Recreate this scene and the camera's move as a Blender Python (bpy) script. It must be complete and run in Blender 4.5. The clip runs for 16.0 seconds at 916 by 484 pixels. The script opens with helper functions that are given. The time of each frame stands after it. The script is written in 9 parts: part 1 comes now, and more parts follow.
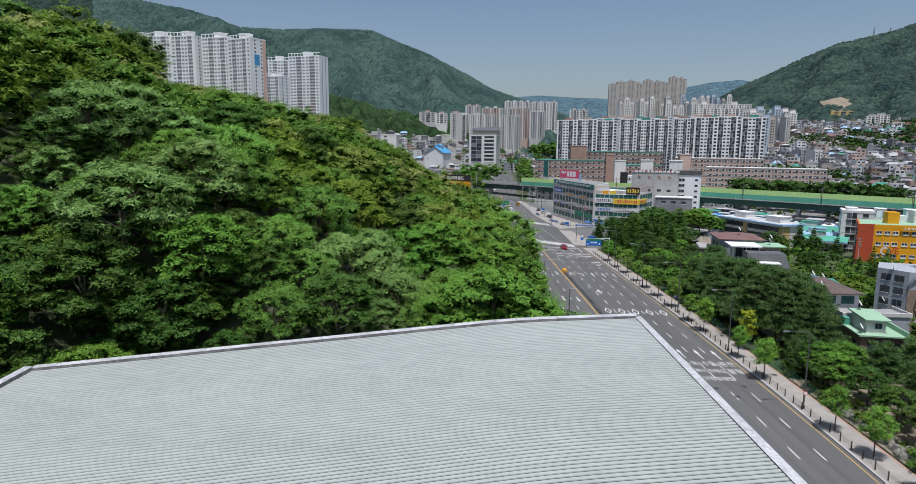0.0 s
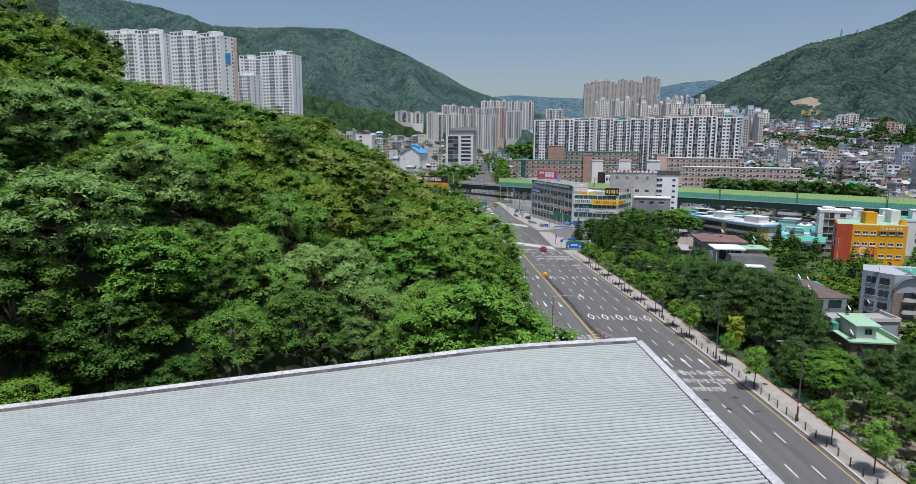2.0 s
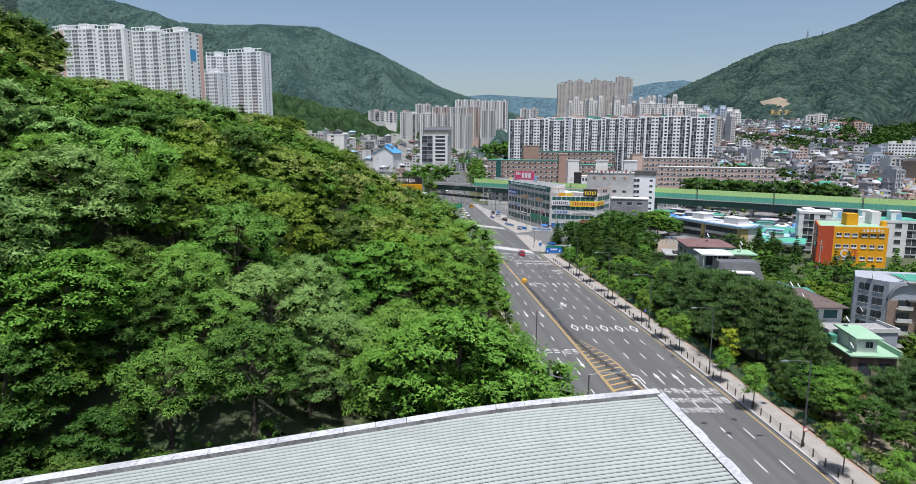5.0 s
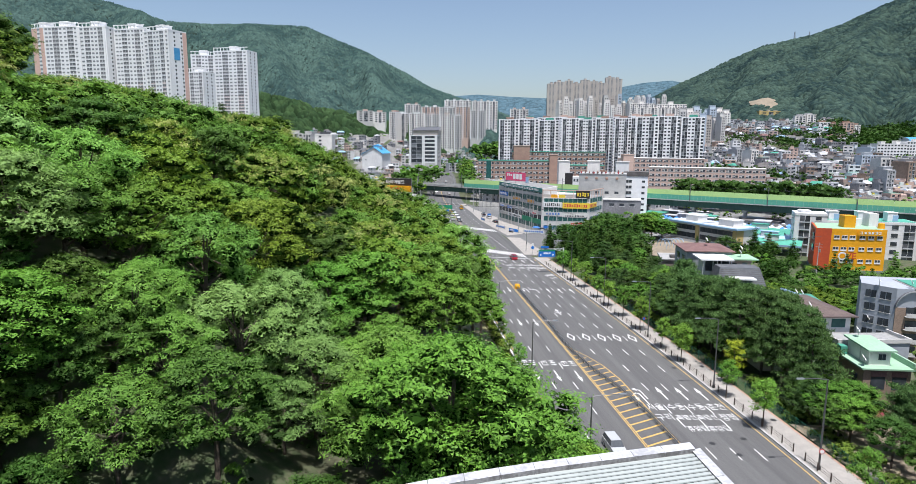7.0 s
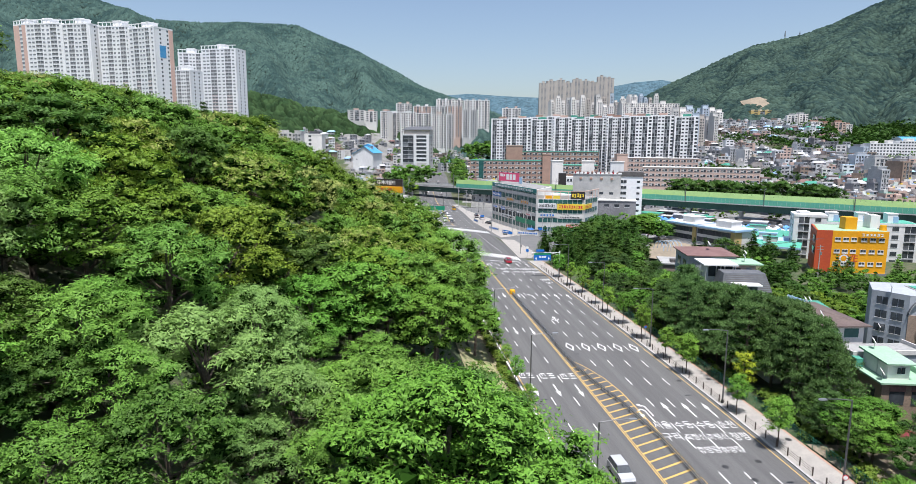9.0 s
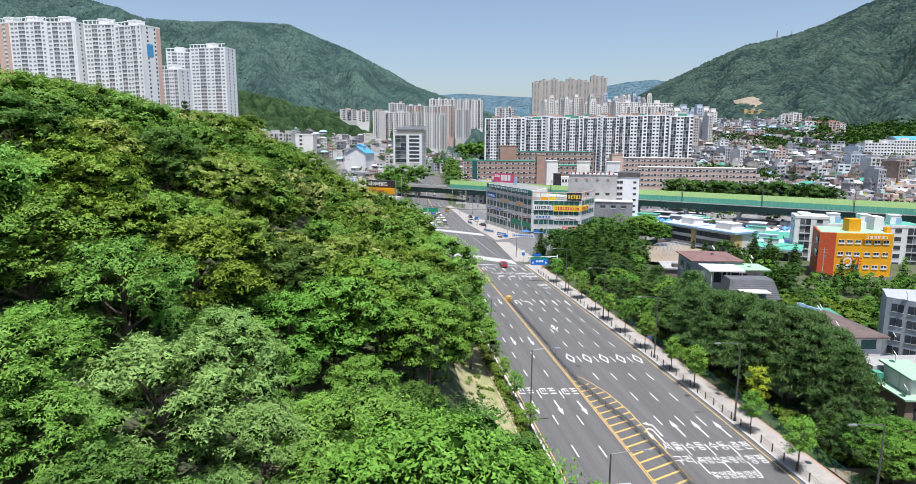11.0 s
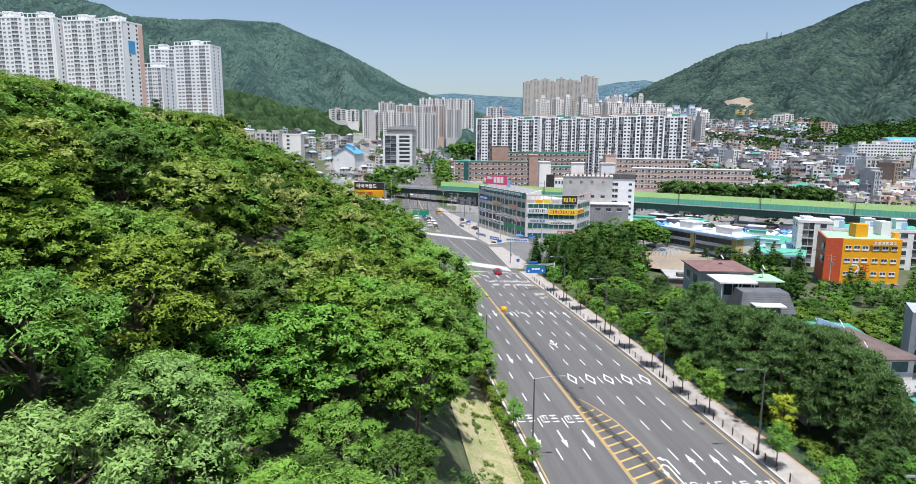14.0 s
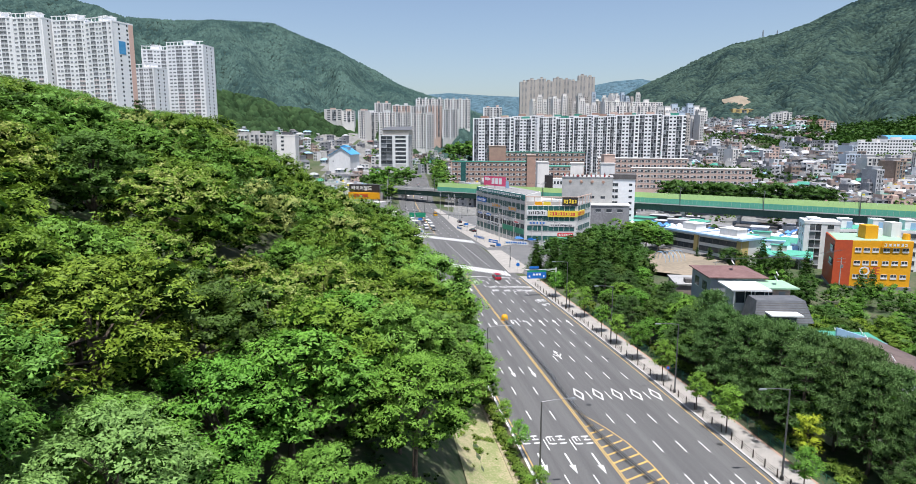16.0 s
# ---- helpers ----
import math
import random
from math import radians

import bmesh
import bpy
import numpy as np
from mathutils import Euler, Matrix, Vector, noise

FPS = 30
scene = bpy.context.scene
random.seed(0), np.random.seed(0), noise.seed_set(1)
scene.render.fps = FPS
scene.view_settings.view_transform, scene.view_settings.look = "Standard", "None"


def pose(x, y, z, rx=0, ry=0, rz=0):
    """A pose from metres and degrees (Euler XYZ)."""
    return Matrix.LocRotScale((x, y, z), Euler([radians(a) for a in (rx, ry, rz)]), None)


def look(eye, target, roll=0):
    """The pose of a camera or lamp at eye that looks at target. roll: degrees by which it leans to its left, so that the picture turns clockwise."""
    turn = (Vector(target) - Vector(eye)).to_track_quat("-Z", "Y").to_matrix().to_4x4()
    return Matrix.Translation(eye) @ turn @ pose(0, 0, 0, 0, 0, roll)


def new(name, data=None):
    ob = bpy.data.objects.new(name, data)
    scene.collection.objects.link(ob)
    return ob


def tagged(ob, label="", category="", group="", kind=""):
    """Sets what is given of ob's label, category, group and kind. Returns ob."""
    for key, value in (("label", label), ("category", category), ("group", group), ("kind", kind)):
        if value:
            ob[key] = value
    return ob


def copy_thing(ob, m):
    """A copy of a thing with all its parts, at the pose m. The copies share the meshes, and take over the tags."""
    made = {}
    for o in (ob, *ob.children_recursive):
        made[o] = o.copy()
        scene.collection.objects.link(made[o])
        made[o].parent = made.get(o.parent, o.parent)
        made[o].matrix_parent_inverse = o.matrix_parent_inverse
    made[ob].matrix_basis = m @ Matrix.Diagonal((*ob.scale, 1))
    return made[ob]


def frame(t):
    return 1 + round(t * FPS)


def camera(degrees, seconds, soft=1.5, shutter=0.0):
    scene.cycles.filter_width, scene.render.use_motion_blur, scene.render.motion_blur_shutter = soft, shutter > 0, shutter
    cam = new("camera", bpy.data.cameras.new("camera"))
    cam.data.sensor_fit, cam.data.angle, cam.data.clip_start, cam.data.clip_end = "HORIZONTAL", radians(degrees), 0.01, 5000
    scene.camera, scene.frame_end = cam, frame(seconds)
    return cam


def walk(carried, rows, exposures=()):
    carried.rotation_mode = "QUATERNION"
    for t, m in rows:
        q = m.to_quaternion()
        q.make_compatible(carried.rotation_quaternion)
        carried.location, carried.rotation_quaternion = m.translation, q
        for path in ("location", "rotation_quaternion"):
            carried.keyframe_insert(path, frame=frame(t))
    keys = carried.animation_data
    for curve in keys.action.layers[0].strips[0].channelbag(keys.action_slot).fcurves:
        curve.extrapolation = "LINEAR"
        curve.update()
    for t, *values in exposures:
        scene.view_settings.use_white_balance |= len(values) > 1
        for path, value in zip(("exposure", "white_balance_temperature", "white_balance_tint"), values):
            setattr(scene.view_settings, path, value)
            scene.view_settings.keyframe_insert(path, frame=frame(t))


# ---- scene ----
cam = camera(72.88, 16.0, 0.8)
PATH = [
    (0, (6.285, -40.000, 37.429), (-9.043, 8.000, 0.499)),
    (0.5, (6.044, -38.712, 37.526), (-9.045, 7.328, 0.446)),
    (1, (5.813, -37.400, 37.618), (-9.046, 6.738, 0.405)),
    (1.5, (5.592, -36.066, 37.704), (-9.048, 6.277, 0.382)),
    (2, (5.380, -34.710, 37.787), (-9.050, 5.868, 0.372)),
    (2.5, (5.176, -33.335, 37.865), (-9.051, 5.425, 0.366)),
    (3, (4.982, -31.940, 37.939), (-9.053, 4.964, 0.362)),
    (3.5, (4.795, -30.527, 38.010), (-9.060, 4.524, 0.362)),
    (4, (4.617, -29.098, 38.078), (-9.074, 4.134, 0.365)),
    (4.5, (4.447, -27.652, 38.143), (-9.090, 3.794, 0.371)),
    (5, (4.284, -26.192, 38.206), (-9.105, 3.494, 0.377)),
    (5.5, (4.128, -24.718, 38.266), (-9.112, 3.224, 0.380)),
    (6, (3.979, -23.232, 38.325), (-9.109, 2.976, 0.380)),
    (6.5, (3.836, -21.734, 38.382), (-9.101, 2.745, 0.377)),
    (7, (3.700, -20.226, 38.438), (-9.094, 2.529, 0.374)),
    (7.5, (3.570, -18.709, 38.494), (-9.094, 2.326, 0.373)),
    (8, (3.446, -17.183, 38.548), (-9.107, 2.134, 0.374)),
    (8.5, (3.326, -15.651, 38.603), (-9.129, 1.952, 0.376)),
    (9, (3.212, -14.113, 38.658), (-9.152, 1.779, 0.373)),
    (9.5, (3.103, -12.570, 38.713), (-9.170, 1.614, 0.363)),
    (10, (2.998, -11.023, 38.769), (-9.178, 1.458, 0.344)),
    (10.5, (2.897, -9.474, 38.827), (-9.178, 1.307, 0.320)),
    (11, (2.800, -7.923, 38.886), (-9.173, 1.158, 0.301)),
    (11.5, (2.706, -6.372, 38.946), (-9.167, 1.009, 0.293)),
    (12, (2.616, -4.821, 39.009), (-9.163, 0.856, 0.304)),
    (12.5, (2.529, -3.272, 39.074), (-9.163, 0.698, 0.339)),
    (13, (2.444, -1.726, 39.142), (-9.167, 0.544, 0.383)),
    (13.5, (2.362, -0.184, 39.214), (-9.173, 0.401, 0.418)),
    (14, (2.282, 1.352, 39.288), (-9.180, 0.278, 0.425)),
    (14.5, (2.203, 2.883, 39.367), (-9.185, 0.184, 0.392)),
    (15, (2.126, 4.406, 39.450), (-9.190, 0.111, 0.324)),
    (15.5, (2.050, 5.921, 39.537), (-9.195, 0.054, 0.234)),
    (16, (1.975, 7.427, 39.629), (-9.199, 0.003, 0.133)),
]
walk(cam, [(t, pose(*eye) @ pose(0, 0, 0, 0, 0, turn) @ pose(0, 0, 0, 90 + pitch) @ pose(0, 0, 0, 0, 0, roll))
           for t, eye, (pitch, turn, roll) in PATH],
     [(0, -0.20, 6230, 12), (2, -0.12, 6230, 12), (4, 0.0, 6250, 12), (6.5, 0.32, 6280, 12), (9, 0.46, 6300, 12), (16, 0.44, 6300, 12)])

# ---- light ----
SUN_TO = Vector((0.07, -0.29, 1.0)).normalized()
world = bpy.data.worlds.new("sky")
scene.world = world
world.use_nodes = True
_n = world.node_tree.nodes
_bg = _n["Background"]
_sky = _n.new("ShaderNodeTexSky")
_sky.sky_type = "NISHITA"
_sky.sun_disc = False
_sky.sun_elevation = math.asin(SUN_TO.z)
_sky.sun_rotation = math.atan2(SUN_TO.x, SUN_TO.y)
_sky.altitude = 60
_sky.air_density = 1.0
_sky.dust_density = 1.8
_sky.ozone_density = 0.5
world.node_tree.links.new(_sky.outputs[0], _bg.inputs[0])
_bg.inputs[1].default_value = 0.106
_sun = new("sun", bpy.data.lights.new("sun", "SUN"))
_sun.data.energy = 5.0
_sun.data.angle = radians(0.6)
_sun.data.color = (1.0, 0.975, 0.945)
_sun.matrix_world = look(SUN_TO * 100, (0, 0, 0))


# ---- materials ----
def material(name, base, other=None, rough=0.8, metal=0.0, scale=1.0, fine=18.0, mix=0.5, bump=0.0, bump_scale=None,
             vary=0.0, island=0.0, spec=0.3, streak=None, coord="position", lane=0.0):
    """Two tones mixed by a broad and a fine noise, a little relief, and a tone that varies from object to object."""
    m = bpy.data.materials.new(name)
    m.use_nodes = True
    nt = m.node_tree
    n, l = nt.nodes, nt.links
    p = n["Principled BSDF"]
    p.inputs["Roughness"].default_value = rough
    p.inputs["Metallic"].default_value = metal
    p.inputs["Specular IOR Level"].default_value = spec
    other = other or tuple(c * 0.72 for c in base)
    geo = n.new("ShaderNodeNewGeometry")
    if coord == "object":
        tc = n.new("ShaderNodeTexCoord")
        where = tc.outputs["Object"]
    else:
        where = geo.outputs["Position"]
    if streak:
        mp = n.new("ShaderNodeMapping")
        mp.inputs["Scale"].default_value = streak
        l.new(where, mp.inputs[0])
        where = mp.outputs[0]
    a = n.new("ShaderNodeTexNoise")
    a.inputs["Scale"].default_value = scale
    a.inputs["Detail"].default_value = 6
    l.new(where, a.inputs["Vector"])
    if lane:
        # drawn out along the road, as wheels wear it
        mp = n.new("ShaderNodeMapping")
        mp.vector_type = "TEXTURE"
        mp.inputs["Rotation"].default_value = (0, 0, radians(lane))
        mp.inputs["Scale"].default_value = (1, 45, 1)
        l.new(where, mp.inputs[0])
        l.new(mp.outputs[0], a.inputs["Vector"])
    b = n.new("ShaderNodeTexNoise")
    b.inputs["Scale"].default_value = fine
    b.inputs["Detail"].default_value = 3
    l.new(where, b.inputs["Vector"])
    add = n.new("ShaderNodeMath")
    add.operation = "ADD"
    l.new(a.outputs["Fac"], add.inputs[0])
    l.new(b.outputs["Fac"], add.inputs[1])
    mr = n.new("ShaderNodeMapRange")
    mr.inputs["From Min"].default_value = 1.0 - 0.28
    mr.inputs["From Max"].default_value = 1.0 + 0.28
    mr.inputs["To Min"].default_value = 0.5 - mix
    mr.inputs["To Max"].default_value = 0.5 + mix
    l.new(add.outputs[0], mr.inputs["Value"])
    mx = n.new("ShaderNodeMix")
    mx.data_type = "RGBA"
    mx.inputs["A"].default_value = (*base, 1)
    mx.inputs["B"].default_value = (*other, 1)
    l.new(mr.outputs[0], mx.inputs["Factor"])
    colour = mx.outputs["Result"]
    if vary or island:
        hsv = n.new("ShaderNodeHueSaturation")
        if vary:
            oi = n.new("ShaderNodeObjectInfo")
            src = oi.outputs["Random"]
        else:
            src = geo.outputs["Random Per Island"]
        r2 = n.new("ShaderNodeMapRange")
        r2.inputs["To Min"].default_value = 1 - (vary or island)
        r2.inputs["To Max"].default_value = 1 + (vary or island)
        l.new(src, r2.inputs["Value"])
        l.new(r2.outputs[0], hsv.inputs["Value"])
        l.new(colour, hsv.inputs["Color"])
        colour = hsv.outputs["Color"]
    l.new(colour, p.inputs["Base Color"])
    if bump:
        bm_ = n.new("ShaderNodeBump")
        bm_.inputs["Strength"].default_value = bump
        bm_.inputs["Distance"].default_value = 0.05
        if bump_scale:
            c = n.new("ShaderNodeTexNoise")
            c.inputs["Scale"].default_value = bump_scale
            c.inputs["Detail"].default_value = 5
            l.new(where, c.inputs["Vector"])
            l.new(c.outputs["Fac"], bm_.inputs["Height"])
        else:
            l.new(b.outputs["Fac"], bm_.inputs["Height"])
        l.new(bm_.outputs[0], p.inputs["Normal"])
    return m


def leaf_material(name, dark, light, rough=0.55, through_light=0.22, spread=0.20, hue=0.014, spec=0.22, gaps=7.0):
    m = bpy.data.materials.new(name)
    m.use_nodes = True
    nt = m.node_tree
    n, l = nt.nodes, nt.links
    p = n["Principled BSDF"]
    p.inputs["Roughness"].default_value = rough
    p.inputs["Specular IOR Level"].default_value = spec
    geo = n.new("ShaderNodeNewGeometry")
    oi = n.new("ShaderNodeObjectInfo")
    noi = n.new("ShaderNodeTexNoise")
    noi.inputs["Scale"].default_value = 0.55
    noi.inputs["Detail"].default_value = 3
    l.new(geo.outputs["Position"], noi.inputs["Vector"])
    add = n.new("ShaderNodeMath")
    add.operation = "ADD"
    l.new(noi.outputs["Fac"], add.inputs[0])
    l.new(geo.outputs["Random Per Island"], add.inputs[1])
    mr = n.new("ShaderNodeMapRange")
    mr.inputs["From Min"].default_value = 0.45
    mr.inputs["From Max"].default_value = 1.55
    l.new(add.outputs[0], mr.inputs["Value"])
    mx = n.new("ShaderNodeMix")
    mx.data_type = "RGBA"
    mx.inputs["A"].default_value = (*dark, 1)
    mx.inputs["B"].default_value = (*light, 1)
    l.new(mr.outputs[0], mx.inputs["Factor"])
    hsv = n.new("ShaderNodeHueSaturation")
    r2 = n.new("ShaderNodeMapRange")
    r2.inputs["To Min"].default_value = 1 - spread
    r2.inputs["To Max"].default_value = 1 + spread
    l.new(oi.outputs["Random"], r2.inputs["Value"])
    l.new(r2.outputs[0], hsv.inputs["Value"])
    mul = n.new("ShaderNodeMath")
    mul.operation = "MULTIPLY"
    mul.inputs[1].default_value = 7.31
    frac = n.new("ShaderNodeMath")
    frac.operation = "FRACT"
    l.new(oi.outputs["Random"], mul.inputs[0])
    l.new(mul.outputs[0], frac.inputs[0])
    r3 = n.new("ShaderNodeMapRange")
    r3.inputs["To Min"].default_value = 0.5 - hue
    r3.inputs["To Max"].default_value = 0.5 + hue
    l.new(frac.outputs[0], r3.inputs["Value"])
    l.new(r3.outputs[0], hsv.inputs["Hue"])
    l.new(mx.outputs["Result"], hsv.inputs["Color"])
    l.new(hsv.outputs["Color"], p.inputs["Base Color"])
    tr = n.new("ShaderNodeBsdfTranslucent")
    l.new(hsv.outputs["Color"], tr.inputs["Color"])
    ms = n.new("ShaderNodeMixShader")
    ms.inputs[0].default_value = through_light
    l.new(p.outputs[0], ms.inputs[1])
    l.new(tr.outputs[0], ms.inputs[2])
    # each blade is a spray of leaflets with gaps between them
    cut = n.new("ShaderNodeTexNoise")
    cut.inputs["Scale"].default_value = gaps
    cut.inputs["Detail"].default_value = 1
    l.new(geo.outputs["Position"], cut.inputs["Vector"])
    gate = n.new("ShaderNodeMath")
    gate.operation = "GREATER_THAN"
    gate.inputs[1].default_value = 0.45
    l.new(cut.outputs["Fac"], gate.inputs[0])
    clear = n.new("ShaderNodeBsdfTransparent")
    leafy = n.new("ShaderNodeMixShader")
    l.new(gate.outputs[0], leafy.inputs[0])
    l.new(clear.outputs[0], leafy.inputs[1])
    l.new(ms.outputs[0], leafy.inputs[2])
    l.new(leafy.outputs[0], n["Material Output"].inputs["Surface"])
    return m


M = dict(
    asphalt=material("asphalt", (0.128, 0.127, 0.125), (0.088, 0.087, 0.087), 0.9, scale=0.7, fine=6, mix=0.75, bump=0.15, bump_scale=40, lane=8.1),
    asphalt_old=material("asphalt_old", (0.16, 0.16, 0.158), (0.12, 0.12, 0.12), 0.9, scale=0.2, fine=7, mix=0.6),
    paint=material("road_paint", (0.74, 0.74, 0.72), (0.52, 0.52, 0.51), 0.6, scale=1.3, fine=14, mix=0.6),
    paint_yellow=material("road_paint_yellow", (0.62, 0.40, 0.10), (0.44, 0.30, 0.11), 0.65, scale=1.1, fine=12, mix=0.6),
    paving=material("paving", (0.36, 0.335, 0.305), (0.27, 0.255, 0.235), 0.9, scale=0.6, fine=5, mix=0.6, bump=0.2),
    paving_red=material("paving_red", (0.40, 0.24, 0.17), (0.32, 0.21, 0.16), 0.9, scale=0.8, fine=6, mix=0.6),
    concrete=material("concrete", (0.48, 0.47, 0.45), (0.35, 0.35, 0.34), 0.85, scale=0.35, fine=5, mix=0.6, bump=0.1),
    concrete_light=material("concrete_light", (0.66, 0.65, 0.62), (0.54, 0.53, 0.51), 0.85, scale=0.3, fine=4, mix=0.6),
    concrete_dark=material("concrete_dark", (0.22, 0.22, 0.22), (0.14, 0.14, 0.145), 0.9, scale=0.3, fine=4, mix=0.6),
    soil=material("soil", (0.12, 0.10, 0.065), (0.06, 0.065, 0.03), 0.95, scale=0.35, fine=3, mix=0.8, bump=0.4),
    ground=material("ground_mix", (0.045, 0.075, 0.028), (0.10, 0.10, 0.06), 0.95, scale=0.05, fine=0.9, mix=0.8, bump=0.3),
    grass=material("dry_grass", (0.36, 0.31, 0.19), (0.20, 0.23, 0.09), 0.95, scale=0.5, fine=4, mix=0.9, bump=0.5),
    white=material("white_paint", (0.74, 0.74, 0.735), (0.64, 0.64, 0.635), 0.7, scale=0.12, fine=1.5, mix=0.6, streak=(1, 1, 0.25)),
    white_warm=material("white_warm", (0.76, 0.73, 0.69), (0.66, 0.63, 0.60), 0.75, scale=0.1, fine=1.5, mix=0.6, streak=(1, 1, 0.25)),
    pink=material("pink_paint", (0.70, 0.48, 0.40), (0.62, 0.43, 0.36), 0.75, scale=0.1, fine=1.5, mix=0.6),
    tan=material("tan_paint", (0.50, 0.455, 0.41), (0.43, 0.39, 0.355), 0.8, scale=0.05, fine=0.6, mix=0.6),
    grey=material("grey_paint", (0.42, 0.42, 0.43), (0.34, 0.34, 0.35), 0.75, scale=0.12, fine=1.5, mix=0.6, vary=0.25),
    glass=material("window_glass", (0.035, 0.042, 0.05), (0.07, 0.08, 0.09), 0.2, spec=0.5, scale=0.3, fine=0.9, mix=0.7),
    glass_teal=material("teal_glass", (0.02, 0.085, 0.08), (0.035, 0.12, 0.11), 0.3, spec=0.3, scale=0.4, fine=1.2, mix=0.7),
    spandrel=material("balcony_front", (0.44, 0.45, 0.465), (0.36, 0.37, 0.385), 0.7, scale=0.2, fine=1.0, mix=0.6),
    balcony=material("balcony_shade_glass", (0.085, 0.092, 0.102), (0.135, 0.142, 0.152), 0.35, spec=0.4, scale=0.25, fine=0.8, mix=0.8),
    house_dark=material("render_dark", (0.27, 0.27, 0.28), (0.19, 0.19, 0.20), 0.85, scale=0.15, fine=1.2, mix=0.7),
    house_grey=material("render_grey", (0.45, 0.455, 0.465), (0.35, 0.355, 0.365), 0.85, scale=0.15, fine=1.2, mix=0.7),
    house_pale=material("render_pale", (0.58, 0.565, 0.54), (0.47, 0.455, 0.44), 0.85, scale=0.15, fine=1.2, mix=0.7),
    glass_pale=material("pale_window_glass", (0.17, 0.185, 0.20), (0.25, 0.265, 0.28), 0.3, spec=0.5, scale=0.2, fine=0.6, mix=0.8),
    tower_white=material("tower_white", (0.83, 0.83, 0.83), (0.76, 0.76, 0.76), 0.7, scale=0.1, fine=0.9, mix=0.6),
    ochre=material("ochre_paint", (0.58, 0.43, 0.17), (0.50, 0.38, 0.16), 0.8, scale=0.1, fine=0.9, mix=0.6),
    wall_blue=material("render_blue", (0.37, 0.395, 0.43), (0.31, 0.33, 0.365), 0.8, scale=0.15, fine=1.5, mix=0.6),
    roof_felt=material("roof_felt", (0.095, 0.072, 0.066), (0.14, 0.105, 0.095), 0.85, scale=0.4, fine=3, mix=0.8),
    loggia_glass=material("loggia_glass", (0.11, 0.115, 0.125), (0.19, 0.195, 0.20), 0.35, spec=0.5, scale=0.25, fine=0.8, mix=0.8),
    loggia_front=material("loggia_front", (0.60, 0.52, 0.50), (0.50, 0.44, 0.43), 0.7, scale=0.12, fine=0.7, mix=0.7),
    loggia_rail=material("loggia_rail", (0.50, 0.51, 0.52), (0.40, 0.41, 0.42), 0.5, scale=0.12, fine=0.7, mix=0.7),
    tower_blue=material("tower_blue", (0.50, 0.56, 0.62), (0.43, 0.49, 0.55), 0.7, scale=0.1, fine=0.9, mix=0.6),
    dark=material("dark_metal", (0.045, 0.045, 0.048), (0.07, 0.07, 0.07), 0.5, metal=0.3, scale=1, fine=20),
    brown_metal=material("brown_metal", (0.07, 0.055, 0.045), (0.10, 0.08, 0.07), 0.5, metal=0.3, scale=1, fine=20),
    pole=material("pole_metal", (0.13, 0.13, 0.14), (0.18, 0.18, 0.18), 0.45, metal=0.6, scale=1, fine=8),
    galvanised=material("galvanised", (0.45, 0.46, 0.47), (0.35, 0.36, 0.37), 0.4, metal=0.7, scale=0.8, fine=8),
    roof_metal=material("roof_metal", (0.43, 0.455, 0.435), (0.36, 0.38, 0.365), 0.5, metal=0.15, scale=0.22, fine=2.5, mix=0.7, streak=(0.35, 1, 1)),
    rib_metal=material("rib_metal", (0.425, 0.455, 0.43), (0.365, 0.395, 0.375), 0.45, metal=0.1, scale=0.25, fine=2, mix=0.6, streak=(0.4, 1, 1)),
    # strip between the roof ribs, the groove's shadow put into its colour
    rib_shade=material("rib_groove_shade", (0.035, 0.04, 0.038), (0.06, 0.064, 0.062), 0.8, scale=0.5, fine=4, mix=0.7),
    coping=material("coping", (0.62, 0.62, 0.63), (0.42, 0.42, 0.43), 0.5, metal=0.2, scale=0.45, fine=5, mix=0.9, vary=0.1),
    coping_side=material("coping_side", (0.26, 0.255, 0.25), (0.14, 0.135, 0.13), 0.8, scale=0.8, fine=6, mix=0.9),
    bark=material("bark", (0.13, 0.10, 0.075), (0.07, 0.055, 0.045), 0.95, scale=2.5, fine=14, mix=0.8, bump=0.5),
    brick=material("brick", (0.40, 0.26, 0.20), (0.32, 0.215, 0.17), 0.9, scale=0.4, fine=3.5, mix=0.7),
    brick_pale=material("brick_pale", (0.60, 0.44, 0.365), (0.52, 0.38, 0.32), 0.9, scale=0.4, fine=3, mix=0.7),
    brick_brown=material("brick_brown", (0.30, 0.22, 0.17), (0.22, 0.165, 0.13), 0.9, scale=0.5, fine=4, mix=0.7),
    steel_green=material("girder_green", (0.045, 0.095, 0.075), (0.03, 0.07, 0.055), 0.6, scale=0.2, fine=2, mix=0.6, streak=(1, 1, 0.3)),
    barrier_green=material("barrier_green", (0.12, 0.40, 0.28), (0.10, 0.34, 0.24), 0.5, scale=0.2, fine=1.5, mix=0.6),
    barrier_lime=material("barrier_lime", (0.34, 0.50, 0.19), (0.29, 0.44, 0.17), 0.5, scale=0.2, fine=1.5, mix=0.6),
    orange=material("orange_panel", (0.78, 0.36, 0.012), (0.68, 0.31, 0.012), 0.55, scale=0.15, fine=1.5, mix=0.6),
    orange_red=material("orange_red_panel", (0.50, 0.085, 0.03), (0.42, 0.07, 0.03), 0.55, scale=0.15, fine=1.5, mix=0.6),
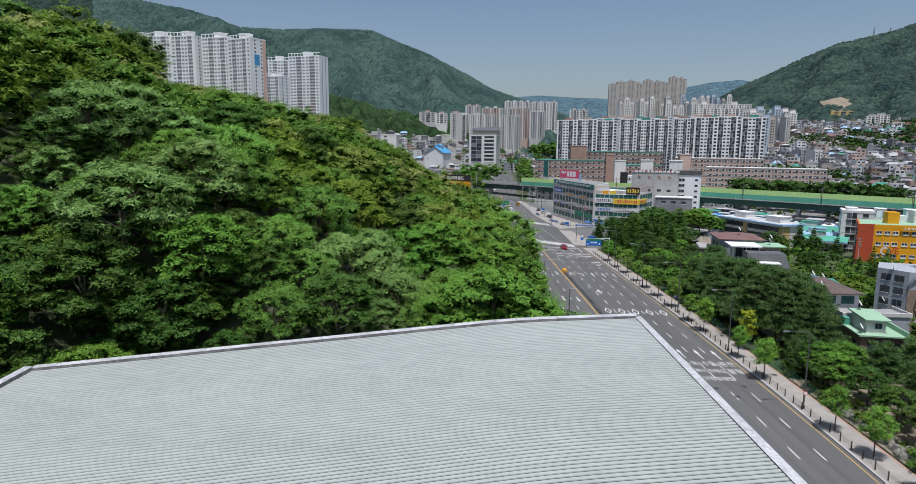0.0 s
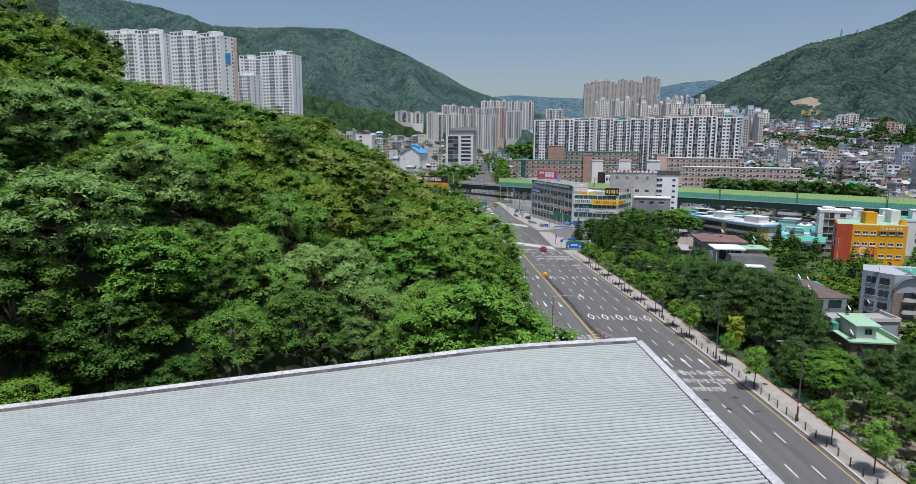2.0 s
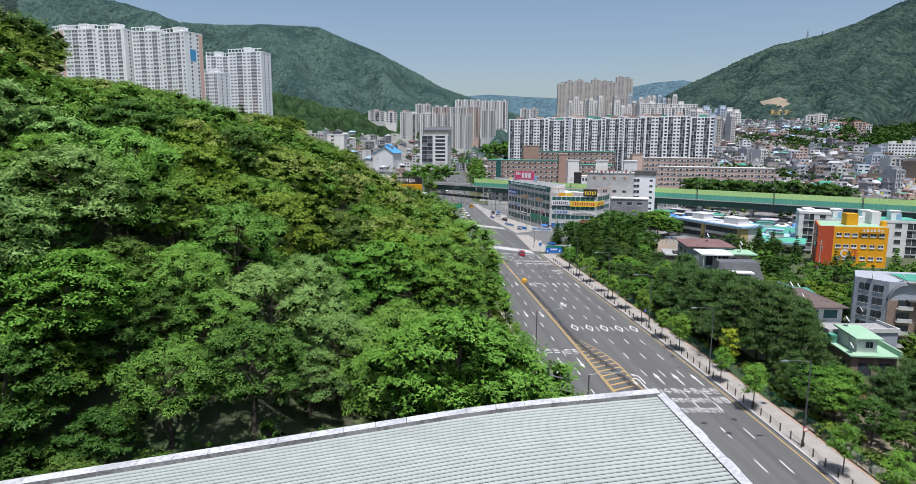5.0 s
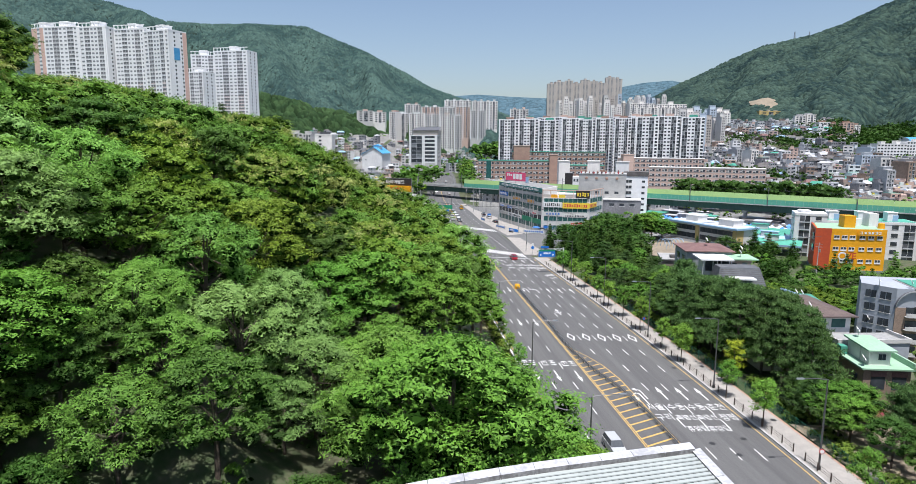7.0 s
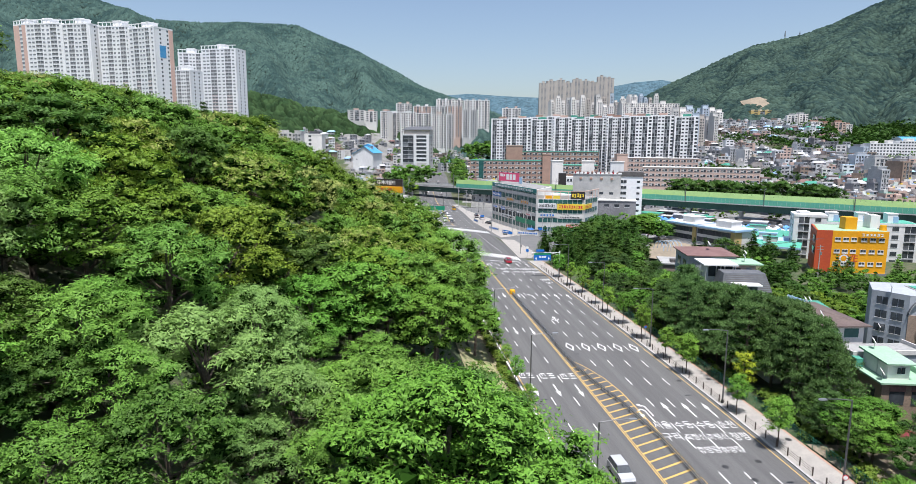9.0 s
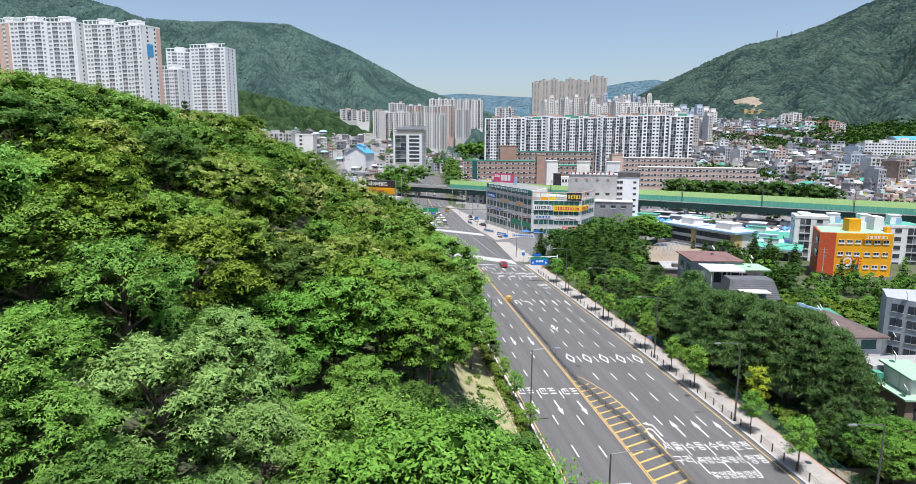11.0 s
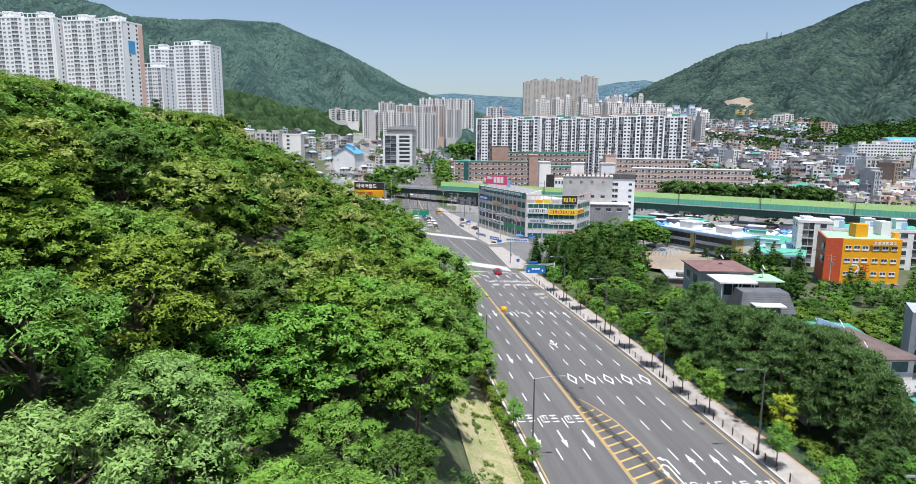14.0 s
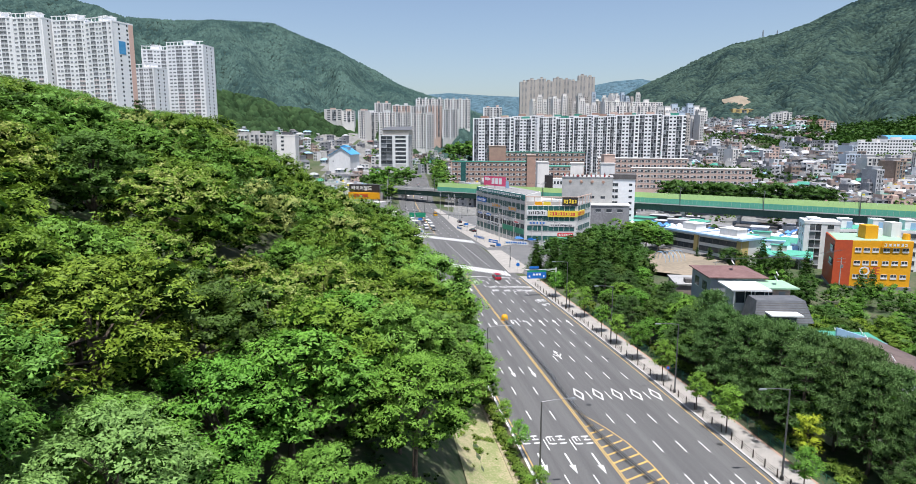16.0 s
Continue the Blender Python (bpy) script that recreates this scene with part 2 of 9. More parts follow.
    roof_green=material("roof_green", (0.27, 0.44, 0.29), (0.31, 0.47, 0.34), 0.8, scale=0.3, fine=3, mix=0.8),
    roof_teal=material("roof_teal", (0.06, 0.28, 0.19), (0.09, 0.32, 0.25), 0.8, scale=0.3, fine=3, mix=0.8, vary=0.2),
    roof_blue=material("roof_blue", (0.06, 0.28, 0.55), (0.10, 0.34, 0.58), 0.5, scale=0.3, fine=2, mix=0.7),
    pale_blue=material("pale_blue", (0.33, 0.49, 0.66), (0.28, 0.43, 0.60), 0.6, scale=0.2, fine=2, mix=0.6),
    roof_brown=material("roof_brown", (0.15, 0.085, 0.08), (0.20, 0.12, 0.11), 0.75, scale=0.4, fine=3, mix=0.8),
    roof_dark=material("roof_dark", (0.085, 0.08, 0.078), (0.14, 0.13, 0.125), 0.85, scale=0.35, fine=3, mix=0.8),
    shingle=material("slate", (0.085, 0.09, 0.10), (0.13, 0.135, 0.145), 0.8, scale=0.6, fine=8, mix=0.8),
    roof_grey=material("roof_grey", (0.36, 0.36, 0.35), (0.27, 0.27, 0.265), 0.9, scale=0.25, fine=2, mix=0.8, vary=0.25),
    wall_mix=material("render_wall", (0.52, 0.50, 0.47), (0.42, 0.40, 0.38), 0.85, scale=0.15, fine=1.2, mix=0.7, vary=0.3),
    wall_brown=material("render_brown", (0.34, 0.27, 0.23), (0.27, 0.22, 0.19), 0.85, scale=0.15, fine=1.2, mix=0.7, vary=0.3),
    sign_blue=material("sign_blue", (0.02, 0.16, 0.55), (0.02, 0.14, 0.48), 0.4, scale=1, fine=5),
    sign_green=material("sign_green", (0.02, 0.25, 0.14), (0.02, 0.22, 0.12), 0.4, scale=1, fine=5),
    sign_teal=material("sign_teal", (0.02, 0.16, 0.16), (0.03, 0.19, 0.19), 0.4, scale=1, fine=5),
    sign_red=material("sign_red", (0.62, 0.05, 0.06), (0.55, 0.05, 0.06), 0.5, scale=1, fine=5),
    sign_pink=material("sign_pink", (0.72, 0.10, 0.20), (0.66, 0.09, 0.19), 0.5, scale=1, fine=5),
    sign_yellow=material("sign_yellow", (0.78, 0.58, 0.06), (0.70, 0.52, 0.06), 0.5, scale=1, fine=5),
    sign_black=material("sign_black", (0.03, 0.025, 0.025), (0.045, 0.04, 0.04), 0.5, scale=1, fine=5),
    lettering=material("lettering_white", (0.82, 0.82, 0.80), (0.76, 0.76, 0.75), 0.5, scale=1, fine=5),
    tarpaulin_blue=material("tarpaulin_blue", (0.06, 0.20, 0.52), (0.09, 0.26, 0.58), 0.6, scale=0.6, fine=3, mix=0.8, vary=0.35),
    tarpaulin_white=material("tarpaulin_white", (0.74, 0.75, 0.76), (0.62, 0.63, 0.66), 0.6, scale=0.6, fine=3, mix=0.8),
    stone=material("stone", (0.42, 0.36, 0.22), (0.30, 0.26, 0.18), 0.9, scale=1.5, fine=8, mix=0.8, bump=0.4, vary=0.25),
    stone_grey=material("boulder", (0.30, 0.27, 0.235), (0.18, 0.165, 0.15), 0.9, scale=1.2, fine=8, mix=0.8, bump=0.4, vary=0.3),
    rubber=material("rubber", (0.02, 0.02, 0.02), (0.03, 0.03, 0.03), 0.85, scale=2, fine=20),
    maroon=material("maroon_paint", (0.22, 0.035, 0.04), (0.16, 0.03, 0.035), 0.6, scale=0.6, fine=4, mix=0.7),
    lamp_red=material("tail_lamp", (0.45, 0.02, 0.02), (0.38, 0.02, 0.02), 0.3, scale=2, fine=20),
    lamp_glass=material("lamp_glass", (0.75, 0.76, 0.78), (0.65, 0.66, 0.68), 0.15, scale=2, fine=20),
    fence_green=material("fence_green", (0.03, 0.17, 0.11), (0.04, 0.20, 0.13), 0.5, scale=1, fine=8),
    town=material("town_ground", (0.24, 0.235, 0.225), (0.14, 0.14, 0.13), 0.95, scale=0.05, fine=0.5, mix=0.9),
    bare=material("bare_earth", (0.28, 0.23, 0.17), (0.20, 0.17, 0.125), 0.95, scale=0.06, fine=0.6, mix=0.8),
)
LEAF = dict(
    green=leaf_material("leaf_green", (0.101, 0.212, 0.024), (0.181, 0.365, 0.046)),
    deep=leaf_material("leaf_deep", (0.056, 0.120, 0.018), (0.105, 0.205, 0.034)),
    pale=leaf_material("leaf_pale", (0.140, 0.254, 0.058), (0.262, 0.430, 0.120), hue=0.006),
    fresh=leaf_material("leaf_fresh", (0.118, 0.250, 0.036), (0.218, 0.418, 0.066), hue=0.006),
    lime=leaf_material("leaf_lime", (0.108, 0.194, 0.016), (0.212, 0.330, 0.034)),
    flower=leaf_material("leaf_flower", (0.25, 0.30, 0.060), (0.40, 0.44, 0.14), spread=0.12),
    gold=leaf_material("leaf_gold", (0.27, 0.38, 0.020), (0.48, 0.56, 0.045), spread=0.1),
    pine=leaf_material("leaf_pine", (0.060, 0.126, 0.034), (0.134, 0.230, 0.072), through_light=0.12, spread=0.14, spec=0.1, hue=0.006),
    conifer=leaf_material("leaf_conifer", (0.037, 0.088, 0.015), (0.070, 0.140, 0.025), through_light=0.15, spread=0.2, spec=0.1),
    hedge=leaf_material("leaf_hedge", (0.103, 0.169, 0.023), (0.199, 0.285, 0.038), spread=0.2),
    # near-black leaf of the crown core: the crown's own shade put into colour
    shade_core=leaf_material("leaf_shade_core", (0.009, 0.024, 0.004), (0.017, 0.042, 0.006), rough=1.0, through_light=0.0, spread=0.2, spec=0.0, gaps=2.6),
)


# ---- building blocks ----
class Geo:
    """Collects faces with material slots and turns them into one mesh."""

    def __init__(self):
        self.v, self.f, self.m, self.mats = [], [], [], []

    def slot(self, mat):
        if mat not in self.mats:
            self.mats.append(mat)
        return self.mats.index(mat)

    def add(self, verts, faces, mat):
        k, s = len(self.v), self.slot(mat)
        self.v += [tuple(p) for p in verts]
        self.f += [tuple(i + k for i in f) for f in faces]
        self.m += [s] * len(faces)
        return self

    def box(self, c, size, mat, rz=0.0, taper=1.0):
        (cx, cy, cz), (sx, sy, sz) = c, size
        co, si = math.cos(rz), math.sin(rz)
        vs = []
        for dz, t in ((-0.5, 1.0), (0.5, taper)):
            for dx, dy in ((-0.5, -0.5), (0.5, -0.5), (0.5, 0.5), (-0.5, 0.5)):
                x, y = dx * sx * t, dy * sy * t
                vs.append((cx + x * co - y * si, cy + x * si + y * co, cz + dz * sz))
        return self.add(vs, [(3, 2, 1, 0), (4, 5, 6, 7), (0, 1, 5, 4), (1, 2, 6, 5), (2, 3, 7, 6), (3, 0, 4, 7)], mat)

    def span(self, x0, x1, y0, y1, z0, z1, mat):
        return self.box(((x0 + x1) / 2, (y0 + y1) / 2, (z0 + z1) / 2), (x1 - x0, y1 - y0, z1 - z0), mat)

    def tube(self, a, b, r0, r1, mat, n=7, cap=True):
        a, b = Vector(a), Vector(b)
        d = (b - a).normalized()
        u = d.orthogonal().normalized()
        w = d.cross(u)
        vs = []
        for p, r in ((a, r0), (b, r1)):
            for i in range(n):
                t = 2 * math.pi * i / n
                vs.append(p + u * (r * math.cos(t)) + w * (r * math.sin(t)))
        fs = [(i, (i + 1) % n, n + (i + 1) % n, n + i) for i in range(n)]
        if cap:
            fs += [tuple(range(n))[::-1], tuple(range(n, 2 * n))]
        return self.add(vs, fs, mat)

    def sweep(self, points, r, mat, n=4):
        """One connected tube along a line of points."""
        pts = [Vector(p) for p in points]
        vs, m = [], len(pts)
        for i, p in enumerate(pts):
            d = (pts[min(i + 1, m - 1)] - pts[max(i - 1, 0)]).normalized()
            u = d.cross(Vector((0, 0, 1)) if abs(d.z) < 0.95 else Vector((0, 1, 0))).normalized()
            w = d.cross(u)
            vs += [p + u * (r * math.cos(6.2832 * k / n)) + w * (r * math.sin(6.2832 * k / n)) for k in range(n)]
        fs = [(i * n + k, i * n + (k + 1) % n, (i + 1) * n + (k + 1) % n, (i + 1) * n + k) for i in range(m - 1) for k in range(n)]
        return self.add(vs, fs + [tuple(range(n))[::-1], tuple(range((m - 1) * n, m * n))], mat)

    def prism(self, outline, z0, z1, mat):
        n = len(outline)
        vs = [(x, y, z0) for x, y in outline] + [(x, y, z1) for x, y in outline]
        fs = [(i, (i + 1) % n, n + (i + 1) % n, n + i) for i in range(n)]
        fs += [tuple(range(n))[::-1], tuple(range(n, 2 * n))]
        return self.add(vs, fs, mat)

    def quad(self, a, b, c, d, mat):
        return self.add([a, b, c, d], [(0, 1, 2, 3)], mat)

    def mesh(self, name):
        me = bpy.data.meshes.new(name)
        me.from_pydata(self.v, [], self.f)
        for m in self.mats:
            me.materials.append(m)
        me.polygons.foreach_set("material_index", self.m)
        me.update()
        return me


class Face:
    """One side of a building: parts given to it go under the building, laid out along that side."""

    def __init__(self, ob, m):
        self.ob, self.m = ob, m


def part(name, geo, parent=None, label="", m=None, kind=""):
    """Links a Geo, or a mesh, as one object under a thing or a part."""
    ob = new(name, geo.mesh(name) if isinstance(geo, Geo) else geo)
    if isinstance(parent, Face):
        m = parent.m @ (m or Matrix())
        parent = parent.ob
    if parent is not None:
        ob.parent = parent
    if m is not None:
        ob.matrix_basis = m
    return tagged(ob, label, kind=kind)


def thing(name, label, category, m=None, group="", kind="", data=None):
    ob = new(name, data.mesh(name) if isinstance(data, Geo) else data)
    if m is not None:
        ob.matrix_basis = m
    return tagged(ob, label, category, group, kind)


def fast_mesh(name, verts, quads, mats, index=None, smooth=False):
    me = bpy.data.meshes.new(name)
    verts = np.asarray(verts, np.float32)
    quads = np.asarray(quads, np.int32)
    k = quads.shape[1]
    me.vertices.add(len(verts))
    me.vertices.foreach_set("co", verts.ravel())
    me.loops.add(quads.size)
    me.loops.foreach_set("vertex_index", quads.ravel())
    me.polygons.add(len(quads))
    me.polygons.foreach_set("loop_start", np.arange(len(quads), dtype=np.int32) * k)
    for m in mats:
        me.materials.append(m)
    if index is not None:
        me.polygons.foreach_set("material_index", np.asarray(index, np.int32))
    if smooth:
        me.polygons.foreach_set("use_smooth", np.ones(len(quads), bool))
    me.update()
    me.validate()
    return me


def grid_mesh(name, xs, ys, height, mat, smooth=True):
    X, Y = np.meshgrid(xs, ys)
    Z = height(X, Y)
    nx, ny = len(xs), len(ys)
    i = np.arange(ny - 1)[:, None] * nx + np.arange(nx - 1)[None]
    quads = np.stack([i, i + 1, i + nx + 1, i + nx], -1).reshape(-1, 4)
    return fast_mesh(name, np.stack([X, Y, Z], -1).reshape(-1, 3), quads, [mat], smooth=smooth)


def smooth01(t):
    t = np.clip(t, 0, 1)
    return t * t * (3 - 2 * t)


# ---- the road's lines in plan, as functions of the way along y ----
_MED = np.polyfit([-60, 0, 30, 54.7, 75, 87, 97, 112, 127, 143, 163, 186, 250, 285, 345, 386, 450, 560],
                  [37, 32.5, 28.4, 24.9, 22, 20.3, 18.8, 16.2, 14.2, 12.2, 9, 4.8, -4.5, -9.5, -17.5, -23, -30, -38], 5)
_RGT = np.polyfit([-60, 0, 32, 45, 57, 75, 83, 91, 102, 111, 126, 139, 158, 169, 187, 251, 284, 345, 386, 450, 560],
                  [49, 46.2, 44.6, 43.3, 42.3, 39.4, 37.6, 36.4, 34.7, 33.1, 30.4, 28.4, 25.2, 23.5, 20.5, 8.5, 1, -6.2, -11, -18, -26], 5)


def x_med(y):
    return np.polyval(_MED, y)


def x_right(y):
    return np.polyval(_RGT, y)


def x_left(y):
    return x_med(y) - 10.7


def wavy(x, y, s, seed=0.0):
    return (np.sin(x / s + 1.3 * seed) * np.cos(y / (1.3 * s) + seed) + 0.5 * np.sin(x / (0.43 * s) + y / (0.6 * s) + 2.1 * seed))


def ground_z(x, y):
    x, y = np.asarray(x, float), np.asarray(y, float)
    d = x_left(np.clip(y, -60, 560)) - 2.2 - x
    up = np.interp(d, [0, 4, 6.5, 11, 15, 20, 27, 35, 46, 55, 65, 90, 130, 220, 400],
                   [-0.1, 0.8, 2.6, 7.5, 10.5, 11.8, 14, 19, 25, 30, 36.5, 47, 55, 50, 40])
    up = up - np.clip(20 - y, 0, 14) * smooth01((d - 18) / 25)
    fade = 1 - smooth01((y - 185 - 0.35 * np.clip(d - 30, 0, 200)) / 70)
    left = np.where(d > 0, up * fade + (1 - fade) * np.interp(d, [0, 60, 350], [-0.1, -0.1, 14]), -0.1)
    valley = np.clip(y - 400, 0, None) * 0.045
    e = x - x_right(np.clip(y, -60, 560)) - 6.5
    right = np.interp(e, [0, 3, 30, 60, 120, 400], [-0.1, -0.12, -0.6, -2.5, -3, 0])
    slope = np.clip(np.interp(x, [150, 290, 470, 760], [0, 14, 18, 50]) + np.where(x > 150, (y - 420) * 0.015, (x - 150) * 0.1 + (y - 420) * 0.015), 0, 62) * smooth01((y - 350) / 200) * (1 - smooth01((y - 880) / 200))
    share = x / np.maximum(y, 1.0)
    slope = slope + 18 * smooth01((y - 560) / 260) * (1 - smooth01((y - 920) / 150)) * smooth01((share - 0.33) / 0.06) * (1 - smooth01((share - 0.54) / 0.06))
    z = np.where(d > 0, left, np.where(e > 0, right, -0.1)) + valley * np.where(d > 0, 1, 1) + np.where(e > 0, slope, 0)
    z = z + np.where(d > 0, np.clip(y - 500, 0, 320) * 0.09 * smooth01((d - 12) / 60), 0)
    rough = wavy(x, y, 5.0, 0.7) * 0.35 * smooth01((d - 6) / 10) * fade
    return np.where(y < 700, z + rough, z)


def gz(x, y):
    return float(ground_z(x, y))


xs = np.concatenate([-np.geomspace(160, 3600, 22)[::-1], np.arange(-156, 120, 3.0), np.geomspace(122, 3600, 26)])
ys = np.concatenate([np.linspace(-900, -70, 10), np.arange(-64, 300, 3.0), np.arange(305, 620, 12.0), np.geomspace(640, 4700, 22)])
ground = thing("ground", "hill slope and valley floor of soil, leaf litter and grass", "ground", kind="structure",
               data=grid_mesh("ground", xs, ys, ground_z, M["ground"]))
ground.data.materials.append(M["soil"])


def town_floor():
    """The built-up valley floor, a paved sheet just over the ground."""
    xs2, ys2 = np.linspace(-200, 760, 160), np.linspace(252, 980, 120)
    X, Y = np.meshgrid(xs2, ys2)
    Z = ground_z(X, Y) + 0.06
    nx, ny = len(xs2), len(ys2)
    i = np.arange(ny - 1)[:, None] * nx + np.arange(nx - 1)[None]
    q = np.stack([i, i + 1, i + nx + 1, i + nx], -1).reshape(-1, 4)
    cx, cy = X[:-1, :-1].ravel() + 3, Y[:-1, :-1].ravel() + 3
    keep = (cx > -40 - 0.25 * (cy - 250)) & (cx < 0.86 * cy)
    inside = (cx > x_left(np.clip(cy, 0, 560)) - 8) & (cx < x_right(np.clip(cy, 0, 560)) + 8)
    return fast_mesh("town_floor", np.stack([X, Y, Z], -1).reshape(-1, 3), q[keep & ~inside], [M["town"]], smooth=True)


thing("town_floor", "grey paved ground between the houses of the town", "ground", kind="structure", data=town_floor())


# ---- mountains ----
def ridge(name, label, az_el, r_crest, r_foot, z_foot, mat, seed, rough=1.0, lump=9.0, crowns=None, crown_mat=None, domed=False):
    """A wooded mountain: its skyline as seen from the valley, a spurred slope down to its foot, and its far side."""
    az = np.radians(np.linspace(az_el[0][0], az_el[-1][0], 260))
    el = np.interp(np.degrees(az), [a for a, _ in az_el], [e for _, e in az_el])
    ts = np.concatenate([np.linspace(0, 1, 95), [1.06, 1.2, 1.45]])
    A, T = np.meshgrid(az, ts)
    R = r_foot + (r_crest - r_foot) * T
    crest = 39 + r_crest * np.tan(np.radians(el))[None]
    X, Y = R * np.sin(A), R * np.cos(A)
    prof = np.where(T <= 1, 0.35 * T + 0.65 * T ** 1.7, 1 - 1.6 * (T - 1))
    Z = z_foot + (crest - z_foot) * prof
    rs = np.random.RandomState(int(seed * 10))
    spur = np.zeros_like(Z)
    for k in range(14):
        fa, ft, ph = rs.uniform(0.25, 1.5), rs.uniform(-3.5, 3.5), rs.uniform(0, 6.28)
        spur += np.sin(np.degrees(A) * fa + ft * T + ph) / (0.7 + fa) * 0.42
    Z = Z + rough * spur * (crest - z_foot) * 0.10 * np.sin(np.pi * np.clip(T, 0, 1)) ** 0.8
    for k in range(12):
        fa, ft, ph = rs.uniform(0.8, 2.6), rs.uniform(-22, 22), rs.uniform(0, 6.28)
        Z = Z + lump * 0.45 * np.sin(np.degrees(A) * fa + ft * T + ph) * np.clip(T * 4, 0, 1) * np.clip((1.0 - T) * 5, 0, 1)
    na, nt = len(az), len(ts)
    i = np.arange(nt - 1)[:, None] * na + np.arange(na - 1)[None]
    quads = np.stack([i, i + 1, i + na + 1, i + na], -1).reshape(-1, 4)
    me = fast_mesh(name, np.stack([X, Y, Z], -1).reshape(-1, 3), quads, [mat], smooth=True)
    ob = thing(name, label, "mountain", kind="structure", data=me)
    if crowns:
        # the tree tops that stand on the slope
        n, a0, a1, size = crowns
        u = (np.radians(a0) + np.radians(a1 - a0) * rs.rand(n) - az[0]) / (az[-1] - az[0]) * (na - 1)
        t = np.sqrt((r_foot ** 2 + (r_crest ** 2 - r_foot ** 2) * rs.rand(n) * 1.02))
        t = np.clip((t - r_foot) / (r_crest - r_foot), 0, 1.0) * 94
        iu, it = np.clip(u.astype(int), 0, na - 2), np.clip(t.astype(int), 0, 93)
        fu, ft = (u - iu)[:, None], (t - it)[:, None]
        P = np.stack([X, Y, Z], -1)
        p = (P[it, iu] * (1 - fu) + P[it, iu + 1] * fu) * (1 - ft) + (P[it + 1, iu] * (1 - fu) + P[it + 1, iu + 1] * fu) * ft
        ring = 5
        ang = np.arange(ring) * 2 * math.pi / ring
        s = size * (0.75 + 0.6 * rs.rand(n) ** 1.5)[:, None]
        h = s * (0.7 + 0.5 * rs.rand(n, 1))
        rr_ = s * (0.75 + 0.5 * rs.rand(n, ring))
        bear = np.arctan2(p[:, :1], p[:, 1:2])
        steep = (P[it + 1, iu, 2] - P[it, iu, 2])[:, None] / ((r_crest - r_foot) / 94)
        lift = rr_ * (np.cos(ang) * np.sin(bear) + np.sin(ang) * np.cos(bear)) * steep
        side = (P[it, iu + 1, 2] - P[it, iu, 2])[:, None] / ((az[1] - az[0]) * np.hypot(p[:, :1], p[:, 1:2]))
        lift = lift + rr_ * (np.cos(ang) * np.cos(bear) - np.sin(ang) * np.sin(bear)) * side
        rings = [np.stack([p[:, :1] + rr_ * np.cos(ang), p[:, 1:2] + rr_ * np.sin(ang), p[:, 2:3] + lift - h * 0.3 * rs.rand(n, ring)], -1)]
        if domed:
            rings.append(np.stack([p[:, :1] + 0.72 * rr_ * np.cos(ang + 0.5), p[:, 1:2] + 0.72 * rr_ * np.sin(ang + 0.5), p[:, 2:3] + 0.6 * lift + h * (0.62 + 0.2 * rs.rand(n, ring))], -1))
        v = np.concatenate(rings + [np.stack([p[:, 0], p[:, 1], p[:, 2] + h[:, 0]], -1)[:, None]], 1)
        k, top_ = np.arange(ring), len(rings) * ring
        nxt = (k + 1) % ring
        f = np.stack([k + top_ - ring, nxt + top_ - ring, np.full(ring, top_)], -1)
        if domed:
            f = np.concatenate([f, np.stack([k, nxt, k + ring], -1), np.stack([nxt, nxt + ring, k + ring], -1)])
        faces = (np.arange(n) * (top_ + 1))[:, None, None] + f[None]
        thing("mountain_wood", "tree tops of the dense wood on the mountain", "wood", kind="stuff",
              data=fast_mesh("mountain_wood", v.reshape(-1, 3), faces.reshape(-1, 3), [crown_mat], smooth=True))
    return ob


def forest_material(name, a, b, crown):
    m = material(name, a, b, 1.0, scale=0.010, fine=0.045, mix=1.0, spec=0.05)
    nt = m.node_tree
    n, l = nt.nodes, nt.links
    geo = n.new("ShaderNodeNewGeometry")
    v = n.new("ShaderNodeTexVoronoi")
    v.inputs["Scale"].default_value = 1.0 / crown
    l.new(geo.outputs["Position"], v.inputs["Vector"])
    bp = n.new("ShaderNodeBump")
    bp.invert = True
    bp.inputs["Strength"].default_value = 1.0
    bp.inputs["Distance"].default_value = crown * 0.6
    l.new(v.outputs["Distance"], bp.inputs["Height"])
    p = n["Principled BSDF"]
    l.new(bp.outputs[0], p.inputs["Normal"])
    old = p.inputs["Base Color"].links[0].from_socket
    hsv = n.new("ShaderNodeHueSaturation")
    r = n.new("ShaderNodeMapRange")
    r.inputs["To Min"].default_value = 0.62
    r.inputs["To Max"].default_value = 1.35
    sep = n.new("ShaderNodeSeparateColor")
    l.new(v.outputs["Color"], sep.inputs[0])
    l.new(sep.outputs[0], r.inputs["Value"])
    l.new(r.outputs[0], hsv.inputs["Value"])
    l.new(old, hsv.inputs["Color"])
    l.new(hsv.outputs["Color"], p.inputs["Base Color"])
    return m


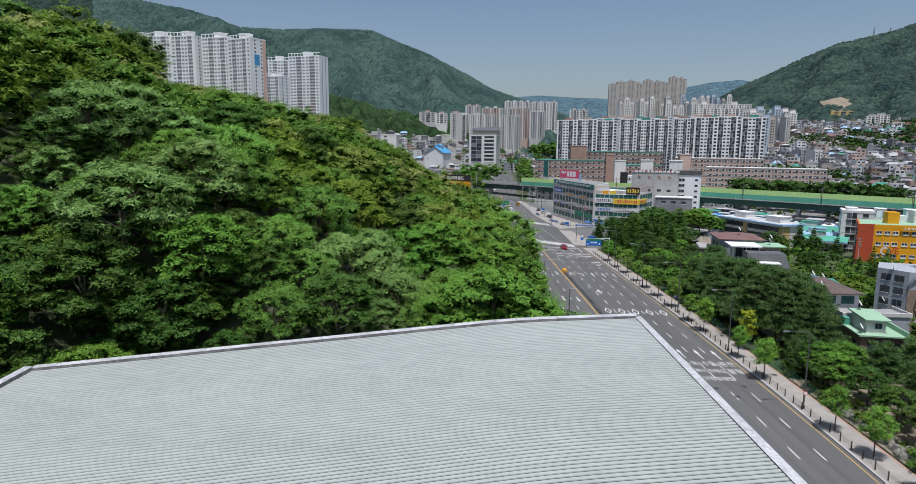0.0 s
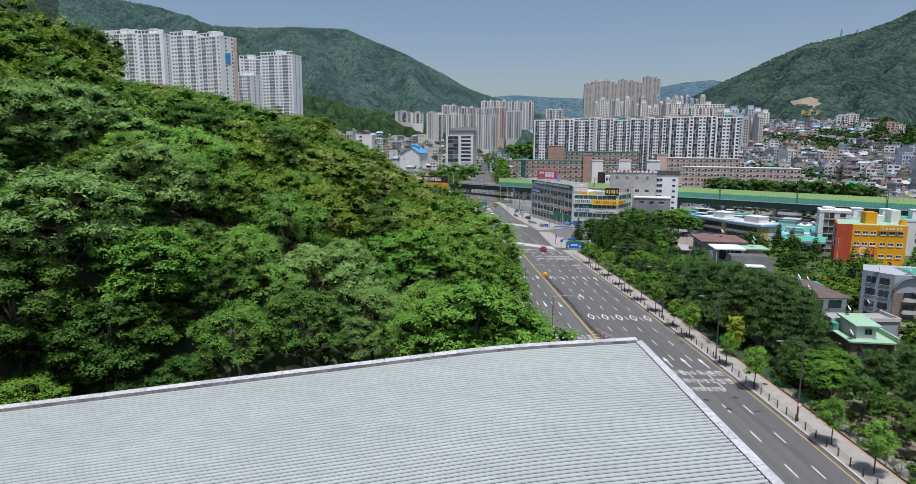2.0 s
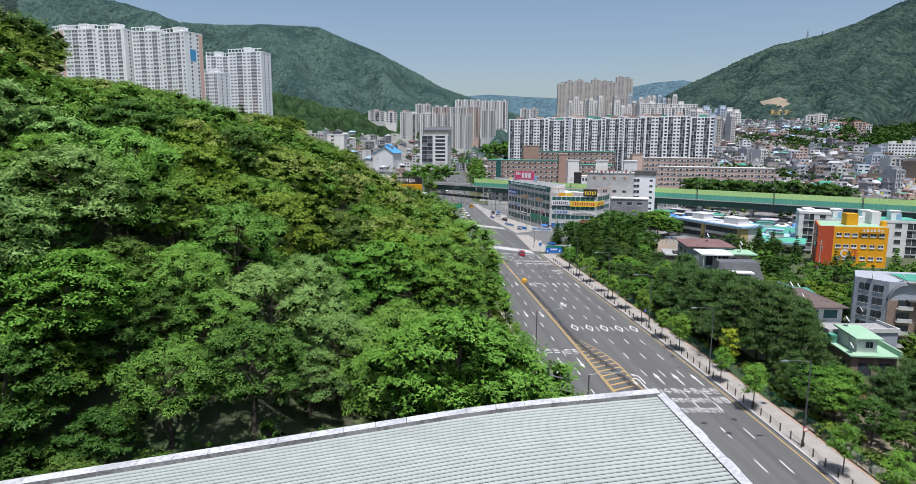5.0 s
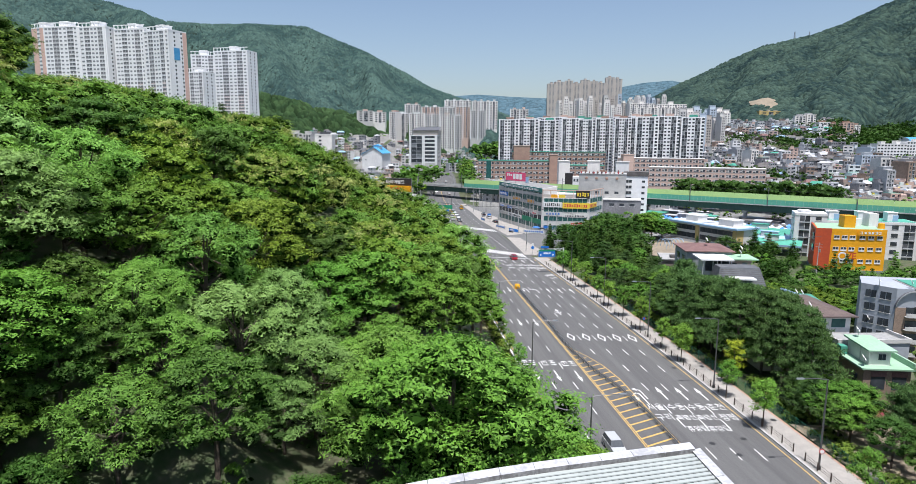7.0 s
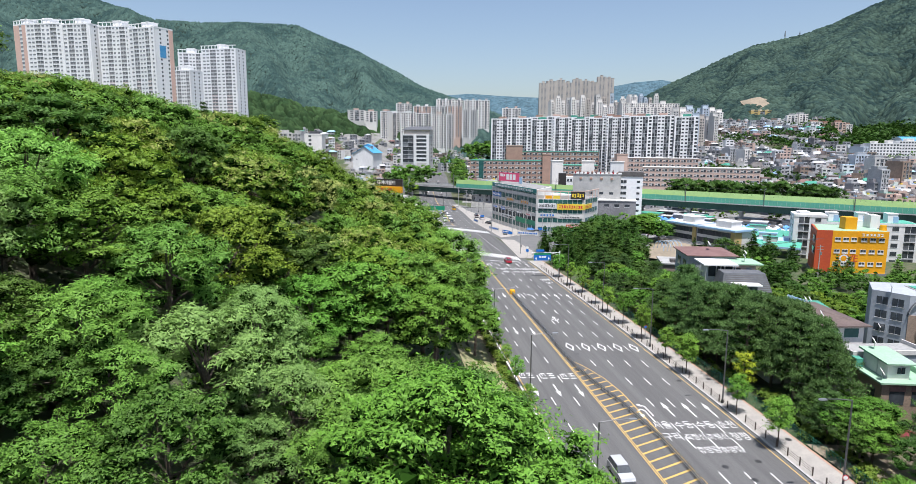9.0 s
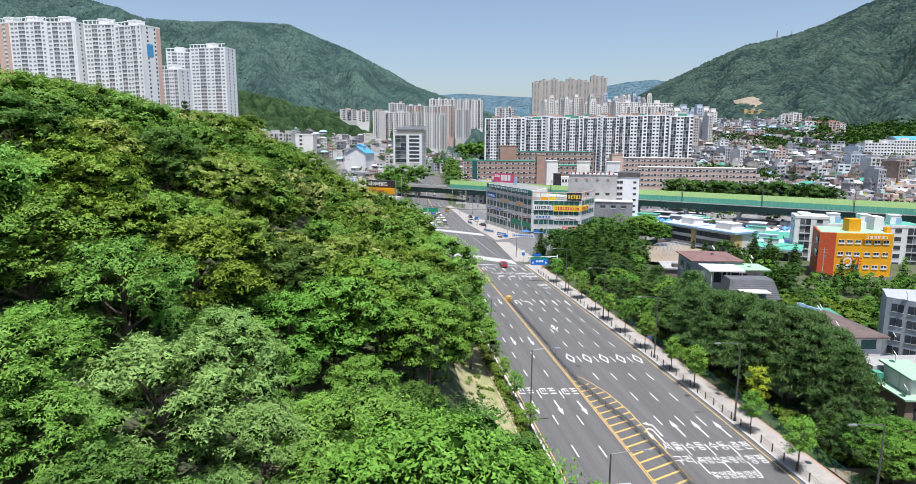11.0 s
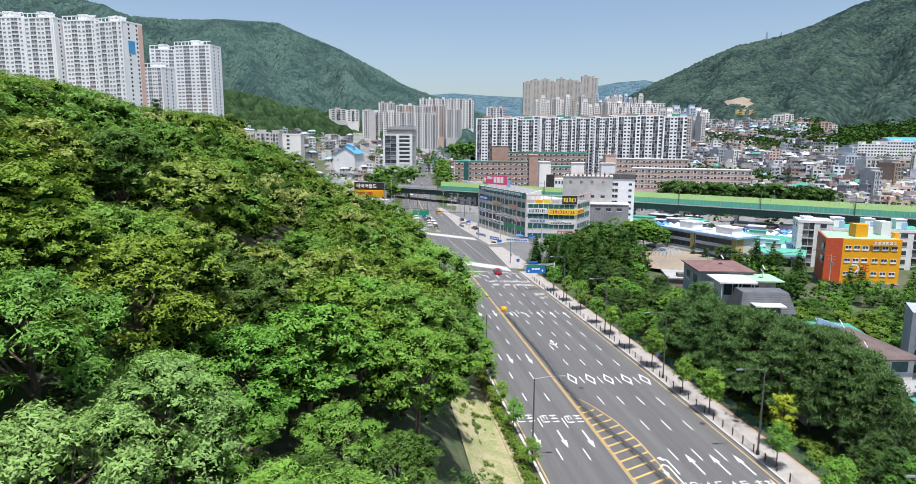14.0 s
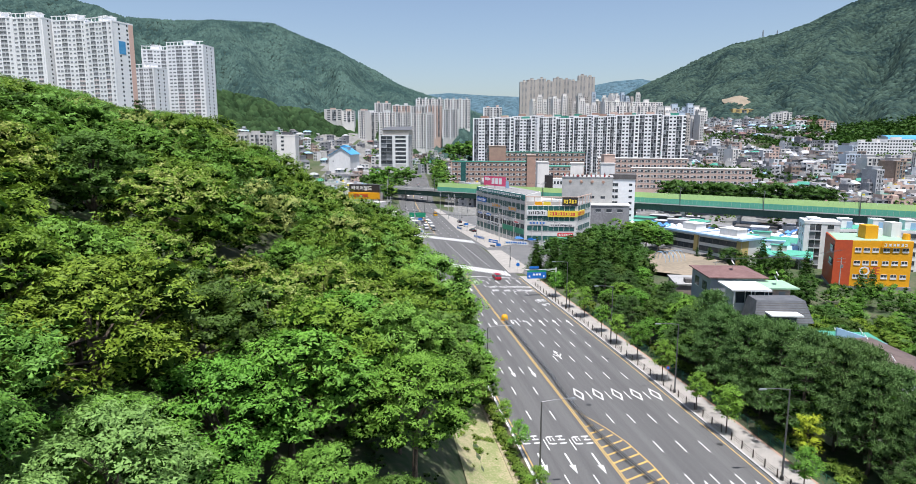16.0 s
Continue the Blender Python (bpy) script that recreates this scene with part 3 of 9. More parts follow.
# slopes darker than their tree tops: shade between crowns put into the colour
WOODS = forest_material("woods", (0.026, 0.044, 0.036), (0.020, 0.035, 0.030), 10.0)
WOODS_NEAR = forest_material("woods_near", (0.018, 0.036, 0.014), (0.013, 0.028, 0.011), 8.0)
# mountain woods and tree tops lean to blue: haze put into the base colours
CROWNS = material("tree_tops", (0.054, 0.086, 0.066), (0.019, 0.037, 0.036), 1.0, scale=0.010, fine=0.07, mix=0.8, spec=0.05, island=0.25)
CROWNS_HAZE = material("tree_tops_hazy", (0.054, 0.092, 0.078), (0.024, 0.048, 0.046), 1.0, scale=0.009, fine=0.06, mix=0.8, spec=0.05, island=0.22)
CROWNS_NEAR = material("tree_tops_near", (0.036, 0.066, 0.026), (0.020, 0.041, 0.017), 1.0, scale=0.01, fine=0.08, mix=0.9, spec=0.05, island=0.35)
# far range paler and bluer still, its haze painted in the same way
WOODS_HAZE = forest_material("woods_far_haze", (0.085, 0.14, 0.17), (0.07, 0.125, 0.155), 14.0)
ridge("mountain", "wooded green mountain with a rounded summit ridge", [(-75, 9), (-60, 11), (-45, 11), (-36, 11), (-31, 10.5), (-27, 9.4), (-24, 9.45), (-19, 9.7), (-16, 9.75),
      (-14.5, 9.15), (-11.5, 8.05), (-7.5, 6.2), (-5, 4.8), (-2.3, 3.9), (0, 3.2), (3, 2)], 2000, 740, 15, WOODS, 1.7, 1.5, 5, (46000, -38, 3, 4.6), CROWNS_HAZE)
ridge("mountain", "wooded green mountain with masts on its shoulder", [(10, 1.5), (14, 3.5), (16.6, 4.9), (18, 5.5), (20.3, 6.6), (22.9, 7.7), (26.3, 8.3), (28.5, 9.0), (31, 10.1), (36, 11.5), (45, 12),
      (60, 11), (75, 9)], 2150, 840, 20, WOODS, 3.1, 0.5, 7, (36000, 12, 40, 5.0), CROWNS, True)
ridge("mountain", "far mountain range tinted blue for haze", [(-12, 3), (-5, 4.0), (-0.8, 4.3), (2.4, 4.1), (7, 3.9), (9.5, 3.6), (10.5, 4.3), (12, 4.9), (13.7, 5.2), (16, 5.35), (18, 4.9), (24, 4)], 4300, 3000, 120,
      WOODS_HAZE, 5.3, 0.5, 10)
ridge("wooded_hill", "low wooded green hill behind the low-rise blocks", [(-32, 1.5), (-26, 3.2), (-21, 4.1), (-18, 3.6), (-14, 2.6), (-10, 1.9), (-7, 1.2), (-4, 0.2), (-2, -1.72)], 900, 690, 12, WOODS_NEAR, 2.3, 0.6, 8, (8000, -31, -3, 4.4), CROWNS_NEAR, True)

for x_, y_, h_ in ((1012, 2150, 30), (1052, 2135, 22)):
    e_ = thing("radio_mast", "lattice radio mast on the mountain shoulder", "mast", pose(x_, y_, 372), "radio masts")
    for k_ in range(3):
        part("leg", Geo().tube((4 * math.cos(k_ * 2.09), 4 * math.sin(k_ * 2.09), 0), (0.8 * math.cos(k_ * 2.09), 0.8 * math.sin(k_ * 2.09), 20 + h_ * 0.5), 0.8, 0.5, M["galvanised"], 5), e_)
    for k_ in range(5):
        part("platform", Geo().tube((0, 0, 18 + h_ * k_ / 10), (0, 0, 19 + h_ * k_ / 10), 2.2 - 0.3 * k_, 2.2 - 0.3 * k_, M["galvanised"], 6), e_)


# ---- road, kerbs, pavement ----
def strip(name, f0, f1, y0, y1, z, mat, step=4.0, thick=0.0):
    """A band between two lines in plan; with a thickness it gets its side faces too."""
    n = max(2, int(round((y1 - y0) / step)) + 1)
    yy = np.linspace(y0, y1, n)
    g = Geo()
    zz = np.vectorize(z)(yy) if callable(z) else np.full(n, z)
    a = [(f0(y), y, h) for y, h in zip(yy, zz)]
    b = [(f1(y), y, h) for y, h in zip(yy, zz)]
    vs, fs = a + b, [(i, n + i, n + i + 1, i + 1) for i in range(n - 1)]
    if thick:
        vs += [(x, y, h - thick) for x, y, h in a] + [(x, y, h - thick) for x, y, h in b]
        fs += [(2 * n + i, i, i + 1, 2 * n + i + 1) for i in range(n - 1)]
        fs += [(n + i, 3 * n + i, 3 * n + i + 1, n + i + 1) for i in range(n - 1)]
        fs += [(0, 2 * n, 3 * n, n), (n - 1, 2 * n - 1, 4 * n - 1, 3 * n - 1)]
    return g.add(vs, fs, mat)


def road_z(y):
    return float(np.clip(y - 400, 0, None) * 0.045)


road = thing("road", "wide grey asphalt road with worn wheel tracks", "road", kind="structure",
             data=strip("road", lambda y: x_left(y), lambda y: x_right(y) + 0.6, -120, 640, road_z, M["asphalt"]))
side = Geo().add([(12, 236, 0.004), (19, 201, 0.004), (24, 186, 0.004), (34, 196, 0.004), (60, 212, 0.004), (120, 240, 0.004), (118, 262, 0.004), (60, 236, 0.004), (30, 250, 0.004), (8, 256, 0.004)],
                 [(0, 1, 2, 3, 4, 5, 6, 7, 8, 9)], M["asphalt_old"])
thing("side_road", "grey asphalt side road at the junction", "road", kind="structure", data=side)
side = Geo().add([(-11.2, 215, 0.004), (-2, 205, 0.004), (-8, 250, 0.004), (-18, 265, 0.004), (-70, 285, 0.004), (-72, 262, 0.004)], [(0, 1, 2, 3, 4, 5)], M["asphalt_old"])
thing("side_road", "grey asphalt side road beside the tyre shop", "road", kind="structure", data=side)
island = thing("traffic_island", "pale concrete traffic island at the junction", "traffic island", kind="structure",
               data=Geo().prism([(17.5, 193), (21.5, 192), (24, 203), (18, 232), (12.6, 233), (13.5, 226)], -0.05, 0.15, M["paving"]))

kerb = thing("kerb", "pale stone kerb along the pavement", "kerb", kind="structure",
             data=strip("kerb", lambda y: x_right(y) + 0.6, lambda y: x_right(y) + 0.85, -60, 188, 0.17, M["concrete"], thick=0.4))
pavement = thing("pavement", "pale block-paved pavement with tree pits", "pavement", kind="structure",
                 data=strip("pavement", lambda y: x_right(y) + 0.85, lambda y: x_right(y) + 5.3, -60, 188, 0.15, M["paving"], thick=0.4))
part("paving_band", strip("paving_band", lambda y: x_right(y) + 4.95, lambda y: x_right(y) + 5.28, -60, 188, 0.156, M["paving_red"]), pavement, "reddish paving band")
thing("kerb", "pale stone kerb below the hill", "kerb", kind="structure",
              data=strip("kerb", lambda y: x_left(y) - 0.3, lambda y: x_left(y), -60, 205, 0.17, M["concrete_light"], thick=0.4))
bed = thing("planting_bed", "narrow planted bed below the hill", "planting bed", kind="structure",
            data=strip("planting_bed", lambda y: x_left(y) - 2.6, lambda y: x_left(y) - 0.3, -60, 205, 0.14, M["soil"], thick=0.4))


def bank_mesh():
    yy, dd = np.arange(20, 190, 2.0), np.linspace(0.2, 7.0, 10)
    Y, D = np.meshgrid(yy, dd)
    X = x_left(Y) - 2.3 - D
    Z = ground_z(X, Y) + 0.32 + 0.05 * wavy(X, Y, 1.1, 2.0)
    nx, ny = len(yy), len(dd)
    i = np.arange(ny - 1)[:, None] * nx + np.arange(nx - 1)[None]
    return fast_mesh("grass_bank", np.stack([X, Y, Z], -1).reshape(-1, 3), np.stack([i + nx, i + nx + 1, i + 1, i], -1).reshape(-1, 4), [M["grass"]], smooth=True)


thing("grass_bank", "dry yellowish grass bank between road and wood", "grass", kind="stuff", data=bank_mesh())

thing("drain_channel", "narrow concrete drain channel along the grass bank", "drain", kind="structure",
      data=strip("drain_channel", lambda y: x_left(y) - 3.0, lambda y: x_left(y) - 2.65, 24, 96, lambda y: 0.52, M["stone"], thick=0.9))

thing("yard", "bare sandy ground under the pines beside the pavement", "yard", kind="structure",
      data=strip("yard", lambda y: x_right(y) + 5.7, lambda y: x_right(y) + 24, 16, 63, lambda y: gz(x_right(y) + 12, y) + 0.22, M["bare"]))

# far pavement by the shops and walls of the underpass
thing("forecourt", "worn asphalt forecourt round the corner shops", "pavement", kind="structure",
      data=Geo().add([(x, y, -0.02) for x, y in ((6, 258), (12.5, 235), (25, 186), (36, 196), (62, 212), (64, 240), (66, 300), (58, 330), (20, 320), (-8, 372), (-4, 330))], [tuple(range(11))], M["asphalt_old"]))
thing("pavement", "pale paved forecourt before the corner shops", "pavement", kind="structure",
      data=Geo().prism([(13, 238), (30, 251), (52, 238), (60, 240), (30, 262), (13, 292), (-3, 340), (-9, 372), (-12.5, 372), (-5, 330), (1.5, 286), (9.5, 253)], -0.05, 0.12, M["paving"]))


# ---- road markings ----
def flat_mark(outline, z=0.008, mat=None):
    return Geo().add([(x, y, z) for x, y in outline], [tuple(range(len(outline)))], mat or M["paint"])


def shared(outline, name, mat=None):
    return flat_mark(outline, 0.0, mat).mesh(name)


def along(f, y):
    """Turn about z of a line's direction at y."""
    return math.atan2(-(f(y + 1) - f(y - 1)) / 2, 1.0)


def lay(me, name, x, y, turn, z=0.008, s=1.0, label=""):
    ob = new(name, me)
    ob.parent = road
    ob.matrix_basis = Matrix.LocRotScale((x, y, z + road_z(y)), Euler((0, 0, turn)), (s, s, 1))
    return tagged(ob, label)


DASH = shared([(-0.075, -1.5), (0.075, -1.5), (0.075, 1.5), (-0.075, 1.5)], "lane_dash")
for k in range(5):
    off = 3.2 + 3.05 * k
    for j in range(-12, 48):
        y = 100.6 + 8.35 * j if j > -5 else 62.75 + 8.65 * (j + 5)
        if k == 4 or 187 < y < 262 or y > 480:
            continue
        if k == 3 and y < 90:
            continue
        if y > 250 and k > 2:
            continue
        lay(DASH, "lane_dash", x_right(y) - off, y, along(x_right, y))
for k in range(2):
    for j in range(-9, 40):
        y = 102.3 + 9.0 * j
        if 196 < y < 272 or y > 470:
            continue
        lay(DASH, "lane_dash", x_med(y) - 3.5 - 3.5 * k, y, along(x_med, y))
part("edge_line", strip("edge_line", lambda y: x_right(y) - 0.08, lambda y: x_right(y) + 0.07, -60, 186, 0.008, M["paint_yellow"]), road, "yellow edge line")
for o in (0.0, 0.28):
    part("centre_line", strip("centre_line", lambda y: x_med(y) - 0.07 - o, lambda y: x_med(y) + 0.07 - o, -60, 190, 0.008, M["paint_yellow"]), road, "yellow centre line")
    part("centre_line", strip("centre_line", lambda y: x_med(y) - 0.07 - o, lambda y: x_med(y) + 0.07 - o, 272, 470, lambda y: road_z(y) + 0.008, M["paint_yellow"]), road, "yellow centre line")
part("edge_line", strip("edge_line", lambda y: x_left(y) + 0.35, lambda y: x_left(y) + 0.5, -60, 196, 0.008, M["paint_yellow"]), road, "yellow edge line")


# hatched area between the carriageways, right of the centre line
def x_hatch(y):
    return np.interp(y, [-60, 0, 53, 60, 69, 79, 85, 90, 95], [35.2, 33.8, 30.0, 28.9, 27.7, 26.2, 24.6, 22.4, 19.4])


part("hatch_edge", strip("hatch_edge", lambda y: x_hatch(y) - 0.08, lambda y: x_hatch(y) + 0.08, -40, 95, 0.008, M["paint_yellow"], step=2), road, "yellow hatch edge")
for j in range(52):
    y = 91.5 - 2.0 * j
    x0, x1 = float(x_med(y)), float(x_hatch(y + 2.6))
    up = 0.62 * (x1 - x0)
    if x1 - x0 < 0.8:
        continue
    w = 0.36
    part("hatch_bar", flat_mark([(x0, y - w / 2), (x1, y + up - w / 2), (x1, y + up + w / 2), (x0, y + w / 2)], 0.009, M["paint_yellow"]), road)

# diamonds before the crossing
DIA = Geo()
for s, t in ((1, 1), (1, -1), (-1, 1), (-1, -1)):
    DIA.add([(0, s * 2.5, 0), (0, s * 1.75, 0), (t * 0.5, 0, 0), (t * 0.78, 0, 0)], [(0, 1, 2, 3) if s * t < 0 else (3, 2, 1, 0)], M["paint"])
DIA = DIA.mesh("diamond_mark")
for k in range(5):
    y = 101.0
    lay(DIA, "diamond_mark", x_right(y) - 1.65 - 3.05 * k, y, along(x_right, y))
# arrows
ARROW = shared([(-0.11, -2.5), (0.11, -2.5), (0.11, 0.6), (0.42, 0.4), (0, 2.5), (-0.42, 0.4), (-0.11, 0.6)], "arrow_mark")
TURN = Geo().add([(-0.11, -2.5, 0), (0.11, -2.5, 0), (0.11, 0.9, 0), (-0.11, 0.75, 0)], [(0, 1, 2, 3)], M["paint"])
TURN.add([(0.11, 0.9, 0), (-0.5, 1.35, 0), (-0.5, 1.05, 0), (-0.11, 0.75, 0)], [(0, 1, 2, 3)], M["paint"])
TURN.add([(-0.45, 1.75, 0), (-1.15, 1.5, 0), (-0.45, 0.6, 0)], [(0, 1, 2)], M["paint"])
TURN = TURN.mesh("turn_arrow_mark")
UTURN = Geo().add([(0.45, -2.5, 0), (0.65, -2.5, 0), (0.65, 1.6, 0), (0.45, 1.4, 0)], [(0, 1, 2, 3)], M["paint"])
UTURN.add([(0.65, 1.6, 0), (0.1, 2.1, 0), (0.1, 1.8, 0), (0.45, 1.4, 0)], [(0, 1, 2, 3)], M["paint"])
UTURN.add([(0.1, 2.1, 0), (-0.5, 1.6, 0), (-0.3, 1.4, 0), (0.1, 1.8, 0)], [(0, 1, 2, 3)], M["paint"])
UTURN.add([(-0.5, 1.6, 0), (-0.5, 0.2, 0), (-0.3, 0.2, 0), (-0.3, 1.4, 0)], [(0, 1, 2, 3)], M["paint"])
UTURN.add([(-0.75, 0.2, 0), (-0.4, -1.5, 0), (-0.05, 0.2, 0)], [(0, 1, 2)], M["paint"])
UTURN = UTURN.mesh("turn_back_arrow_mark")
for k in range(5):
    for y in (140.5, 181.0):
        lay((TURN, ARROW, ARROW, TURN, UTURN)[k] if k != 0 else ARROW, "arrow_mark", x_right(y) - 1.65 - 3.05 * k, y, along(x_right, y))
for k in range(4):
    lay((ARROW, ARROW, ARROW, TURN)[k], "arrow_mark", x_right(73) - 1.65 - 3.05 * k, 73.2, along(x_right, 73))
lay(UTURN, "arrow_mark", x_right(73) - 11.6, 71.0, along(x_right, 73))
for y in (79.5, 110.5, 141, 172):
    for k in range(3):
        lay(ARROW, "arrow_mark", x_med(y) - 1.8 - 3.5 * k, y, along(x_med, y) + math.pi)
# cycle lane mark
BIKE = Geo().add([(-0.1, -2.4, 0), (0.1, -2.4, 0), (0.1, 1.0, 0), (0.45, 0.9, 0), (0, 2.6, 0), (-0.45, 0.9, 0), (-0.1, 1.0, 0)], [tuple(range(7))], M["paint"])
BIKE.add([(0.12, -0.6, 0), (0.75, 0.6, 0), (0.85, 0.3, 0), (0.2, -1.0, 0)], [(0, 1, 2, 3)], M["paint"])
BIKE.add([(-0.12, -0.6, 0), (-0.75, 0.6, 0), (-0.85, 0.3, 0), (-0.2, -1.0, 0)], [(3, 2, 1, 0)], M["paint"])
lay(BIKE.mesh("split_arrow_mark"), "arrow_mark", 20.8, 119.4, along(x_right, 119))


def glyphs(x, y, turn, count, w, h, gap, seed, name="road_word"):
    """Worn lettering on the road, as strokes of its size."""
    rs = random.Random(seed)
    g = Geo()
    for i in range(count):
        cx = (i - (count - 1) / 2) * (w + gap)
        t = 0.16
        for row in range(3):
            yy = (row - 1) * h * 0.38
            if rs.random() < 0.85:
                g.add([(cx - w / 2, yy - t, 0), (cx + w / 2 * rs.uniform(0.3, 1), yy - t, 0), (cx + w / 2 * rs.uniform(0.3, 1), yy + t, 0), (cx - w / 2, yy + t, 0)], [(0, 1, 2, 3)], M["paint"])
        for col in range(3):
            xx = cx + (col - 1) * w * 0.42
            if rs.random() < 0.66:
                y0, y1 = sorted((rs.uniform(-0.5, 0.0) * h, rs.uniform(0.05, 0.5) * h))
                g.add([(xx - 0.06, y0, 0.001), (xx + 0.06, y0, 0.001), (xx + 0.06, y1, 0.001), (xx - 0.06, y1, 0.001)], [(0, 1, 2, 3)], M["paint"])
    lay(g.mesh(name), name, x, y, turn)


def road_text(body, x, y, turn, size, stretch, name="road_word"):
    """Lettering painted on the road in the built-in font."""
    cu = bpy.data.curves.new(name, "FONT")
    cu.body, cu.size, cu.align_x, cu.align_y = body, size, "CENTER", "CENTER"
    cu.resolution_u = 2
    ob = bpy.data.objects.new(name, cu)
    scene.collection.objects.link(ob)
    me = bpy.data.meshes.new_from_object(ob.evaluated_get(bpy.context.evaluated_depsgraph_get()))
    bpy.data.objects.remove(ob)
    me.materials.clear()
    me.materials.append(M["paint"])
    o = lay(me, name, x, y, turn)
    o.scale = (1, stretch, 1)
    return o


# ---- crossings ----
def crossing(x0, y0, x1, y1, n, length, turn):
    bar = shared([(-0.27, -length / 2), (0.27, -length / 2), (0.27, length / 2), (-0.27, length / 2)], "crossing_bar")
    for i in range(n):
        t = (i + 0.5) / n
        lay(bar, "crossing_bar", x0 + (x1 - x0) * t, y0 + (y1 - y0) * t, turn)


crossing(-6.5, 209.0, 17.5, 192.0, 24, 7.5, 0.17)
crossing(-17.5, 270.5, 8.3, 252.5, 25, 7.5, 0.2)
part("stop_line", flat_mark([(4.4, 188.2), (19.2, 185.6), (19.2, 186.1), (4.4, 188.7)]), road)
part("stop_line", flat_mark([(-17.8, 276.5), (-6.5, 273.5), (-6.5, 274.0), (-17.8, 277.0)]), road)
for i in range(14):
    t = i / 13
    part("turn_dash", flat_mark([(6 - 9 * t, 206 + 46 * t), (6.2 - 9 * t, 206 + 46 * t), (5.8 - 9 * t, 207.6 + 46 * t), (5.6 - 9 * t, 207.6 + 46 * t)]), road)
    part("turn_dash", flat_mark([(12 - 9 * t, 203 + 46 * t), (12.2 - 9 * t, 203 + 46 * t), (11.8 - 9 * t, 204.6 + 46 * t), (11.6 - 9 * t, 204.6 + 46 * t)]), road)


# ---- trees ----
ICO = None


def ico():
    """Corners and faces of one small rounded clump."""
    global ICO
    if ICO is None:
        g = (1 + math.sqrt(5)) / 2
        v = np.array([(-1, g, 0), (1, g, 0), (-1, -g, 0), (1, -g, 0), (0, -1, g), (0, 1, g), (0, -1, -g), (0, 1, -g),
                      (g, 0, -1), (g, 0, 1), (-g, 0, -1), (-g, 0, 1)], float) / math.sqrt(1 + g * g)
        f = [(i, j, k) for i in range(12) for j in range(i + 1, 12) for k in range(j + 1, 12)
             if max(np.linalg.norm(v[i] - v[j]), np.linalg.norm(v[j] - v[k]), np.linalg.norm(v[i] - v[k])) < 1.1]
        f = [(a, b, c) if np.dot(np.cross(v[b] - v[a], v[c] - v[a]), v[a]) > 0 else (a, c, b) for a, b, c in f]
        ICO = v, np.array(f)
    return ICO


def octa():
    v = np.array([(1, 0, 0), (0, 1, 0), (-1, 0, 0), (0, -1, 0), (0, 0, 1), (0, 0, -1)], float) * 1.15
    return v, np.array([(0, 1, 4), (1, 2, 4), (2, 3, 4), (3, 0, 4), (1, 0, 5), (2, 1, 5), (3, 2, 5), (0, 3, 5)])


def leaf_cloud(rs, blobs, n, size, width, flat=0.62, per=5, spray=0.16, up=0.5, stray=0.32, core=0.68, low=-0.35, droop=0.25):
    """Small blades on the outside of leafy clumps, in little sprays, round a dense core coloured near-black for the
    crown's shade.
    """
    b = np.array(blobs)
    w = b[:, 3] ** 2
    m = max(6, n // per)
    k = rs.choice(len(b), m, p=w / w.sum())
    d = rs.normal(0, 1, (m, 3))
    d[:, 2] = np.where(d[:, 2] < low, -d[:, 2], d[:, 2])
    d /= np.linalg.norm(d, axis=1)[:, None]
    wob = 1 + 0.13 * np.sin(5 * d[:, 0] + k) * np.cos(4 * d[:, 1] + 2.0 * k)
    o = b[k, :3] + d * (b[k, 3] * (0.74 + 0.48 * rs.rand(m) ** 1.4) * wob)[:, None] * [1, 1, flat]
    i = np.repeat(np.arange(m), per)[:n]
    n = len(i)
    p = o[i] + rs.normal(0, 1, (n, 3)) * (spray * b[k[i], 3])[:, None] * [1, 1, 0.6]
    nr = d[i] + [0, 0, up] + rs.normal(0, stray, (n, 3))
    nr /= np.linalg.norm(nr, axis=1)[:, None]
    t = np.cross(nr, rs.normal(0, 1, (n, 3))) + 0.5 * d[i] - [0, 0, droop]
    t /= np.linalg.norm(t, axis=1)[:, None] + 1e-6
    s = np.cross(nr, t)
    s /= np.linalg.norm(s, axis=1)[:, None] + 1e-6
    L = size * (0.7 + 0.55 * rs.rand(n))[:, None]
    W = width * (0.7 + 0.55 * rs.rand(n))[:, None]
    v = np.stack([p - t * L * 0.45 + s * W * 0.5, p + t * L * 0.55, p - t * L * 0.45 - s * W * 0.5], 1).reshape(-1, 3)
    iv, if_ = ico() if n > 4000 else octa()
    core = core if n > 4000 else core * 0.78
    shade_core = []
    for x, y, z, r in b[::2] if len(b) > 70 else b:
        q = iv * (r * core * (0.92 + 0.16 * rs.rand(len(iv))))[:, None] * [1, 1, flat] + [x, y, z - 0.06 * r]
        shade_core.append(q[if_.ravel()])
    return np.concatenate([v] + shade_core), n


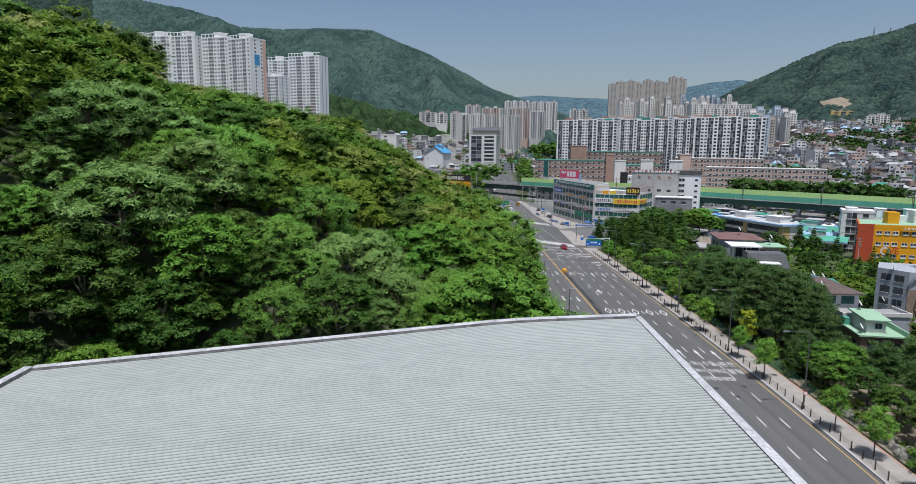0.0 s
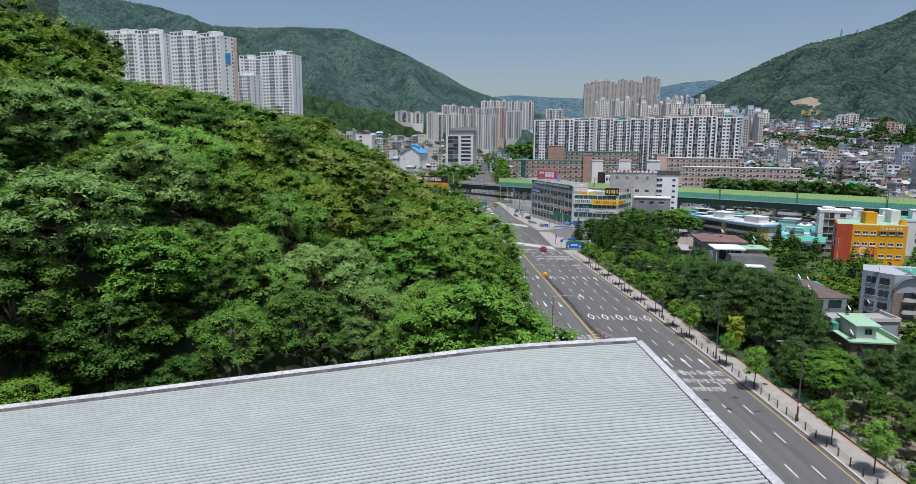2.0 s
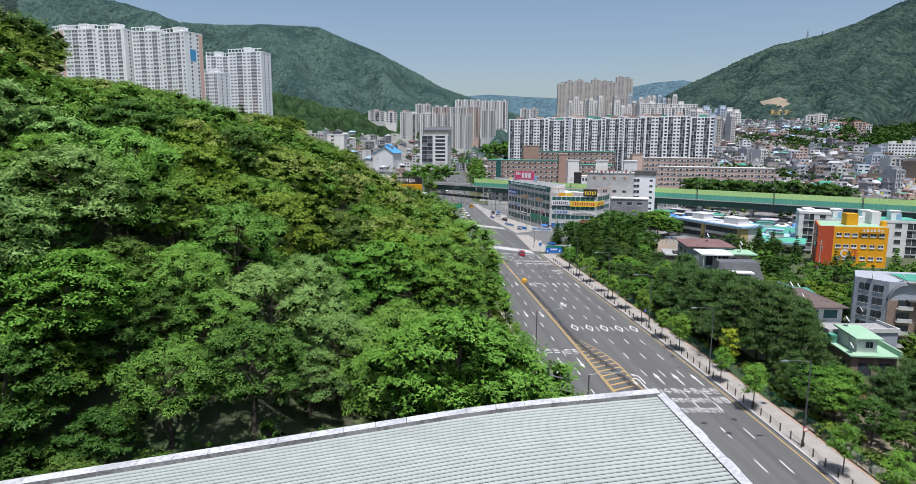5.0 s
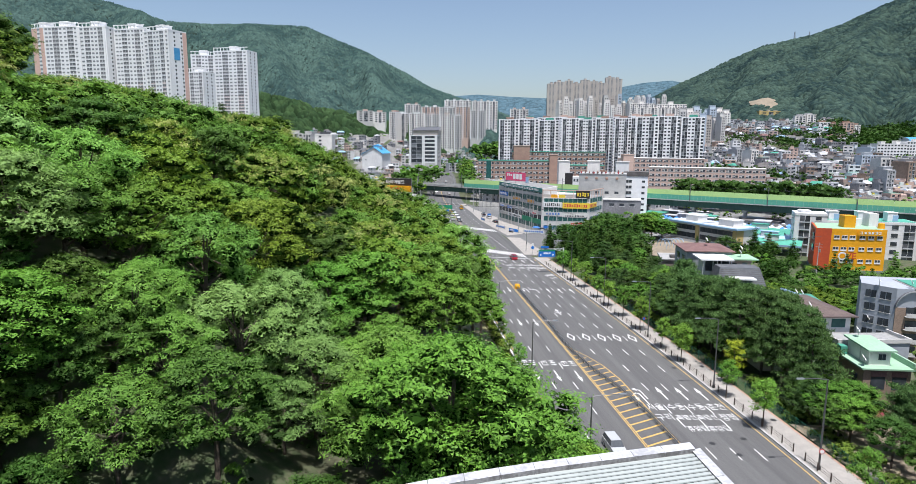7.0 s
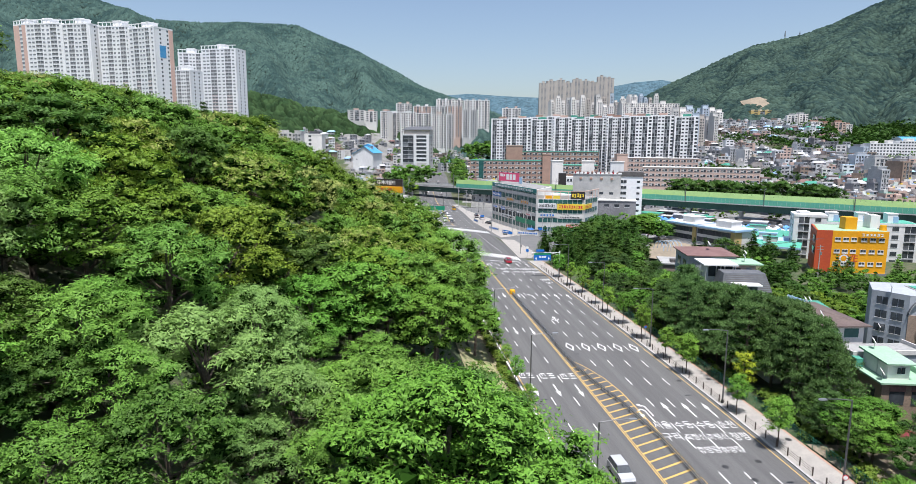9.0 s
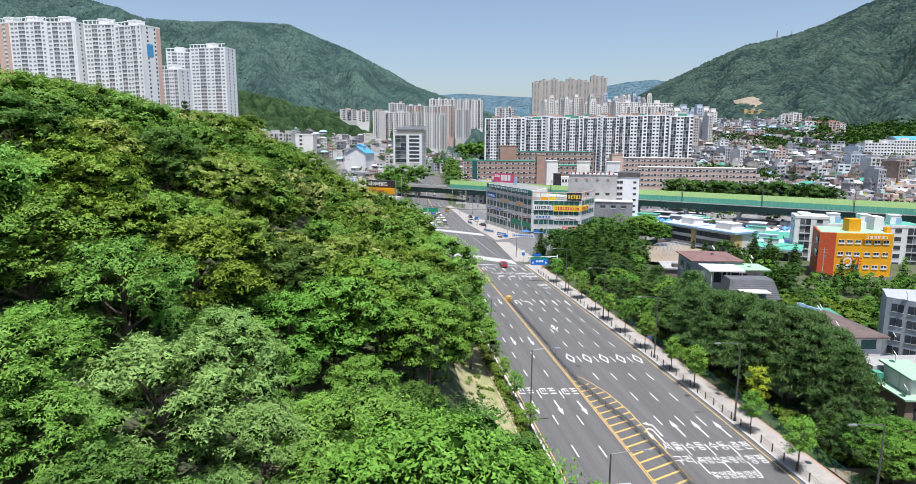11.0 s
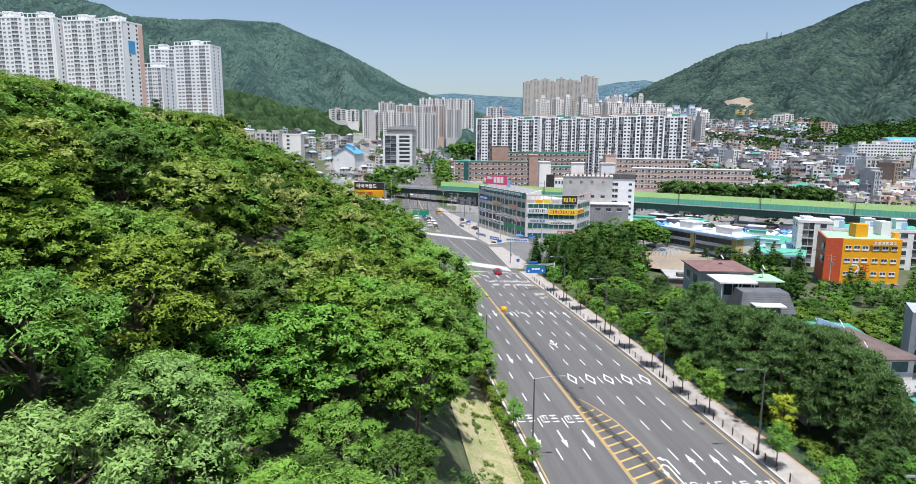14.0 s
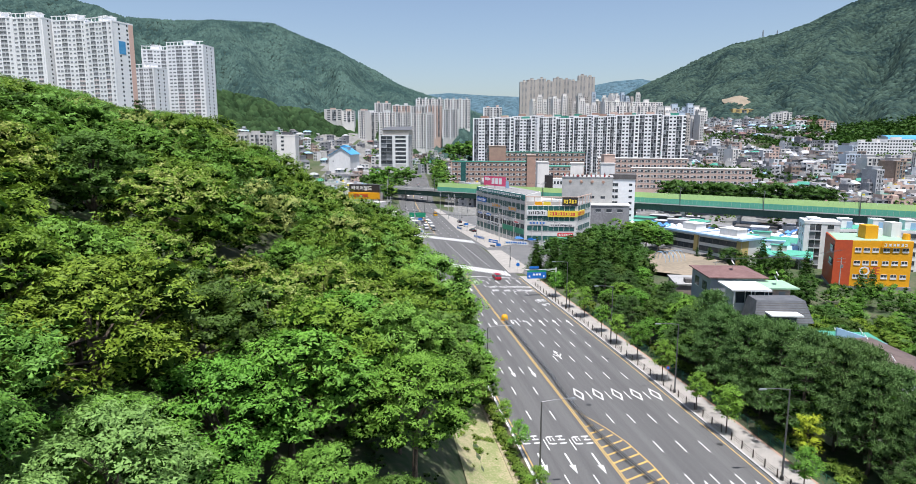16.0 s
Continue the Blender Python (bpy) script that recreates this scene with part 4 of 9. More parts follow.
def dome(rs, n, radius, height, base, lobe=(0.27, 0.42)):
    """Clumps on an uneven crown of a few billows, fuller above than below."""
    out = []
    mid = base + (height - base) * 0.36
    bill = [(rs.uniform(0, 6.283), rs.uniform(0.1, 0.9), rs.uniform(0.06, 0.26)) for _ in range(6)]
    for i in range(n):
        h = 1 - 1.38 * (i + 0.5) / n
        a = i * 2.39996 + rs.normal(0, 0.25)
        br = radius * rs.uniform(*lobe)
        swell = 0.86 + sum(k * max(0.0, math.cos(a - b)) ** 3 * math.exp(-((h - c) / 0.45) ** 2) for b, c, k in bill)
        q = math.sqrt(max(0.0, 1 - h * h)) * radius * rs.uniform(0.62, 0.95) * swell
        top = (height - mid) if h > 0 else (mid - base)
        out.append((q * math.cos(a), q * math.sin(a), mid + h * (top - br * 0.5) * rs.uniform(0.80, 1.0) * (0.7 + 0.3 * swell), br))
    return out


def blades(n):
    return np.arange(3 * n).reshape(n, 3)


def tree_parts(seed, kind, height, radius, leaves, size, leaf, lobes=52):
    rs = np.random.RandomState(seed)
    g = Geo()
    if kind in ("broad", "feather"):
        blobs = dome(rs, lobes, radius, height, height * 0.30, ((0.23, 0.37) if lobes < 40 else (0.17, 0.28)) if kind == "broad" else (0.15, 0.25))
        lean = rs.normal(0, 0.25, 2)
        fork = Vector((lean[0] * 0.4, lean[1] * 0.4, height * 0.3))
        top = Vector((lean[0], lean[1], height * 0.72))
        g.tube((0, 0, -0.6), fork, height * 0.021, height * 0.016, M["bark"], 7)
        g.tube(fork, top, height * 0.016, height * 0.006, M["bark"], 6)
        for i in range(0, lobes, 5):
            g.tube(fork.lerp(top, rs.rand() * 0.8), blobs[i][:3], height * 0.009, height * 0.002, M["bark"], 5)
        if kind == "broad":
            v, n = leaf_cloud(rs, blobs, leaves, size, size * 0.55, flat=0.64, per=12, spray=0.19, up=0.45, stray=0.30, low=-0.15, core=0.68)
        else:
            v, n = leaf_cloud(rs, blobs, leaves, size * 1.15, size * 0.42, flat=0.72, per=15, spray=0.25, up=0.5, stray=0.34, low=-0.1, core=0.58, droop=0.4)
    elif kind == "pine":
        blobs = []
        g.tube((0, 0, -0.6), (0.1, 0.05, height * 0.55), height * 0.018, height * 0.013, M["bark"], 7)
        g.tube((0.1, 0.05, height * 0.55), (0.15, 0.1, height * 0.96), height * 0.013, height * 0.003, M["bark"], 6)
        for tier in range(8):
            h = 0.28 + 0.68 * tier / 7
            reach = radius * (1.05 - 0.85 * (tier / 7) ** 1.3)
            arms = 6 if tier < 5 else 4
            for i in range(arms):
                a = i * 6.283 / arms + tier * 0.62 + rs.normal(0, 0.16)
                far = reach * rs.uniform(0.72, 1.12)
                q = Vector((math.cos(a) * far, math.sin(a) * far, height * h + far * 0.20 + rs.normal(0, 0.25)))
                g.tube((0.1, 0.05, height * h), q, height * 0.006, height * 0.0015, M["bark"], 4)
                side_ = Vector((-math.sin(a), math.cos(a), 0)) * radius * 0.17
                for f, w_ in ((0.55, 0.0), (0.85, 1.0), (0.85, -1.0), (1.05, 0.0)):
                    blobs.append((q.x * f + side_.x * w_, q.y * f + side_.y * w_, height * h + (q.z - height * h) * f + 0.15, radius * rs.uniform(0.15, 0.21)))
        v, n = leaf_cloud(rs, blobs, leaves, size * 0.9, size * 0.22, flat=0.46, per=8, spray=0.22, up=0.5, stray=0.5, core=0.62, low=-0.1, droop=-0.9)
    elif kind == "highpine":
        blobs = []
        bend = rs.normal(0, 0.5, 2)
        crook = Vector((bend[0], bend[1], height * 0.5))
        g.tube((0, 0, -0.6), crook, height * 0.017, height * 0.013, M["bark"], 7)
        g.tube(crook, (bend[0] * 0.6, bend[1] * 0.6, height * 0.95), height * 0.013, height * 0.004, M["bark"], 6)
        for i in range(22):
            a, h = i * 2.4 + rs.normal(0, 0.2), 0.48 + 0.48 * (i + 0.5) / 22
            far = radius * (0.4 + 0.6 * rs.rand()) * (1.12 - 0.75 * ((h - 0.48) / 0.5) ** 1.6)
            q = Vector((bend[0] * 0.8 + math.cos(a) * far, bend[1] * 0.8 + math.sin(a) * far, height * h + far * 0.12))
            g.tube((bend[0] * 0.8, bend[1] * 0.8, height * (h - 0.03)), q, height * 0.006, height * 0.0015, M["bark"], 4)
            for f in (0.6, 1.0):
                blobs.append((q.x * f, q.y * f, q.z - 0.2 * (1 - f), radius * rs.uniform(0.18, 0.28)))
        v, n = leaf_cloud(rs, blobs, leaves, size * 0.9, size * 0.22, flat=0.42, per=8, spray=0.24, up=0.5, stray=0.5, core=0.6, low=-0.1, droop=-0.9)
    elif kind == "cone":
        blobs = []
        g.tube((0, 0, -0.6), (0, 0, height * 0.97), height * 0.017, height * 0.003, M["bark"], 7)
        for tier in range(13):
            h = 0.10 + 0.86 * tier / 12
            reach = radius * (1.0 - 0.93 * (tier / 12)) + 0.15
            for i in range(7):
                a = i * 0.9 + tier * 0.4 + rs.normal(0, 0.2)
                q = Vector((math.cos(a) * reach, math.sin(a) * reach, height * h - reach * 0.25))
                if i % 2 == 0:
                    g.tube((0, 0, height * h), q, 0.05, 0.015, M["bark"], 4)
                for f in (0.5, 0.95):
                    blobs.append((q.x * f, q.y * f, height * h + (q.z - height * h) * f, 0.16 * height * (1.1 - h) * 0.5 + 0.28))
        v, n = leaf_cloud(rs, blobs, leaves, size, size * 0.3, flat=0.6, per=6, spray=0.3, stray=0.5, droop=0.6, core=0.7)
    elif kind == "street":
        blobs = []
        g.tube((0, 0, -0.1), (0, 0, height * 0.45), 0.075, 0.055, M["bark"], 7)
        g.tube((0, 0, height * 0.45), (0.1, 0.05, height * 0.9), 0.055, 0.015, M["bark"], 6)
        for i in range(16):
            a, h = i * 2.4, (i + 0.5) / 16
            r = radius * math.sin(math.pi * (0.12 + 0.8 * h)) * (0.35 + 0.5 * rs.rand())
            blobs.append((r * math.cos(a), r * math.sin(a), height * (0.36 + 0.58 * h), radius * rs.uniform(0.24, 0.40)))
            if i % 2 == 0:
                g.tube((0, 0, height * (0.32 + 0.4 * h)), blobs[-1][:3], 0.03, 0.008, M["bark"], 4)
        v, n = leaf_cloud(rs, blobs, leaves, size, size * 0.55, flat=0.8, spray=0.3, core=0.55)
    else:  # bush
        blobs = []
        for i in range(9):
            a = i * 2.4
            r = radius * math.sqrt((i + 0.5) / 9) * 0.75
            blobs.append((r * math.cos(a), r * math.sin(a), height * rs.uniform(0.25, 0.70), radius * rs.uniform(0.28, 0.45)))
        g.tube((0, 0, -0.4), (0, 0, height * 0.5), 0.05, 0.02, M["bark"], 5)
        v, n = leaf_cloud(rs, blobs, leaves, size, size * 0.5, flat=0.85)
    total = len(v) // 3
    mats = [leaf, LEAF["shade_core"]] if not isinstance(leaf, tuple) else [leaf[0], LEAF["shade_core"], leaf[1]]
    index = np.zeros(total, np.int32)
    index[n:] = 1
    if len(mats) > 2:
        # blossom on the sunny tops
        tri = v.reshape(-1, 3, 3)[:n]
        zc = tri[:, :, 2].mean(1)
        hit_ = (zc > np.quantile(zc, 0.4)) & (np.repeat(rs.rand(n // 5 + 1), 5)[:n] < 0.4)
        index[:n][hit_] = 2
    return g.mesh("trunk"), fast_mesh("crown", v, blades(total), mats, index)


def plant_proto(name, label, category, seed, kind, height, radius, leaves, size, leaf, group=""):
    tr, cr = tree_parts(seed, kind, height, radius, leaves, size, leaf)
    e = thing(name, label, category, pose(0, 0, -400), group)
    part("trunk", tr, e)
    part("crown", cr, e)
    return e


def plant(proto, x, y, z=None, s=1.0, turn=None, rnd=random):
    turn = rnd.uniform(0, 360) if turn is None else turn
    wide = 1.14 if proto.get("group") == "trees on the hill" else 1.0
    proto.scale = (s * wide * rnd.uniform(0.92, 1.08), s * wide * rnd.uniform(0.92, 1.08), s)
    c = copy_thing(proto, pose(x, y, gz(x, y) if z is None else z, 0, 0, turn))
    return c


PROTO = {}
for fine, leaves, size in ((1, 11500, 0.27), (0, 7500, 0.36)):
    tag = "near" if fine else "mid"
    for i in range(3 if fine else 2):
        PROTO["green" + tag, i] = plant_proto("tree", "leafy broad-crowned tree in full mid-green leaf", "tree", 10 + i, "broad", 11.5, 4.6, leaves, size, LEAF["green"], "trees on the hill")
        PROTO["pale" + tag, i] = plant_proto("tree", "feathery pale green tree with open crown", "tree", 20 + i, "feather", 11.0, 4.3, leaves, size * 1.1, LEAF["pale"], "trees on the hill")
        PROTO["fresh" + tag, i] = plant_proto("tree", "feathery tree in bright fresh green leaf", "tree", 60 + i, "feather", 11.5, 4.4, leaves, size * 1.05, LEAF["fresh"], "trees on the hill")
    for i in range(2):
        PROTO["deep" + tag, i] = plant_proto("tree", "dense dark green broadleaf tree", "tree", 30 + i, "broad", 11.5, 4.4, leaves, size, LEAF["deep"], "trees on the hill")
        PROTO["lime" + tag, i] = plant_proto("tree", "yellowish green broadleaf tree", "tree", 40 + i, "broad", 11.5, 4.7, leaves, size, LEAF["lime"], "trees on the hill")
        PROTO["flower" + tag, i] = plant_proto("tree", "chestnut tree covered with cream blossom", "tree", 50 + i, "broad", 11.0, 4.6, leaves, size, (LEAF["lime"], LEAF["flower"]), "trees on the hill")
for i in range(2):
    PROTO["pine", i] = plant_proto("pine_tree", "dark green pine with layered needle branches", "pine tree", 70 + i, "pine", 13.0, 4.8, 9000, 0.62, LEAF["pine"], "pines beside the pavement")
    PROTO["highpine", i] = plant_proto("pine_tree", "pine with a bare trunk and a high open crown", "pine tree", 75 + i, "highpine", 11.5, 3.6, 6000, 0.6, LEAF["pine"], "pines beside the pavement")
    PROTO["cone", i] = plant_proto("conifer_tree", "dense dark conical conifer", "conifer", 80 + i, "cone", 12.0, 3.2, 5000, 0.6, LEAF["conifer"])
    PROTO["street", i] = plant_proto("street_tree", "slender young street tree in fresh leaf", "street tree", 90 + i, "street", 5.6, 1.7, 2600, 0.26, LEAF["green"], "street trees in the pavement")
    PROTO["bush", i] = plant_proto("bush", "low leafy green bush", "bush", 95 + i, "bush", 1.8, 1.4, 650, 0.28, LEAF["hedge"], "bushes")
PROTO["gold", 0] = plant_proto("tree", "young tree with golden yellow leaves", "tree", 101, "street", 8.0, 1.7, 2000, 0.28, LEAF["gold"])

# the wood on the hill: a loose grid with jitter; the far part is one joined wood
rh = random.Random(5)
far_leaf = [LEAF["green"], LEAF["lime"], LEAF["deep"], LEAF["flower"], LEAF["conifer"], LEAF["shade_core"], LEAF["pale"], LEAF["fresh"]]
FAR_SHAPE = {}


def far_crowns():
    for i in range(4):
        for key, kind, h, r, leaves, size, lobes in (("broad", "broad", 11.0, 4.9, 2600, 0.46, 30), ("cone", "cone", 12.0, 3.2, 1500, 0.95, 0),
                                                     ("town", "broad", 9.0, 3.9, 240, 1.2, 7), ("dot", "broad", 9.0, 4.6, 60, 1.9, 6)):
            _, cr = tree_parts(300 + 10 * len(FAR_SHAPE) + i, kind, h, r, leaves, size, LEAF["green"], lobes)
            co = np.empty(len(cr.vertices) * 3, np.float32)
            cr.vertices.foreach_get("co", co)
            mi = np.empty(len(cr.polygons), np.int32)
            cr.polygons.foreach_get("material_index", mi)
            FAR_SHAPE[key, i] = co.reshape(-1, 3), mi


far_crowns()


def far_tree(x, y, z, s, slot, shape, rnd, store):
    v, mi = FAR_SHAPE[shape, rnd.randrange(4)]
    a = rnd.uniform(0, 6.283)
    c, n_ = math.cos(a), math.sin(a)
    w = v @ np.array([[c, n_, 0], [-n_, c, 0], [0, 0, 1]]) * [s * rnd.uniform(0.9, 1.15), s * rnd.uniform(0.9, 1.15), s] + [x, y, z]
    store[0].append(w)
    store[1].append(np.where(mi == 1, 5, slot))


wood_store, town_store = ([], []), ([], [])


def canopy_limit(x, y):
    """The canopy's upper edge: the crest of the wood falls away towards the towers."""
    top = 90.0
    for ex, ey, ez, az, up in ((3.2, -14.0, 38.7, (-38, -33, -28, -21.3), (0.090, 0.087, 0.073, 0.048)), (2.0, 7.4, 39.6, (-36, -31.4, -28.3, -22.8), (0.086, 0.070, 0.049, 0.043))):
        a = math.degrees(math.atan2(x - ex, y - ey))
        if az[0] - 1.5 < a < az[-1] + 2:
            top = min(top, ez + float(np.interp(a, az, up)) * math.hypot(x - ex, y - ey))
    return top


def bank_edge(y):
    """Where the wood ends above the open grass bank."""
    return float(np.interp(y, [49, 62, 72, 86, 92], [2.8, 3.8, 4.4, 6.2, 6.6]))


def bank_limit(y):
    """How high the growth beside the hall reaches before the open bank."""
    return 38.3 - (y + 3.3) * 0.57


y = -20.0
row = 0
while y < 250:
    near = y < 80
    step = 7.0 if y < 50 else 9.0
    d = (10.0 if y < 24 else 12.5 if y < 56 else 10.5 if y < 78 else 8.0) + rh.uniform(0, 1.5) + (row % 2) * 2.0
    while d < (90 if y < 60 else 112):
        yy = y + rh.uniform(-2.0, 2.0)
        dd = d + rh.uniform(-1.5, 1.8)
        x = float(x_left(yy)) - 2.2 - dd
        u = rh.random()
        z = gz(x, yy)
        if (yy > 10 + (x - 13) * 0.303 + 1.5 or x < -32) and z > 2 and math.hypot((x + 37) / 1.4, yy - 67) > 4.5 and not (49 < yy < 92 and x > bank_edge(yy) - 2.7):
            big = rh.choice([rh.uniform(0.62, 0.85), rh.uniform(0.85, 1.1), rh.uniform(1.05, 1.3)])
            if yy > 50:
                big = rh.uniform(0.85, 1.45)
            else:
                big = min(big, max(0.25, (canopy_limit(x, yy) - z + 0.9) / 11.4))
            if 30 < yy < 60 and x > -1.5:
                big = min(big, (bank_limit(yy) - z + 0.9) / 11.8)
            z = min(z, canopy_limit(x, yy) - 11.3 * big + 0.9)
            if big < 0.25:
                d += step
                continue
            if near and x > -46 and dd < 66:
                if yy < 46:
                    west = x < -14 + rh.uniform(-6, 6)
                    kind = "pale" if u < (0.34 if west else 0.16) else "fresh" if u < (0.74 if west else 0.74) else "green" if u < 0.90 else "deep"
                elif dd < 19:
                    kind = "fresh" if u < 0.35 else "green" if u < 0.85 else "deep"
                else:
                    kind = "lime" if u < 0.50 else "green" if u < 0.72 else "deep" if u < 0.84 else "flower"
                if math.hypot(x + 24, yy - 74) < 13 and u > 0.35 or math.hypot(x + 6, yy - 56) < 5:
                    kind = "flower"
                ahead = yy - (6.8 + 0.303 * (x - 13.4))
                # past the eaves mostly the deep leaf, its dark colour standing for shade
                if ahead < 18:
                    kind, big = ("deep" if u < 0.85 else "green"), big * (0.72 if ahead < 13 else 0.85)
                tag = "near" if yy < 52 and math.hypot(x - 3, max(0, yy - 7)) < 52 else "mid"
                p = PROTO[kind + tag, rh.randrange(3) if kind in ("green", "pale", "fresh") and tag == "near" else rh.randrange(2)]
                plant(p, x, yy, z - 0.9, big, None, rh)
            else:
                far_tree(x, yy, z - 0.9, big, rh.choice([0, 0, 1, 1, 1, 1, 2, 3, 7]), "broad", rh, wood_store)
        d += step * rh.uniform(0.85, 1.15)
    y += step * 0.88
    row += 1
# low growth that closes the floor between the trunks
for i in range(620):
    yy = rh.uniform(-22, 130)
    dd = rh.uniform(9, 72)
    x = float(x_left(yy)) - 2.2 - dd
    if yy > 12 + (x - 13) * 0.303 or x < -34:
        far_tree(x, yy, gz(x, yy) - 1.2, rh.uniform(0.2, 0.32), rh.choice([0, 2, 2]), "town", rh, wood_store)
# fill near the hall, mostly deep leaf to paint the shade there
for i in range(26):
    x, yy = -47 + 25 * ((i * 0.618) % 1) + rh.uniform(-1, 1), 7 + 17 * (i + 0.5) / 26
    plant(PROTO[rh.choice(["deep", "deep", "green"]) + "near", rh.randrange(2)], x, yy, gz(x, yy) - 0.8, rh.uniform(0.5, 0.7), None, rh)
plant(PROTO["greennear", 0], -1.8, 57, None, 1.15, 20, rh)
# tall trees close to the hall, and the last of the wood beyond the open bank
for x, yy, s in ((4.4, 21.5, 1.3), (7.8, 23.5, 1.04), (1.2, 20.5, 1.35), (10.6, 29.5, 0.95)):
    plant(PROTO["greennear", rh.randrange(3)], x, yy, None, s, None, rh)
for x, yy, s in ((3.0, 92, 1.0), (1.6, 97, 1.05), (-0.6, 113, 1.2), (0.6, 119, 1.0)):
    plant(PROTO["greenmid", rh.randrange(2)], x, yy, None, s, None, rh)
plant(PROTO["freshmid", 0], -1.5, 104, None, 1.72, 40, rh)
# lower trees and shrubs on the bank beside the hall, down to the road
for i in range(40):
    yy = 13 + 40 * (i + 0.5) / 40 + rh.uniform(-1.5, 1.5)
    dd = 1.8 + 9.0 * ((i * 0.618) % 1)
    x = float(x_left(yy)) - 2.2 - dd
    if yy > 11 + (x - 13) * 0.303 and not (yy > 45 and x > bank_edge(49) - 1.5):
        s = min(rh.uniform(0.55, 0.72) + 0.022 * dd * (yy < 48), (bank_limit(yy) - gz(x, yy) + 0.9) / 11.8)
        if s > 0.25:
            plant(PROTO[rh.choice(["fresh", "green", "green", "deep"]) + "near", rh.randrange(2)], x, yy, gz(x, yy) - 0.9, s, None, rh)
for x, yy, s in ((-49, 133.5, 1.15), (-52, 138, 1.05), (-57, 128, 1.0), (-46, 146, 0.95), (-44, 150, 0.9), (-62, 134, 1.0)):
    far_tree(x, yy, gz(x, yy) + 1.5, s, 4, "cone", rh, wood_store)
for x, yy, s in ((13.6, 41.0, 0.72), (14.4, 35.5, 0.85), (15.4, 30.0, 0.9), (16.8, 24.5, 0.9), (11.8, 46.5, 0.55)):
    plant(PROTO["deepnear" if s < 0.52 else "greennear", 0], x, yy, 0.1, s, None, rh)
_v = np.concatenate(wood_store[0])
thing("wood", "dense mixed broadleaf wood on the upper slope", "wood", kind="stuff", data=fast_mesh("wood", _v, blades(len(_v) // 3), far_leaf, np.concatenate(wood_store[1])))

# low trees along the eaves, dark-leaved in place of shade
for i in range(26):
    s_ = 4 + i * 1.9
    x, yy = 13.4 - 0.957 * s_ - 0.8 + rh.uniform(-1, 1), 6.8 - 0.29 * s_ + 4.0 + rh.uniform(-1, 2)
    plant(PROTO["deepnear", rh.randrange(2)], x, yy, None, rh.uniform(0.4, 0.6), None, rh)
for i in range(10):
    x, yy = rh.uniform(-46, -33), rh.uniform(-14, 4)
    plant(PROTO[rh.choice(["deep", "green"]) + "near", rh.randrange(2)], x, yy, None, rh.uniform(0.7, 1.0), None, rh)

# right of the road
rr = random.Random(9)
for x, yy in ((46.7, 36.8), (45.3, 43.9), (42.2, 61.9), (41.2, 72.4), (38.9, 87.5), (37.6, 95), (36.2, 106.4), (34.9, 116.5), (33.4, 125.5), (32.2, 133.5), (30.8, 144.5), (28.9, 153), (27.2, 163), (48, 29)):
    plant(PROTO["street", rr.randrange(2)], x, yy, 0.15, rr.uniform(1.0, 1.3), None, rr)
HOUSES = ((48.5, 124, 64, 137), (50, 108, 65, 127), (48, 138, 60, 148), (60.5, 102, 72.5, 111), (56, 77, 72, 99), (58, 68, 68.5, 79), (55, 61, 60.5, 66), (76, 93, 95, 108), (55, 36, 67, 50))


def free(x, y, r):
    return not any(a - r < x < c + r and b - r < y < d + r for a, b, c, d in HOUSES)


yy = 34.0
while yy < 200:
    e_ = 9.0 + rr.uniform(0, 1.5)
    while e_ < (36 if yy < 150 else 26):
        x, y2 = float(x_right(yy)) + e_ + rr.uniform(-1, 1), yy + rr.uniform(-1.5, 1.5)
        u = rr.random()
        if yy < 62:
            kind, s = "highpine", rr.uniform(0.75, 0.98)
        elif yy < 106:
            kind, s = ("pine" if u < 0.42 else "green" if u < 0.55 else "none"), rr.uniform(0.75, 1.0)
            if e_ < 11:
                kind, s = ("green" if u < 0.6 else "pine"), rr.uniform(0.45, 0.65)
        elif yy < 165:
            kind, s = ("green" if u < 0.3 else "deep" if u < 0.7 else "pine"), rr.uniform(0.5, 0.8)
        else:
            kind, s = ("cone" if e_ < 24 and u < 0.6 else "deep" if u < 0.88 else "green"), rr.uniform(0.85, 1.1)
        if yy < 62 and e_ < 12.5:
            e_ += 5.0
            continue
        if kind != "none" and math.hypot(x - 45, y2 - 76) > 5.5 and free(x, y2, 2.6 * s) and not (y2 > 186 and x > 70) and not (yy > 150 and e_ < 11 and kind != "cone"):
            plant(PROTO[kind if kind in ("pine", "highpine", "cone") else kind + "mid", rr.randrange(2)], x, y2, None, s, None, rr)
        e_ += rr.uniform(4.2, 5.6)
    yy += 5.0
for x, yy, s in ((44, 104, 0.95), (47, 100, 1.0), (50.5, 97, 1.0), (45, 96, 1.05), (54, 96, 0.95), (57, 95, 0.9), (44.5, 110, 0.85), (42.5, 114, 0.8), (48, 92, 1.1), (52, 90, 1.05), (56, 89, 1.0), (47, 84, 1.05), (51, 83, 1.1), (55, 84, 1.05),
                 (51.5, 77, 1.05), (56.5, 80, 0.95), (53, 71.5, 0.95), (45.5, 119, 0.75), (44, 126, 0.7), (46.5, 131, 0.7)):
    plant(PROTO["pine", rr.randrange(2)], x, yy, None, s, None, rr)
